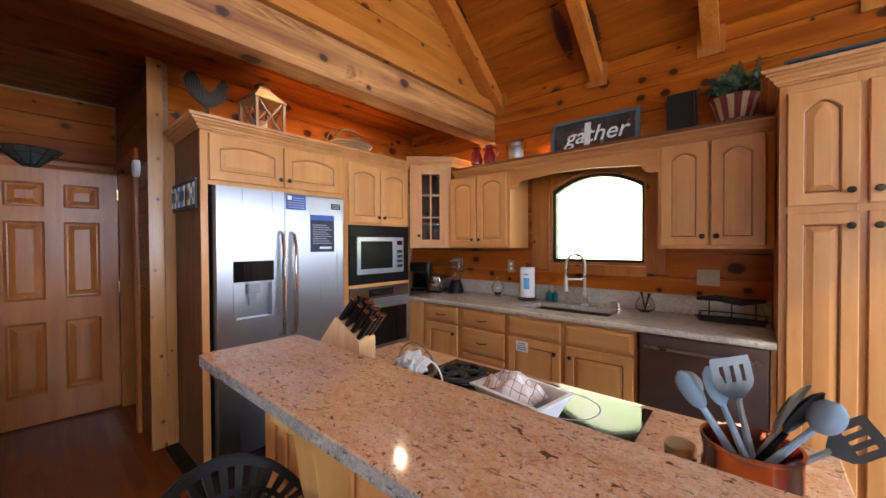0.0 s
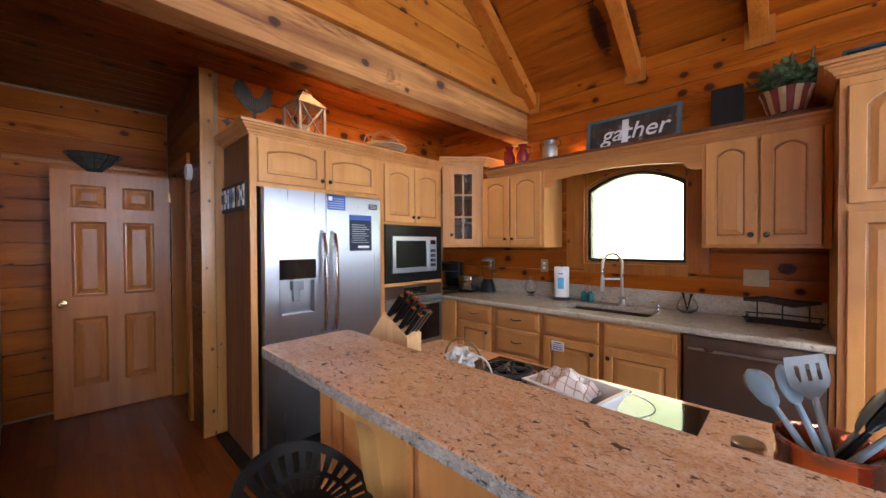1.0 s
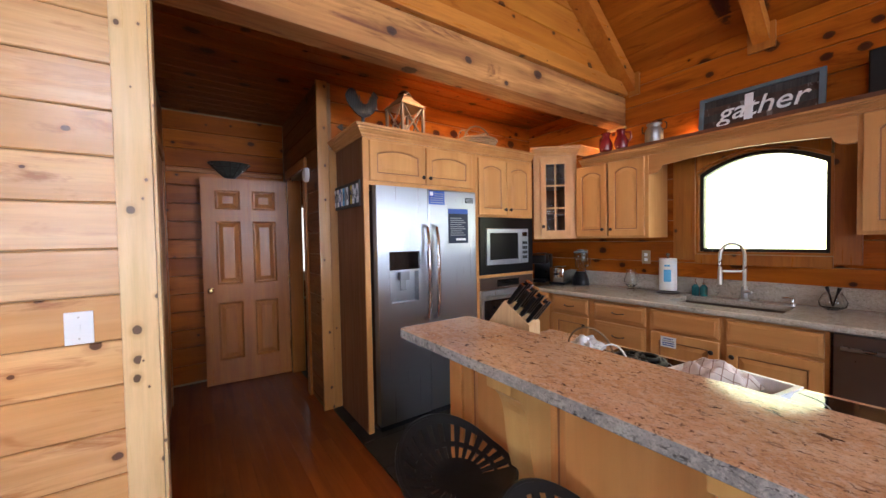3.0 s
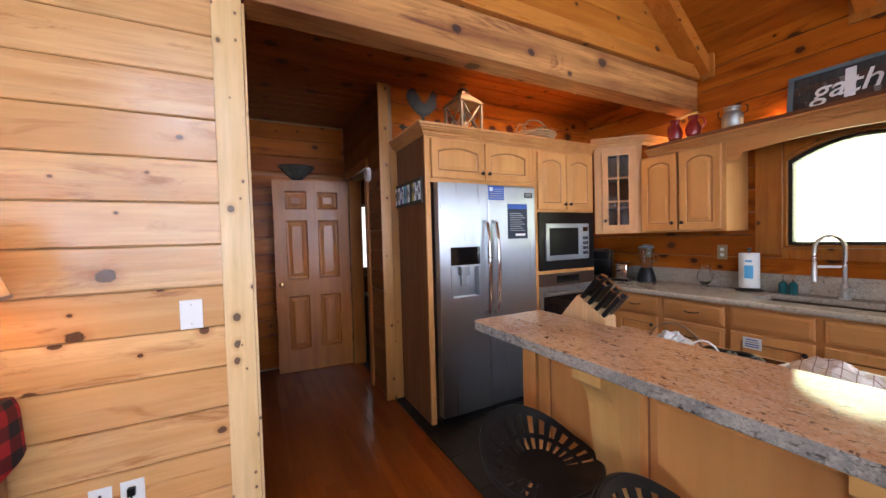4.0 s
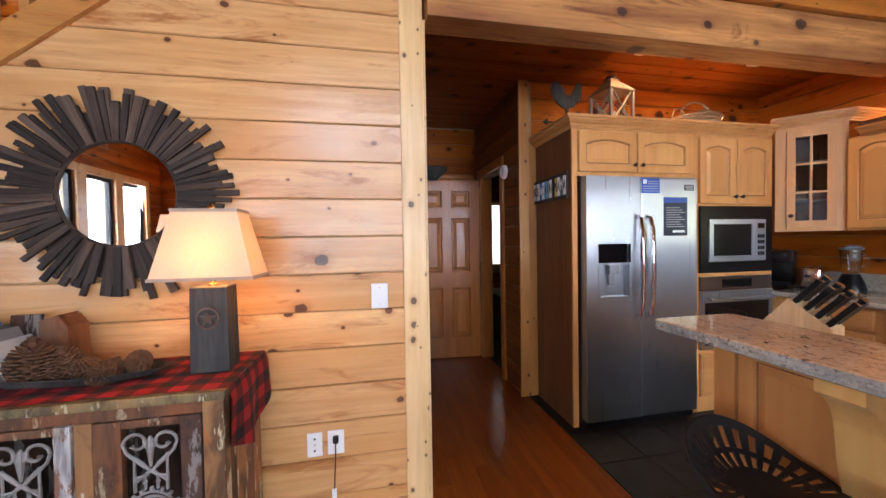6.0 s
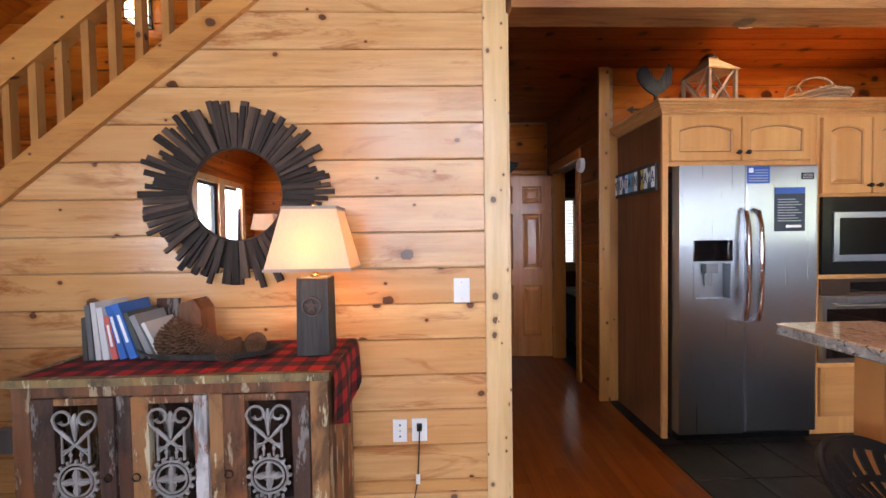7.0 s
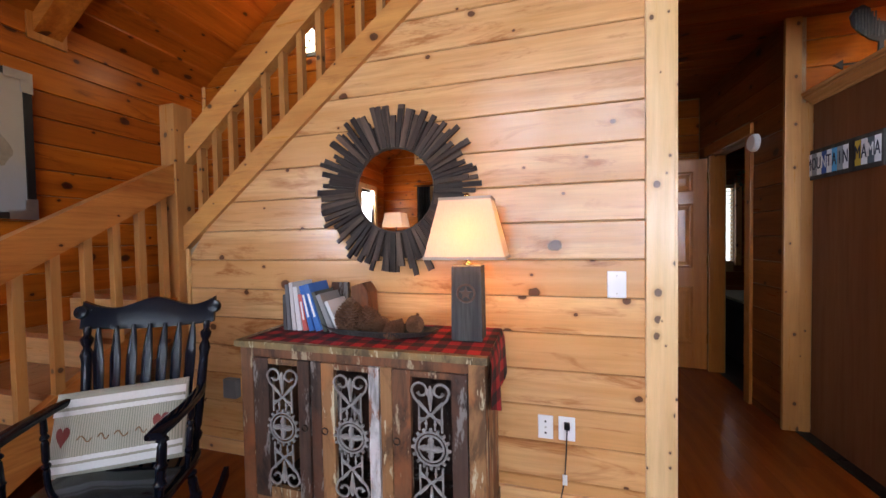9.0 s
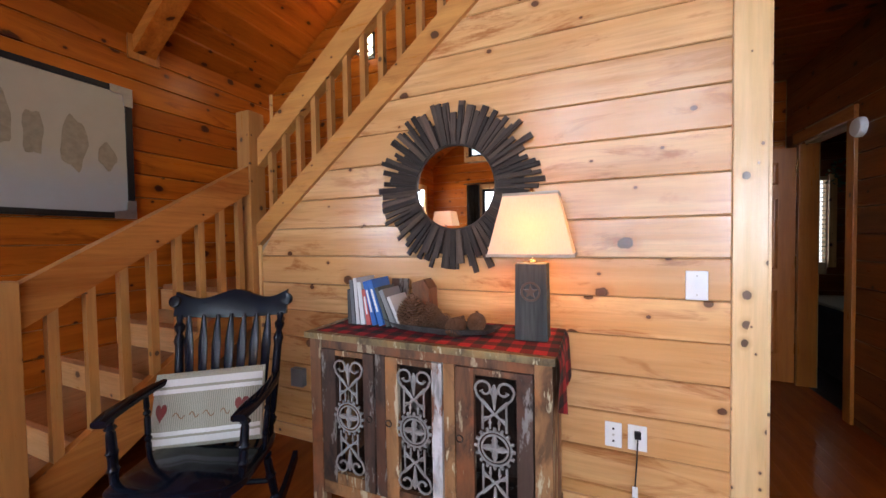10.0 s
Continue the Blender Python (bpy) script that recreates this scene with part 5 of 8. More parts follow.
# counter with a sink hole
SX0, SX1, SY0, SY1 = -0.97, -0.33, 2.66, 2.98
bm = B()
for b in ((-2.135, SX0, 2.50, 3.115), (SX1, 0.5165, 2.50, 3.115), (SX0, SX1, 2.50, SY0), (SX0, SX1, SY1, 3.115)):
    box(bm, b[0], b[1], b[2], b[3], 0.875, 0.911)
bmesh.ops.remove_doubles(bm, verts=bm.verts, dist=1e-5)
ct = thing("countertop", Matrix(), "pale grey-beige polished granite countertop", "countertop")
part("slab", bm, granite_counter, ct)
part("front_edge", loft(B(), [[Vector((x, y, z)) for y, z in ((2.499, 0.873), (2.490, 0.880), (2.488, 0.893), (2.490, 0.906), (2.499, 0.9115))] for x in (-2.135, 0.5165)], False), granite_counter, ct)
part("backsplash", bx(-2.6, 0.5165, 3.116, 3.1385, 0.9115, 1.045, 0.003), granite_counter, ct)
sk = thing("sink", Matrix(), "undermount stainless steel sink basin", "sink")
bm = B()
lp = lambda i, z: [Vector((SX0 - 0.006 + i, SY0 - 0.006 + i, z)), Vector((SX1 + 0.006 - i, SY0 - 0.006 + i, z)), Vector((SX1 + 0.006 - i, SY1 + 0.006 - i, z)), Vector((SX0 - 0.006 + i, SY1 + 0.006 - i, z))]
loft(bm, [lp(-0.02, 0.873), lp(0.0, 0.873), lp(0.012, 0.70), lp(0.03, 0.68)], True, False, True)
part("basin", bm, dark_steel, sk)
part("drain", lathe(B(), ((0.045, 0.681), (0.045, 0.684), (0.03, 0.684), (0.028, 0.682)), 18, Matrix.Translation((-0.65, 2.86, 0))), chrome, sk)

# ---- island ----
isl = thing("kitchen_island", Matrix(), "honey maple kitchen island with panelled back and scrolled brackets", "kitchen island")
part("body", bx(-0.945, 0.545, 0.665, 0.80, 0.0, 0.996), maple, isl)
part("body", bx(-0.945, 0.545, 0.802, 1.29, 0.10, 0.863), maple, isl)
part("toe_kick", bx(-0.945, 0.545, 0.803, 1.23, 0.0, 0.098), maple_shaded, isl)
part("corner_post", bx(-0.953, -0.875, 0.637, 0.664, 0.0, 0.996, 0.002), maple, isl)
for x0, x1 in ((-0.87, -0.485), (-0.475, 0.075), (0.085, 0.545)):
    panel_door(isl, x0, 0.06, x1 - x0, 0.925, 0.0, None, 0.664, name="back_panel")


def bracket(x):
    """Scrolled bracket under the bar: profile in y and z."""
    pts = [(0.643, 0.995), (0.475, 0.995), (0.475, 0.955)]
    for k in range(13):
        t = k / 12
        y = 0.49 + 0.115 * t + 0.012 * math.sin(2 * math.pi * t)
        z = 0.945 - 0.36 * (t ** 1.5)
        pts.append((y, z))
    pts += [(0.615, 0.56), (0.643, 0.55)]
    return prism(B(), pts, lambda u, v, d: Vector((d, u, v)), x - 0.05, x + 0.05)


for x in (-0.485, 0.08):
    part("bracket", bracket(x), maple_pale, isl, "scrolled maple bracket")


def slab(x0, x1, y0, y1, z0, z1, r=0.02):
    """Stone slab with rounded corners and an eased edge; the edge has its own finish."""
    def lp(i, z):
        pts = []
        for cx, cy, a0 in ((x1 - r, y1 - r, 0), (x0 + r, y1 - r, 90), (x0 + r, y0 + r, 180), (x1 - r, y0 + r, 270)):
            for k in range(5):
                a = radians(a0 + 90 * k / 4)
                pts.append(Vector((cx + (r - i) * math.cos(a), cy + (r - i) * math.sin(a), z)))
        return pts
    return loft(B(), [lp(0.003, z0), lp(0, z0 + 0.003), lp(0, z1 - 0.004)], True, True, False), loft(B(), [lp(0, z1 - 0.004), lp(0.0012, z1 - 0.0012), lp(0.004, z1)], True, False, True)


for nm, lab, b in (("bar_counter", "raised bar of polished peach granite with a grey edge", (-1.04, 0.60, 0.447, 0.815, 0.998, 1.037)), ("island_counter", "lower island counter of polished peach granite", (-0.99, 0.585, 0.817, 1.345, 0.865, 0.90))):
    t = thing(nm, Matrix(), lab, "countertop")
    e, f = slab(*b)
    part("edge", e, granite_edge, t, "grey polished stone edge")
    part("slab", f, granite_island, t)
ck = thing("cooktop", Matrix(), "black glass electric cooktop set in the island", "cooktop")
part("glass", bx(-0.575, 0.195, 0.845, 1.305, 0.9005, 0.906, 0.002), black_gloss, ck)
for x, y, r in ((-0.40, 1.17, 0.085), (-0.02, 1.17, 0.10), (-0.40, 0.96, 0.10), (-0.02, 0.96, 0.075)):
    part("burner_ring", lathe(B(), ((r, 0.9062), (r, 0.9066), (r - 0.004, 0.9066), (r - 0.004, 0.9062)), 40, Matrix.Translation((x, y, 0)), True), grey_print, ck)

# knife block
kb = thing("knife_block", pose(-0.875, 0.965, 0.9005, 0, 0, 16), "slanted pale wooden knife block full of black-handled knives", "knife block")
S = [(-0.11, 0.0), (0.085, 0.0), (0.085, 0.12), (-0.035, 0.215), (-0.125, 0.10)]
part("block", prism(B(), S, lambda u, v, d: Vector((u, d, v)), -0.055, 0.055), block_wood, kb)
ax = Vector((0.62, 0, 0.784)).normalized()
kp = make("handle", box(box(B(), -0.0135, 0.0135, -0.0095, 0.0095, 0.0, 0.105, 0.005), -0.014, 0.014, -0.010, 0.010, 0.103, 0.111, 0.002), black_plastic)
for r in range(3):
    for q in range(4):
        t = (q + 0.5) / 4
        p = Vector((-0.035 + 0.12 * t, -0.036 + r * 0.036, 0.215 - 0.095 * t))
        m = Matrix.Translation(p + ax * 0.012 * (r % 2)) @ ax.to_track_quat("Z", "Y").to_matrix().to_4x4()
        h = part("handle", kp, None, kb, "black knife handle", m)
        part("bolster", bx(-0.011, 0.011, -0.007, 0.007, -0.006, 0.0), chrome, h)
        part("butt", bx(-0.013, 0.013, -0.009, 0.009, 0.1112, 0.115), chrome, h)

# basket with gauze
bk = thing("wire_basket", pose(-0.56, 1.02, 0.9065), "small tan basket with a hoop handle and white gauze", "basket")
bm = B()
for k in range(6):
    lathe(bm, [(0.075 + 0.004 * k - 0.003, 0.006 * k), (0.075 + 0.004 * k + 0.003, 0.006 * k + 0.001), (0.075 + 0.004 * k + 0.003, 0.006 * k + 0.005), (0.075 + 0.004 * k - 0.003, 0.006 * k + 0.005)], 22, hollow=True)
part("bowl", bm, wicker, bk)
part("handle", tube(B(), [(0.1 * math.cos(a), 0.02, 0.03 + 0.10 * math.sin(a)) for a in [math.pi * k / 14 for k in range(15)]], 0.004, 6), wicker, bk)
part("handle", tube(B(), [(0.14 + 0.05 * math.cos(a), -0.06 + 0.02 * math.cos(a), 0.02 + 0.09 * math.sin(a)) for a in [math.pi * k / 14 for k in range(15)]], 0.003, 6), white_plastic, bk, "white hoop")
bm = B()
bmesh.ops.create_icosphere(bm, subdivisions=4, radius=0.055)
for v in bm.verts:
    v.co *= 1 + 0.45 * noise.noise(v.co * 45) + 0.25 * noise.noise(v.co * 110)
    v.co.z = max(0.0, v.co.z * 0.8 + 0.05)
part("gauze", bm, lace, bk, "crumpled white gauze", smooth=True)

tv = thing("burner_trivet", pose(-0.43, 1.16, 0.9065), "black cast-iron trivet of stacked rings", "trivet")
for k in range(5):
    a = 2 * math.pi * k / 5
    part("ring", tube(B(), [(0.045 * math.cos(a) + 0.038 * math.cos(b), 0.045 * math.sin(a) + 0.038 * math.sin(b), 0.012 + 0.004 * (k % 2)) for b in [2 * math.pi * j / 18 for j in range(19)]], 0.0085, 7), black_metal, tv, smooth=True)
part("ring", tube(B(), [(0.09 * math.cos(b), 0.09 * math.sin(b), 0.01) for b in [2 * math.pi * j / 28 for j in range(29)]], 0.009, 7), black_metal, tv, smooth=True)

wb = thing("white_bin", pose(-0.10, 1.02, 0.9065, 0, 0, -10) @ Matrix.Diagonal((0.88, 0.88, 0.95, 1)), "white tray box with a crumpled checked towel", "tray")
bm = B()
lp = lambda w, d, z: [Vector((-w, -d, z)), Vector((w, -d, z)), Vector((w, d, z)), Vector((-w, d, z))]
loft(bm, [lp(0.10, 0.06, 0.0), lp(0.135, 0.09, 0.075), lp(0.145, 0.10, 0.078), lp(0.145, 0.10, 0.084), lp(0.13, 0.086, 0.084), lp(0.096, 0.056, 0.006)], True, True, True)
part("tray", bm, white_plastic, wb)


def cloth_heap(name, m, rx, ry, h, mat, label, parent=None, seed=0.0):
    bm = B()
    n, k = 40, 18
    loops = []
    for j in range(1, k + 1):
        r = j / k
        lpp = []
        for i in range(n):
            a = 2 * math.pi * i / n
            w = 1 + 0.22 * noise.noise(Vector((math.cos(a) * 1.6, math.sin(a) * 1.6, seed)))
            fold = 0.5 * noise.noise(Vector((r * math.cos(a) * 4, r * math.sin(a) * 4, seed + 3))) + 0.28 * math.sin(a * 7 + r * 6 + seed) * r
            z = h * max(0.0, (1 - r ** 2.2)) * (0.85 + 0.5 * fold) + 0.012 * fold * (1 - r) + 0.003
            lpp.append(Vector((rx * r * w * math.cos(a), ry * r * w * math.sin(a), max(0.001, z))))
        loops.append(lpp)
    loft(bm, loops, True, True, False)
    return part(name, bm, mat, parent, label, m, True)


cloth_heap("towel", pose(-0.05, 0.005, 0.052, 0, 0, 20), 0.125, 0.10, 0.068, towel_check, "cream towel with brown checked lines", wb, 1.7)

# utensil crock
cr = thing("utensil_crock", pose(0.421, 0.948, 0.9005), "copper crock full of grey and blue cooking utensils", "utensil crock")
part("crock", lathe(B(), ((0.070, 0.0), (0.075, 0.005), (0.075, 0.134), (0.0775, 0.137), (0.0775, 0.142), (0.072, 0.142), (0.070, 0.136), (0.069, 0.01)), 40), copper, cr, "hammered copper crock", smooth=True)


def blade(bm, w, h, z, slots):
    """A slotted turner head: one sheet with gaps, thickened."""
    xs = [-w / 2, -0.30 * w, -0.20 * w, -0.05 * w, 0.05 * w, 0.20 * w, 0.30 * w, w / 2]
    zs = [z, z + 0.26 * h, z + 0.42 * h, z + 0.80 * h, z + h]
    half = [0.22, 0.86, 1.0, 1.0, 0.96]
    vs = [[bm.verts.new((x * half[j], 0.006 * (x / w) ** 2, q)) for x in xs] for j, q in enumerate(zs)]
    fs = [bm.faces.new((vs[j][i], vs[j][i + 1], vs[j + 1][i + 1], vs[j + 1][i])) for j in range(4) for i in range(7) if not (slots and j == 2 and i in (1, 3, 5))]
    bmesh.ops.solidify(bm, geom=fs, thickness=0.003)


def utensil(kind, root, tip, mat, turn=0, size=1.0):
    """root and tip from the crock's foot; turn: the head's turn about its handle."""
    root, tip = Vector(root), Vector(tip)
    ez = (tip - root).normalized()
    ex = Vector((0.76, 0.65, 0)) - ez * ez.dot(Vector((0.76, 0.65, 0)))
    ex.normalize()
    m = Matrix((ex, ez.cross(ex), ez)).transposed().to_4x4()
    m.translation = root
    m = m @ pose(0, 0, 0, 0, 0, turn)
    total = (tip - root).length
    w, h, dep = {"spatula": (0.092, 0.082, 0), "spoon": (0.021, 0.037, 0.010), "ladle": (0.036, 0.036, 0.026), "slotted_spoon": (0.038, 0.050, 0.012)}[kind]
    w, h, dep = w * size, h * size, dep * size
    ln = total - (h if kind == "spatula" else 2 * h)
    bm = B()
    tube(bm, [(0, 0, 0), (0, 0, ln * 0.5), (0, 0, ln + 0.004)], [0.008, 0.007, 0.005], 8)
    if kind == "spatula":
        blade(bm, w, h, ln, True)
    else:
        loops = []
        for j in range(9):
            t = -0.985 + 1.97 * j / 8
            rr = math.sqrt(1 - t * t)
            ring_ = [Vector((w * rr * math.cos(q), dep * rr * math.sin(q), ln + h + h * t)) for q in [math.pi * i / 10 for i in range(11)]]
            ring_ += [Vector((0.9 * w * rr * math.cos(q), 0.78 * dep * rr * math.sin(q), ln + h + 0.94 * h * t)) for q in [math.pi * (10 - i) / 10 for i in range(11)]]
            loops.append(ring_)
        loft(bm, loops, True, True, True)
    ob = part(kind, bm, mat, cr, "", m, True)
    if kind == "slotted_spoon":
        for q in (-0.014, 0.0, 0.014):
            part("slot", bx(q - 0.003, q + 0.003, dep * 0.93, dep * 1.02, ln + h - 0.02, ln + h + 0.02), black_plastic, ob)
    return ob


utensil("ladle", (0.03, 0.0, 0.02), (-0.118, 0.055, 0.232), grey_plastic, 180, 0.8)
utensil("spoon", (0.03, -0.01, 0.02), (-0.116, 0.020, 0.243), blue_plastic, 110, 1.1)
utensil("spoon", (0.03, -0.02, 0.02), (-0.068, 0.018, 0.264), blue_plastic, 185, 1.05)
utensil("spatula", (0.02, 0.0, 0.02), (-0.032, 0.020, 0.289), grey_plastic, 8)
utensil("slotted_spoon", (-0.03, 0.01, 0.02), (0.085, 0.025, 0.262), grey_plastic, 35, 1.15)
utensil("slotted_spoon", (-0.04, -0.01, 0.02), (0.100, 0.030, 0.250), black_plastic, 20, 1.0)
utensil("ladle", (-0.04, -0.02, 0.02), (0.117, -0.012, 0.246), blue_plastic, 75, 0.85)
utensil("spatula", (-0.04, 0.01, 0.02), (0.160, 0.010, 0.208), grey_plastic, 60, 0.95)
jr = thing("spice_jar", pose(0.305, 0.995, 0.9005), "small glass jar with a brushed metal lid", "jar")
part("jar", lathe(B(), ((0.026, 0), (0.03, 0.004), (0.03, 0.05), (0.026, 0.056), (0.024, 0.056), (0.026, 0.006)), 22), clear_glass, jr, smooth=True)
part("lid", lathe(B(), ((0.03, 0.0565), (0.031, 0.058), (0.031, 0.073), (0.028, 0.076), (0.0, 0.076)), 26), nickel, jr, "brushed metal lid", smooth=True)

# ---- stools ----


def stool(m):
    t = thing("bar_stool", m, "black metal tractor-seat bar stool with a slotted seat", "stool", "stools at the bar")
    bm = B()
    NA, NR = 96, 14
    grid = []
    for j in range(NR + 1):
        r = 0.04 + 0.96 * j / NR
        rw = []
        for i in range(NA):
            a = 2 * math.pi * i / NA
            back = max(0.0, math.cos(a))
            x = 0.178 * r * math.cos(a) * (1 - 0.05 * back * r)
            y = 0.186 * r * math.sin(a)
            z = 0.02 * r * r + 0.105 * back ** 1.2 * r ** 3.2 + 0.018 * max(0, -math.cos(a)) * r ** 2 * (math.cos(2 * math.atan2(y, -x + 1e-6)) - 0.4) + 0.012 * abs(math.sin(a)) * r * r
            rw.append(bm.verts.new((x, y, z)))
        grid.append(rw)
    for j in range(NR):
        for i in range(NA):
            slot = (6 <= j <= 8 or 10 <= j <= 12) and i % 4 in (1, 2) and math.cos(2 * math.pi * i / NA) > -0.75
            if not slot:
                bm.faces.new((grid[j][i], grid[j][(i + 1) % NA], grid[j + 1][(i + 1) % NA], grid[j + 1][i]))
    bm.faces.new(grid[0][::-1])
    bmesh.ops.recalc_face_normals(bm, faces=bm.faces)
    bmesh.ops.solidify(bm, geom=bm.faces[:], thickness=0.007)
    part("seat", bm, black_metal, t, "slotted black tractor seat", Matrix.Translation((0, 0, 0.647)), True)
    part("rim", tube(B(), [(v.x, v.y, v.z) for v in [Vector((0.181 * math.cos(a) * (1 - 0.05 * max(0, math.cos(a))), 0.189 * math.sin(a), 0.647 + 0.02 + 0.105 * max(0.0, math.cos(a)) ** 1.2 + 0.018 * max(0, -math.cos(a)) * (math.cos(2 * math.atan2(0.235 * math.sin(a), -0.215 * math.cos(a) + 1e-6)) - 0.4) + 0.012 * abs(math.sin(a)))) for a in [2 * math.pi * k / 48 for k in range(49)]]], 0.008, 6), black_metal, t, smooth=True)
    part("column", lathe(B(), ((0.05, 0.646), (0.05, 0.637), (0.022, 0.632), (0.022, 0.46), (0.03, 0.45), (0.03, 0.40), (0.02, 0.39), (0.0, 0.385)), 18), black_metal, t, smooth=True)
    leg = make("leg", tube(B(), [(0.02, 0, 0.44), (0.07, 0, 0.36), (0.17, 0, 0.06), (0.19, 0, 0.008)], 0.012, 8), black_metal, True)
    for k in range(4):
        part("leg", leg, None, t, m=pose(0, 0, 0, 0, 0, 45 + 90 * k))
    part("foot_ring", tube(B(), [(0.145 * math.cos(a), 0.145 * math.sin(a), 0.16) for a in [2 * math.pi * k / 32 for k in range(33)]], 0.009, 8), black_metal, t, smooth=True)
    return t


s1 = stool(pose(-0.62, 0.42, -0.001, 0, 0, 190))
copy_thing(s1, pose(-0.19, 0.42, -0.001, 0, 0, 196))

# ---- things on the counter ----
CT = 0.9115
fc = thing("faucet", pose(-0.615, 3.035, CT, 0, 0, -52), "tall spring-neck kitchen faucet in brushed nickel", "faucet")
part("base", lathe(B(), ((0.028, 0), (0.028, 0.008), (0.019, 0.014), (0.019, 0.10), (0.015, 0.105), (0.0, 0.105)), 18), nickel, fc, smooth=True)
arc = [(0, 0, 0.10), (0, 0, 0.33)] + [(0, -0.075 + 0.075 * math.cos(a), 0.33 + 0.085 * math.sin(a)) for a in [math.pi * k / 12 for k in range(1, 13)]] + [(0, -0.15, 0.22)]
part("neck", tube(B(), arc, 0.011, 10), nickel, fc, smooth=True)
part("spray_head", tube(B(), [(0, -0.15, 0.22), (0, -0.15, 0.14), (0, -0.15, 0.115)], [0.014, 0.016, 0.019], 12), nickel, fc, smooth=True)
part("clip", bx(-0.006, 0.006, -0.155, 0.0, 0.205, 0.22), nickel, fc)
part("lever", tube(B(), [(0.015, 0, 0.065), (0.05, 0, 0.07), (0.10, 0, 0.072)], [0.012, 0.011, 0.008], 10), nickel, fc, smooth=True)
sd = thing("soap_pump", pose(-0.36, 3.04, CT), "small chrome soap pump", "soap dispenser")
part("pump", lathe(B(), ((0.02, 0), (0.02, 0.01), (0.01, 0.015), (0.01, 0.045), (0.0, 0.046)), 14), chrome, sd, smooth=True)
part("spout", tube(B(), [(0, 0, 0.04), (-0.02, -0.02, 0.05), (-0.045, -0.035, 0.045)], 0.006, 8), chrome, sd, smooth=True)

pt = thing("paper_towel_holder", pose(-1.12, 3.02, CT), "white paper towel roll on a dark stand, blue print", "paper towels")
part("stand", lathe(B(), ((0.085, 0), (0.085, 0.012), (0.02, 0.02), (0.008, 0.025), (0.008, 0.31), (0.014, 0.315), (0.014, 0.33), (0.0, 0.335)), 26), bronze, pt, smooth=True)
part("roll", lathe(B(), ((0.02, 0.026), (0.062, 0.026), (0.064, 0.03), (0.064, 0.286), (0.062, 0.29), (0.02, 0.29)), 32), paper, pt, "white paper roll", smooth=True)
bm = B()
loft(bm, [[Vector((0.0648 * math.cos(a), 0.0648 * math.sin(a), z)) for z in (0.10, 0.20)] for a in [radians(-95 + 6 * k) for k in range(9)]], False)
part("print_patch", bm, cyan_print, pt, "sky blue printed patch")
bm = B()
loft(bm, [[Vector((0.0646 * math.cos(a), 0.0646 * math.sin(a), z)) for z in (0.225, 0.24)] for a in [radians(-90 + 6 * k) for k in range(7)]], False)
part("print_bar", bm, cyan_print, pt)

for x, y, h in ((-0.93, 3.05, 0.105), (-0.875, 3.055, 0.105)):
    bt = thing("soap_bottle", pose(x, y, CT), "teal glass soap bottle with a chrome pump", "bottle", "soap bottles by the sink")
    part("bottle", lathe(B(), ((0.024, 0), (0.026, 0.006), (0.026, 0.07), (0.012, 0.085), (0.011, 0.09), (0.0, 0.09)), 18), teal, bt, smooth=True)
    part("pump", lathe(B(), ((0.012, 0.09), (0.012, 0.10), (0.005, 0.103), (0.005, 0.125), (0.012, 0.127), (0.012, 0.133), (0.0, 0.134)), 12), chrome, bt, smooth=True)

def clear_pitcher(m, label, s=1.0):
    t = thing("glass_pitcher", m, label, "pitcher")
    part("bowl", lathe(B(), [(a * s, b * s) for a, b in ((0.03, 0), (0.032, 0.006), (0.022, 0.02), (0.05, 0.05), (0.058, 0.09), (0.04, 0.135), (0.034, 0.155), (0.042, 0.185), (0.040, 0.185), (0.032, 0.155), (0.037, 0.135), (0.054, 0.09), (0.046, 0.05), (0.01, 0.024))], 22), clear_glass, t, smooth=True)
    part("handle", tube(B(), [(0.04 * s, 0, 0.16 * s), (0.085 * s, 0, 0.14 * s), (0.085 * s, 0, 0.08 * s), (0.056 * s, 0, 0.06 * s)], 0.006 * s, 8), clear_glass, t, smooth=True)
    return t


clear_pitcher(pose(-1.42, 3.0, CT, 0, 0, -20), "clear glass stemmed pitcher on the counter")
gj = thing("glass_jar", pose(-0.175, 3.03, CT), "round clear glass jar with utensils in it", "jar")
part("bowl", lathe(B(), ((0.035, 0), (0.06, 0.02), (0.066, 0.05), (0.05, 0.09), (0.04, 0.10), (0.044, 0.11), (0.041, 0.11), (0.037, 0.10), (0.047, 0.088), (0.062, 0.05), (0.056, 0.024), (0.0, 0.006)), 26), clear_glass, gj, smooth=True)
for a, b in ((-0.02, 0.01), (0.02, -0.01)):
    part("scoop", tube(B(), [(0, 0, 0.02), (a, b, 0.10), (a * 1.5, b * 1.5, 0.14)], [0.005, 0.005, 0.011], 8), black_plastic, gj)

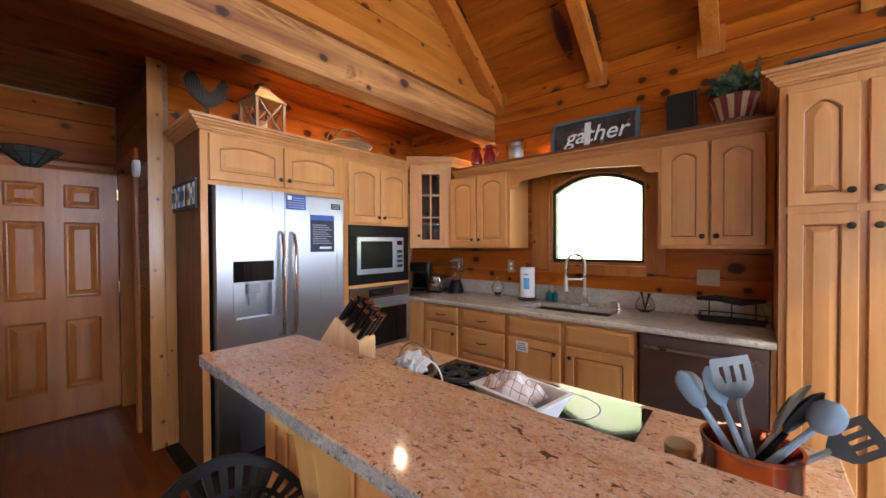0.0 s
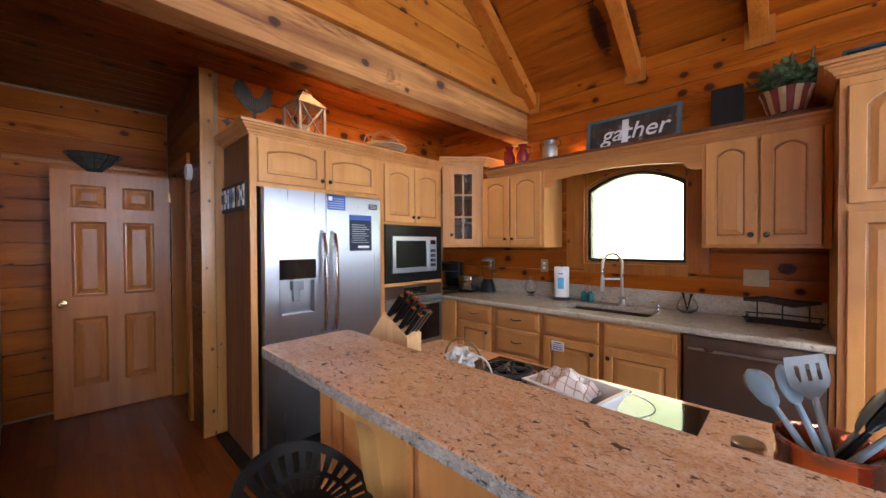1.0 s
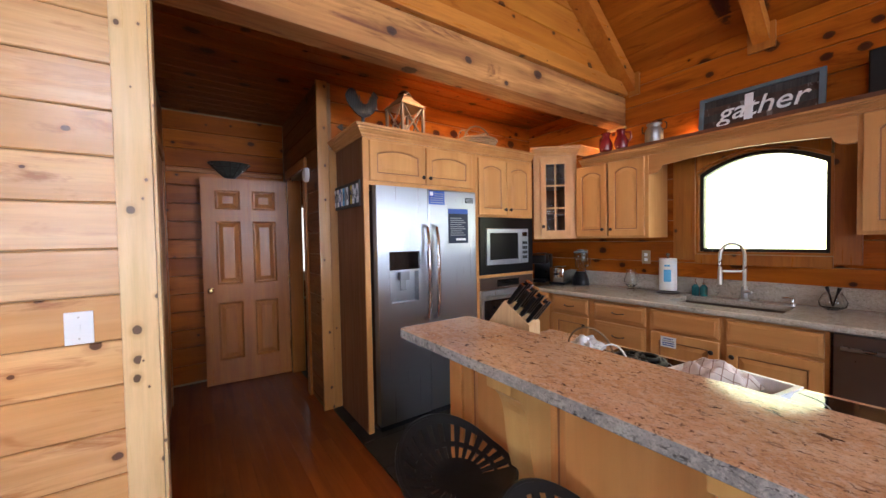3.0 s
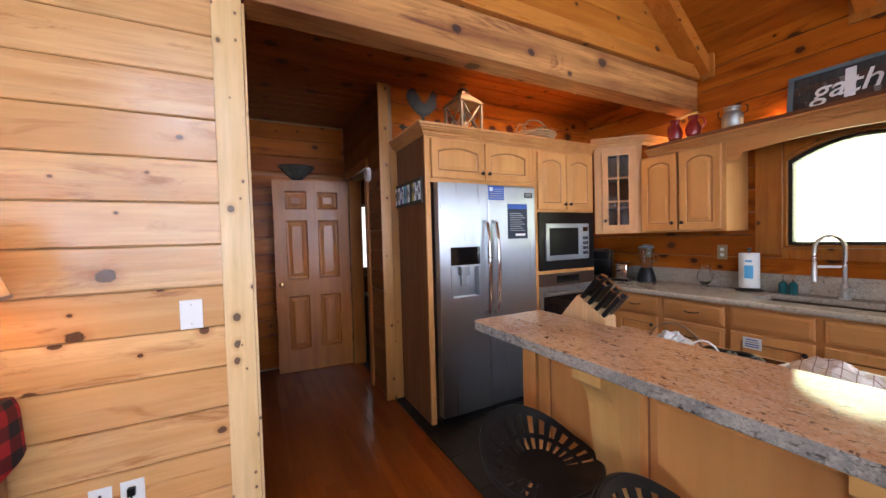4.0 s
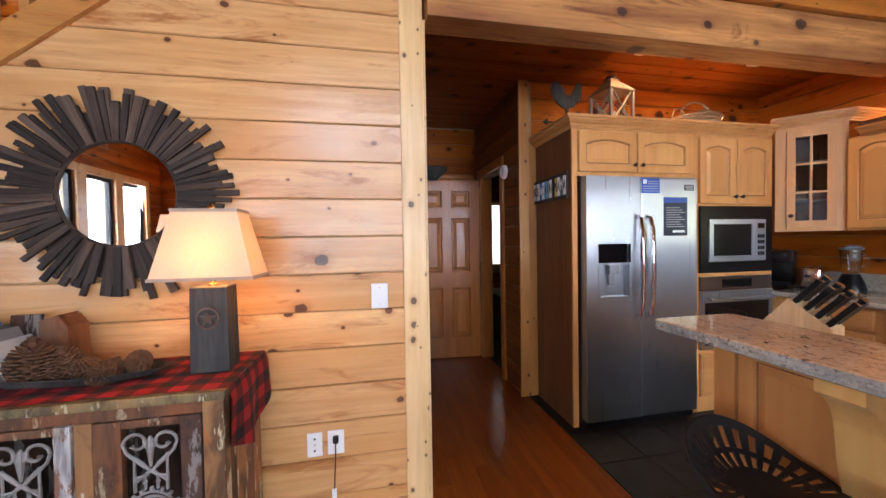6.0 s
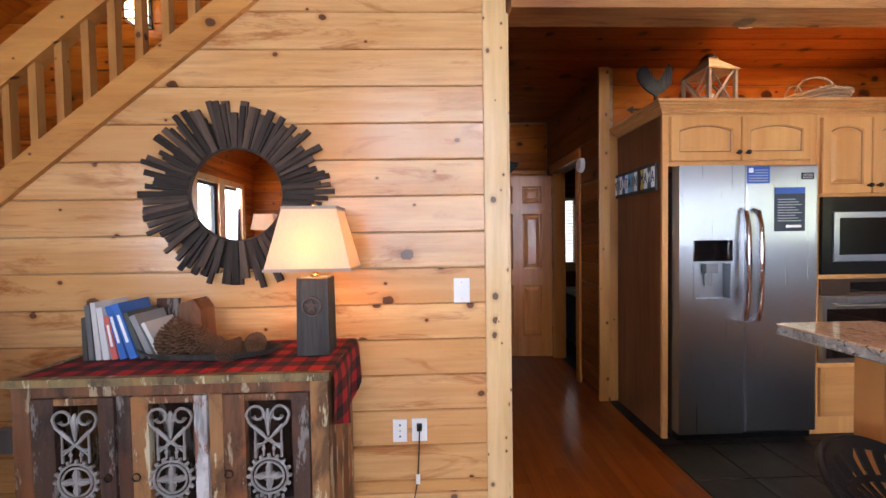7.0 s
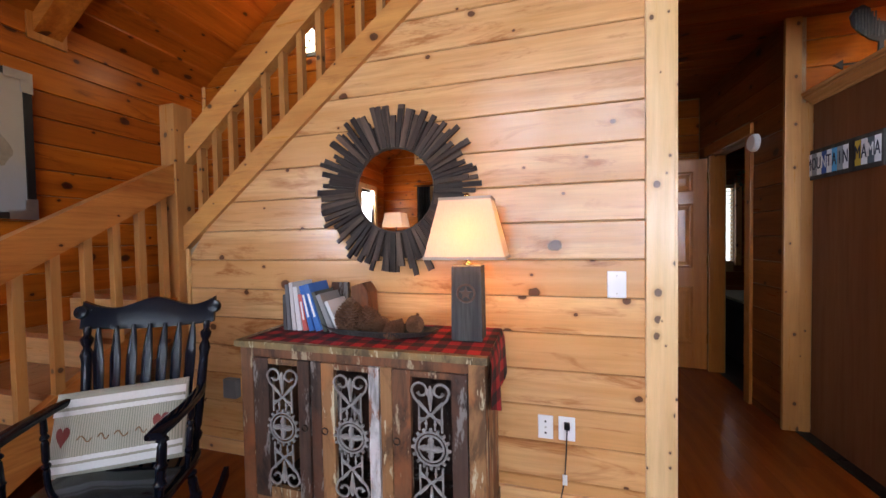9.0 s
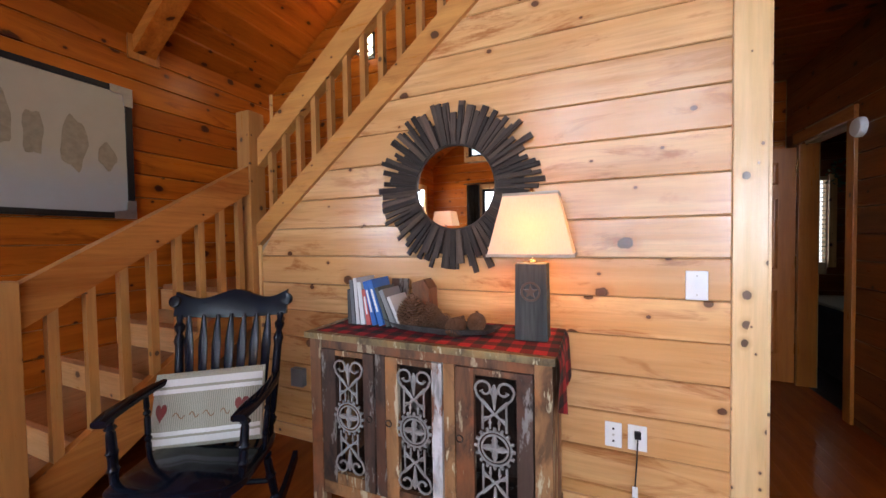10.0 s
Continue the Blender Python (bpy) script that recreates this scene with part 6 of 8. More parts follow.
bl = thing("blender", pose(-1.92, 2.985, CT), "blender with a black base and clear jug", "blender")
part("base", lathe(B(), ((0.085, 0), (0.085, 0.02), (0.07, 0.08), (0.055, 0.12), (0.05, 0.135), (0.0, 0.135)), 24), black_plastic, bl, smooth=True)
part("jug", lathe(B(), ((0.045, 0.136), (0.05, 0.16), (0.065, 0.32), (0.062, 0.32), (0.047, 0.165)), 20), clear_glass, bl, "clear jug", smooth=True)
part("lid", lathe(B(), ((0.066, 0.3205), (0.066, 0.335), (0.03, 0.34), (0.03, 0.355), (0.0, 0.356)), 20), grey_plastic, bl, smooth=True)
part("handle", tube(B(), [(0.055, 0, 0.19), (0.095, 0, 0.20), (0.10, 0, 0.27), (0.062, 0, 0.29)], 0.008, 8), clear_glass, bl, smooth=True)

ts = thing("toaster", pose(-2.13, 2.93, CT, 0, 0, 20), "two-slice chrome toaster with a black base", "toaster")
part("body", bx(-0.075, 0.075, -0.12, 0.12, 0.02, 0.175, 0.022), chrome, ts, smooth=True)
part("base", bx(-0.078, 0.078, -0.123, 0.123, 0.0, 0.022, 0.006), black_plastic, ts)
for a in (-0.045, 0.015):
    part("slot", bx(a, a + 0.03, -0.09, 0.09, 0.1745, 0.1765), black_plastic, ts)
part("lever", bx(-0.02, 0.02, -0.145, -0.12, 0.10, 0.115, 0.003), black_plastic, ts)
cm = thing("coffee_maker", pose(-2.37, 2.93, CT, 0, 0, 25), "black pod coffee maker", "coffee maker")
part("tank", bx(-0.09, 0.09, 0.0, 0.13, 0.0, 0.30, 0.02), black_plastic, cm, smooth=True)
part("head", bx(-0.085, 0.085, -0.14, 0.01, 0.20, 0.315, 0.03), black_plastic, cm, smooth=True)
part("drip_tray", bx(-0.075, 0.075, -0.14, 0.0, 0.0, 0.03, 0.008), black_plastic, cm)
part("handle", tube(B(), [(-0.07, -0.11, 0.29), (-0.06, -0.155, 0.30), (0.06, -0.155, 0.30), (0.07, -0.11, 0.29)], 0.008, 8), chrome, cm, "chrome lift handle", smooth=True)

rk = thing("wire_rack", pose(0.32, 2.98, CT), "black wire dish rack with a dark branch-like tray", "rack")
for k in range(7):
    y = -0.09 + 0.03 * k
    part("wire", tube(B(), [(-0.17, y, 0.035), (-0.16, y, 0.008), (0.16, y, 0.008), (0.17, y, 0.035)], 0.0035, 6), black_metal, rk)
for y in (-0.1, 0.1):
    part("rail", tube(B(), [(-0.18, y, 0.04), (0, y, 0.045), (0.18, y, 0.04)], 0.005, 6), black_metal, rk)
for x in (-0.12, 0.0, 0.12):
    part("post", tube(B(), [(x, 0.1, 0.0), (x, 0.1, 0.13)], 0.004, 6), black_metal, rk)
part("tray", tube(B(), [(-0.19, 0.09, 0.125), (-0.08, 0.1, 0.135), (0.05, 0.09, 0.12), (0.17, 0.1, 0.135)], [0.012, 0.022, 0.026, 0.010], 10), bronze, rk)


def plate(m, w, h, mat, label, holes, group):
    t = thing("wall_plate", m, label, "outlet", group)
    part("plate", bx(-w / 2, w / 2, -0.006, 0, -h / 2, h / 2, 0.003), mat, t)
    for x, z, a, b, mm in holes:
        part("insert", bx(x - a / 2, x + a / 2, -0.0085, -0.0062, z - b / 2, z + b / 2, 0.001), mm, t)
    return t


SLOT = black_plastic
for x in (-1.352, -1.98):
    plate(pose(x, WN - 0.001, 1.20), 0.075, 0.12, ivory_plastic, "ivory outlet plate above the counter", ((0, 0.022, 0.028, 0.028, white_plastic), (0, -0.022, 0.028, 0.028, white_plastic)), "kitchen outlets")
plate(pose(0.19, WN - 0.001, 1.175), 0.13, 0.11, ivory_plastic, "double ivory switch plate above the counter", ((-0.03, 0, 0.012, 0.024, cream), (0.03, 0, 0.012, 0.024, cream)), "kitchen outlets")

# ---- things on top of the cabinets ----
TOPF, TOPN = 2.2035, 2.1725
poly = [(-0.012, 0.0), (-0.010, 0.10), (-0.05, 0.12), (-0.095, 0.16), (-0.13, 0.21), (-0.14, 0.26), (-0.12, 0.30), (-0.085, 0.315), (-0.055, 0.295), (-0.04, 0.25), (-0.02, 0.215), (0.02, 0.205), (0.05, 0.23), (0.065, 0.27), (0.08, 0.295), (0.095, 0.325), (0.115, 0.305), (0.135, 0.285), (0.12, 0.265), (0.115, 0.21), (0.095, 0.155), (0.055, 0.12), (0.010, 0.10), (0.012, 0.0)]
orn = thing("tin_ornament", pose(-2.40, 0.885, TOPF), "corrugated grey tin ornament on a rod stand", "ornament")
LIFT = Matrix.Translation((0, 0, 0.055)) @ Matrix.Scale(0.98, 4)
part("sheet", prism(B(), poly, lambda u, v, d: Vector((d, u, v)), -0.006, 0.006), black_metal, orn, m=LIFT)
for i in range(17):
    u = -0.115 + i * 0.0145
    zs = [v for a, v in poly if abs(a - u) < 0.03]
    if len(zs) > 1 and max(zs) - min(zs) > 0.05:
        part("ridge", tube(B(), [(0.007, u, max(0.13, min(zs) + 0.02)), (0.007, u, max(zs) - 0.025)], 0.004, 6), rust_tin, orn, m=LIFT)
part("rod", tube(B(), [(0, -0.17, 0.050), (0, 0.15, 0.050)], 0.006, 6), black_metal, orn)
part("arrow_tip", prism(B(), [(-0.21, 0.050), (-0.165, 0.078), (-0.165, 0.022)], lambda u, v, d: Vector((d, u, v)), -0.004, 0.004), black_metal, orn)
part("base", box(bx(-0.04, 0.04, -0.05, 0.05, 0, 0.012, 0.002), -0.006, 0.006, -0.012, 0.012, 0.0125, 0.06), black_metal, orn)

ln = thing("lantern", pose(-2.33, 1.22, TOPF, 0, 0, 8) @ Matrix.Scale(1.22, 4), "weathered wooden lantern with crossed bars and a tin roof", "lantern")
w, h = 0.085, 0.21
for sx in (-1, 1):
    for sy in (-1, 1):
        part("post", bx(sx * w - 0.008, sx * w + 0.008, sy * w - 0.008, sy * w + 0.008, 0, h), white_wash, ln)
part("base", bx(-w + 0.0085, w - 0.0085, -w - 0.004, w + 0.004, 0.002, 0.016), white_wash, ln)
for sx, sy in ((1, 0), (-1, 0), (0, 1), (0, -1)):
    for d in (1, -1):
        a = Vector((sx * w, -d * w * 0.85, 0.02)) if sx else Vector((-d * w * 0.85, sy * w, 0.02))
        b = Vector((sx * w, d * w * 0.85, h - 0.005)) if sx else Vector((d * w * 0.85, sy * w, h - 0.005))
        part("cross_bar", tube(B(), [a, b], 0.006, 6), white_wash, ln)
bm = B()
sq = lambda r, z: [Vector((-r, -r, z)), Vector((r, -r, z)), Vector((r, r, z)), Vector((-r, r, z))]
loft(bm, [sq(w + 0.014, h), sq(w + 0.014, h + 0.008), sq(0.06, h + 0.05), sq(0.035, h + 0.075), sq(0.032, h + 0.09)], True, True, True)
part("roof", bm, lantern_tin, ln, "tan flared roof")
part("cap", lathe(B(), ((0.042, h + 0.0905), (0.042, h + 0.098), (0.028, h + 0.115), (0.01, h + 0.125), (0.0, h + 0.126)), 16), bronze, ln, "dark cap", smooth=True)
part("candle", lathe(B(), ((0.028, 0.0165), (0.028, 0.10), (0.02, 0.103), (0.0, 0.10)), 18), cream, ln, "cream candle", smooth=True)

wk = thing("wicker_basket", pose(-2.31, 1.98, TOPF) @ Matrix.Scale(1.25, 4), "tan wicker basket with twig handles", "basket")
for k in range(5):
    part("coil", tube(B(), [((0.09 + 0.008 * k) * math.cos(a), (0.11 + 0.01 * k) * math.sin(a), 0.012 + 0.017 * k) for a in [2 * math.pi * j / 26 for j in range(27)]], 0.010, 6), wicker, wk, smooth=True)
part("handle", tube(B(), [(0, 0.13 * math.cos(a), 0.07 + 0.12 * math.sin(a)) for a in [math.pi * j / 14 for j in range(15)]], 0.006, 6), wicker, wk)
part("handle", tube(B(), [(0.03, -0.16 + 0.05 * math.cos(a), 0.06 + 0.07 * math.sin(a)) for a in [math.pi * j / 10 for j in range(11)]], 0.004, 6), wicker, wk)
part("shelf", bx(-0.05, 0.05, -0.08, 0.08, 0.10, 0.112), wicker, wk, "tilted woven shelf", pose(0, 0, 0.01, 18, 0, 12))
bo = thing("brass_bowl", pose(-2.36, 2.36, TOPF), "small brass bowl lamp with a hoop", "bowl")
part("bowl", lathe(B(), ((0.03, 0), (0.06, 0.012), (0.085, 0.05), (0.088, 0.055), (0.08, 0.05), (0.05, 0.016), (0.0, 0.012)), 22), brass, bo, smooth=True)
part("hoop", tube(B(), [(0, 0.07 * math.cos(a), 0.05 + 0.08 * math.sin(a)) for a in [math.pi * j / 12 for j in range(13)]], 0.003, 6), brass, bo)

def jug(m):
    t = thing("red_jug", m, "dark red glazed ceramic jug", "jug", "red jugs on the cabinet")
    part("body", lathe(B(), ((0.035, 0), (0.052, 0.012), (0.06, 0.06), (0.045, 0.105), (0.03, 0.13), (0.032, 0.15), (0.042, 0.172), (0.039, 0.172), (0.028, 0.148), (0.0, 0.14)), 20), red_ceramic, t, smooth=True)
    part("handle", tube(B(), [(0.03, 0, 0.15), (0.075, 0, 0.14), (0.08, 0, 0.09), (0.055, 0, 0.06)], 0.008, 8), red_ceramic, t, smooth=True)
    return t


j1 = jug(pose(-1.61, 2.93, TOPN, 0, 0, 160))
copy_thing(j1, pose(-1.47, 2.94, TOPN, 0, 0, 20))
cn = thing("milk_can", pose(-1.20, 2.96, TOPN), "small galvanized milk can with side handles", "milk can")
part("can", lathe(B(), ((0.065, 0), (0.068, 0.004), (0.068, 0.09), (0.06, 0.11), (0.048, 0.12), (0.048, 0.14), (0.056, 0.145), (0.056, 0.155), (0.02, 0.162), (0.0, 0.162)), 26), tin, cn, smooth=True)
for s in (-1, 1):
    part("handle", tube(B(), [(s * 0.066, 0, 0.09), (s * 0.095, 0, 0.10), (s * 0.098, 0, 0.14), (s * 0.085, 0, 0.15)], 0.005, 8), bronze, cn)


def letters(text, size, depth, mat, name, parent, m, squeeze=1.0, shear=0.0):
    cu = bpy.data.curves.new(name, "FONT")
    cu.body, cu.size, cu.extrude, cu.align_x, cu.align_y, cu.shear = text, size, depth, "CENTER", "CENTER", shear
    tmp = new("tmp_text", cu)
    dg = bpy.context.evaluated_depsgraph_get()
    me = bpy.data.meshes.new_from_object(tmp.evaluated_get(dg))
    bpy.data.objects.remove(tmp)
    me.materials.clear()
    me.materials.append(mat)
    return part(name, me, None, parent, m=m @ pose(0, 0, 0, 90, 0, 0) @ Matrix.Diagonal((squeeze, 1, 1, 1)))


sg = thing("wooden_sign", pose(-0.565, 3.055, TOPN, -8, 0, 0), "blue-framed wooden sign lettered gather in white script", "sign")
bm = B()
ring(bm, [(-0.345, 0), (0.345, 0), (0.345, 0.275), (-0.345, 0.275)], [(-0.315, 0.025), (0.315, 0.025), (0.315, 0.25), (-0.315, 0.25)], -0.015, 0.012)
part("border", bm, slate_blue, sg, "slate blue painted border")
for k in range(4):
    part("board", bx(-0.3148, 0.3148, -0.004, 0.008, 0.026 + k * 0.056, 0.0812 + k * 0.056), grey_wood if k % 2 else boat_dark, sg)
letters("gather", 0.185, 0.004, paper, "lettering", sg, Matrix.Translation((0.02, -0.010, 0.125)), 1.02, 0.25)
part("tall_jar_motif", bx(-0.065, -0.015, -0.0075, -0.0042, 0.045, 0.235, 0.002), paper, sg, "white jar-shaped motif")

solid("woven_box", box(bx(-0.085, 0.085, -0.05, 0.05, 0.0, 0.27, 0.006), -0.078, 0.078, -0.056, -0.0505, 0.02, 0.25, 0.003), black_metal, pose(0.045, 3.05, TOPN), "black textured box standing on the cabinet", "box")

pl = thing("planter", pose(0.335, 2.955, TOPN), "dark red and tan striped bucket with greenery and cattails", "planter")
NS = 20
for k in range(NS):
    bm = B()
    a0, a1 = 2 * math.pi * k / NS, 2 * math.pi * (k + 1) / NS
    loops = []
    for a in (a0 + 0.008, (a0 + a1) / 2, a1 - 0.008):
        loops.append([Vector((r * math.cos(a), r * math.sin(a), z)) for r, z in ((0.082, 0), (0.100, 0.05), (0.112, 0.10), (0.128, 0.135), (0.120, 0.135), (0.104, 0.10), (0.078, 0.006))])
    loft(bm, loops, True, True, True)
    part("stave", bm, red_paint if k % 2 else cream, pl)
part("soil", lathe(B(), ((0.0, 0.10), (0.10, 0.10), (0.10, 0.105), (0.0, 0.105)), 20), bronze, pl)
bm = B()
stems = B()
pale = B()
for s in range(64):
    a, lean = random.uniform(0, 6.283), random.uniform(0.15, 1.0)
    top = Vector((0.185 * lean * math.cos(a), 0.12 * lean * math.sin(a), 0.14 + random.uniform(0.03, 0.17) * (1.15 - 0.55 * lean)))
    root = Vector((0.04 * math.cos(a), 0.04 * math.sin(a), 0.10))
    tube(stems, [root, root.lerp(top, 0.55) + Vector((0, 0, 0.03)), top], 0.002, 5)
    for j in range(13):
        t = 0.4 + 0.6 * j / 12
        p = root.lerp(top, t) + Vector((0, 0, 0.03 * math.sin(math.pi * t)))
        d = Vector((random.uniform(-1, 1), random.uniform(-1, 1), random.uniform(-0.5, 0.7))).normalized()
        sd_ = d.cross(Vector((random.uniform(-1, 1), random.uniform(-1, 1), random.uniform(-1, 1)))).normalized()
        r = random.uniform(0.010, 0.019)
        c0 = p + d * r * 1.3
        nrm = d.cross(sd_)
        long_ = 1.25 if s % 5 == 0 else 1.9
        q = [c0 + r * (d * math.cos(b) * long_ + sd_ * math.sin(b) * (1.0 if s % 5 == 0 else 0.7)) + nrm * 0.004 * math.cos(2 * b) for b in [2 * math.pi * i / 6 for i in range(6)]]
        tgt = pale if s % 5 == 0 else bm
        tgt.faces.new([tgt.verts.new(v) for v in q])
part("leaves", bm, leaf_dark, pl, "dark green pointed leaves")
part("leaves", pale, eucalyptus, pl, "round grey-green eucalyptus leaves")
part("stems", stems, leaf_dark, pl)
for x, y, h in ((-0.085, 0.0, 0.285), (-0.02, 0.03, 0.335), (0.02, -0.02, 0.345), (0.10, 0.02, 0.36)):
    part("cattail", tube(B(), [(x * 0.4, y, 0.11), (x * 0.9, y, h - 0.09), (x, y, h - 0.08), (x * 1.12, y, h), (x * 1.13, y, h + 0.015)], [0.003, 0.003, 0.009, 0.009, 0.003], 8), cone_brown, pl, "brown cattail")

tr = thing("blue_tray", pose(0.55, 2.86, 2.2605, 0, 0, 0), "weathered navy wooden tray standing on the pantry", "tray")
part("back", bx(0.0, 1.0, 0.012, 0.022, 0.0, 0.16), blue_paint, tr)
for b in ((0.0, 1.0, -0.03, 0.0115, 0.0, 0.014), (0.0, 1.0, -0.03, 0.0115, 0.146, 0.16), (0.0, 0.014, -0.03, 0.0115, 0.0145, 0.1455)):
    part("rim", bx(*b), blue_paint, tr)
solid("dust_board", bx(0.53, 1.81, YP + 0.01, WN - 0.01, 2.181, 2.26), maple_shaded, Matrix(), "brown board closing the pantry top", "board")

# plate-letter sign on the refrigerator cabinet's side: cut metal plates
ms = thing("plate_sign", Matrix(((1.2, 0, 0, -2.455), (0, 1, 0, 0.763), (0, 0, 1.25, 1.742), (0, 0, 0, 1))), "sign of cut metal plates lettered mountain mama", "sign")
part("board", bx(-0.23, 0.23, -0.014, -0.001, -0.075, 0.075, 0.003), grey_wood, ms, "grey wooden board")
WORD = "MOUNTAIN MAMA"
tints = (white_plastic, grey_print, white_plastic, blue_print, white_plastic, cyan_print, grey_print, white_plastic, None, yellow_print, white_plastic, slate_blue, white_plastic)
for k, ch in enumerate(WORD):
    if ch == " ":
        continue
    x = -0.205 + 0.41 * k / (len(WORD) - 1)
    p = part("letter_plate", bx(x - 0.0155, x + 0.0155, -0.017, -0.0145, -0.055, 0.055, 0.001), tints[k], ms)
    letters(ch, 0.085, 0.001, navy_print if tints[k] not in (blue_print, slate_blue) else white_plastic, "letter", p, Matrix.Translation((x, -0.018, 0.0)), 0.5)

# ceiling lamps
for x, y in CANS:
    cl = thing("can_light", pose(x, y, CEIL), "round recessed ceiling lamp", "ceiling lamp", "recessed kitchen lamps")
    part("trim_ring", lathe(B(), ((0.085, -0.001), (0.085, -0.007), (0.065, -0.009), (0.06, -0.001)), 28, hollow=True), white_plastic, cl, smooth=True)
    part("lens", lathe(B(), ((0.0, -0.0015), (0.058, -0.0015), (0.058, -0.004), (0.0, -0.004)), 24), can_glow, cl)
for x, y, z in PUCKS:
    pk = thing("puck_light", pose(x, y, z), "small lit puck lamp lying on the cabinet top", "puck lamp", "puck lamps on the cabinets")
    part("housing", lathe(B(), ((0.0, 0.0), (0.034, 0.0), (0.034, 0.014), (0.028, 0.018), (0.0, 0.018)), 20), white_plastic, pk, smooth=True)
    part("lens", lathe(B(), ((0.0, 0.0182), (0.026, 0.0182), (0.024, 0.021), (0.0, 0.021)), 20), can_glow, pk)
sm = thing("smoke_detector", pose(-3.05, 0.623, 1.99, 90, 0, 0), "round white smoke detector on the hall wall", "smoke detector")
part("body", lathe(B(), ((0.065, 0), (0.065, 0.02), (0.055, 0.035), (0.02, 0.04), (0.0, 0.04)), 26), white_plastic, sm, smooth=True)
hs = thing("wall_sconce", pose(HX + 0.02, 0.10, 2.11), "dark leaded-glass uplight sconce on the hall's end wall", "wall lamp")
bm = B()
NF = 6
prof = ((0.19, 0.10), (0.15, 0.055), (0.06, -0.03), (0.03, -0.06))
loops = [[Vector((r * math.sin(math.pi * k / NF) * 0.75, -r * math.cos(math.pi * k / NF), z)) for k in range(NF + 1)] for r, z in prof]
loft(bm, loops, False)
part("shade", bm, plain("mottled dark art glass", (0.10, 0.10, 0.085), 0.25, tone=0.7, scale=30), hs, "mottled dark glass panels")
for k in range(NF + 1):
    part("lead", tube(B(), [l[k] for l in loops], 0.004, 5), bronze, hs)
for l in loops[:3]:
    part("lead", tube(B(), l, 0.004, 5), bronze, hs)

# ---- stair ----
RISE = 0.194
st = thing("staircase", Matrix(), "pine staircase with brown treads turning at a landing", "staircase", kind="structure")
part("landing", bx(XB + 0.002, -1.60, WS + 0.002, -3.10, 0.93, 0.97, 0.004), tread_wood, st, "brown landing boards")
part("landing_side", bx(-1.62, -1.602, WS + 0.01, -3.23, 0.02, 0.928), pine_trim_y, st)
for k in range(4):
    z = RISE * (4 - k)
    x0 = -1.60 + 0.30 * k
    part("tread", bx(x0 - 0.002, x0 + 0.325, WS + 0.003, -3.19, z - 0.035, z, 0.006), tread_wood, st, "brown stair tread")
    part("riser", bx(x0, x0 + 0.018, WS + 0.003, -3.19, z + 0.001, z + RISE - 0.036), pine_trim_y, st)
part("riser", bx(-0.40, -0.382, WS + 0.003, -3.19, 0.0, RISE - 0.036), pine_trim_y, st)
for k in range(9):
    z = 0.97 + RISE * (k + 1)
    y0 = -3.08 + 0.248 * k
    part("tread", bx(XB + 0.002, -1.705, y0 - 0.02, y0 + 0.248, z - 0.035, z, 0.006), tread_wood, st, "brown stair tread")
    part("riser", bx(XB + 0.002, -1.705, y0, y0 + 0.018, z - RISE + 0.001, z - 0.036), pine_trim_x, st)


def low_z(x):
    return 1.035 + 0.625 * (-1.64 - x)


YL = -3.16
part("stringer", prism(B(), [(-1.598, low_z(-1.598)), (-0.40, low_z(-0.40)), (-0.40, max(0.0, low_z(-0.40) - 0.25)), (-1.598, low_z(-1.598) - 0.25)], lambda u, v, d: Vector((u, d, v)), YL - 0.025, YL + 0.025), pine_rail, st, "sloping pine stringer")
part("stringer", prism(B(), [(-3.11, str_z(-3.11)), (-0.98, str_z(-0.98)), (-0.98, str_z(-0.98) + 0.15), (-3.11, str_z(-3.11) + 0.15)], lambda u, v, d: Vector((d, u, v)), XM - 0.10, XM + 0.022), stair_pine_y, st, "sloping pine stringer")
part("newel_post", bx(-1.665, -1.545, -3.232, -3.113, 0, 2.185, 0.004), stair_pine, st)
part("newel_post", bx(-0.47, -0.35, -3.22, -3.10, 0, 1.16, 0.004), stair_pine, st)


def rail_up(y):
    return 2.516 + 0.80 * (y + 2.244)


def rail_low(x):
    return 1.865 + 0.624 * (-1.621 - x) - 0.19


part("handrail", prism(B(), [(-3.111, rail_up(-3.111)), (-0.9, rail_up(-0.9)), (-0.9, rail_up(-0.9) + 0.185), (-3.111, rail_up(-3.111) + 0.185)], lambda u, v, d: Vector((d, u, v)), XM - 0.07, XM - 0.005), stair_pine_y, st, "broad sloping pine handrail")
part("handrail", prism(B(), [(-1.543, rail_low(-1.543)), (-0.472, rail_low(-0.472)), (-0.472, rail_low(-0.472) + 0.185), (-1.543, rail_low(-1.543) + 0.185)], lambda u, v, d: Vector((u, d, v)), YL - 0.035, YL + 0.035), pine_rail, st, "broad sloping pine handrail")
y = -3.01
while y < -1.05:
    a, b = str_z(y) + 0.15, rail_up(y)
    part("baluster", prism(B(), [(y - 0.018, a - 0.010), (y + 0.018, a + 0.018), (y + 0.018, b + 0.018), (y - 0.018, b - 0.012)], lambda u, v, d: Vector((d, u, v)), XM - 0.056, XM - 0.018), stair_pine, st)
    y += 0.1265
x = -1.485
while x < -0.5:
    a, b = low_z(x), rail_low(x)
    part("baluster", prism(B(), [(x - 0.018, a + 0.008), (x + 0.018, a - 0.015), (x + 0.018, b - 0.008), (x - 0.018, b + 0.014)], lambda u, v, d: Vector((u, d, v)), YL - 0.019, YL + 0.019), stair_pine, st)
    x += 0.130
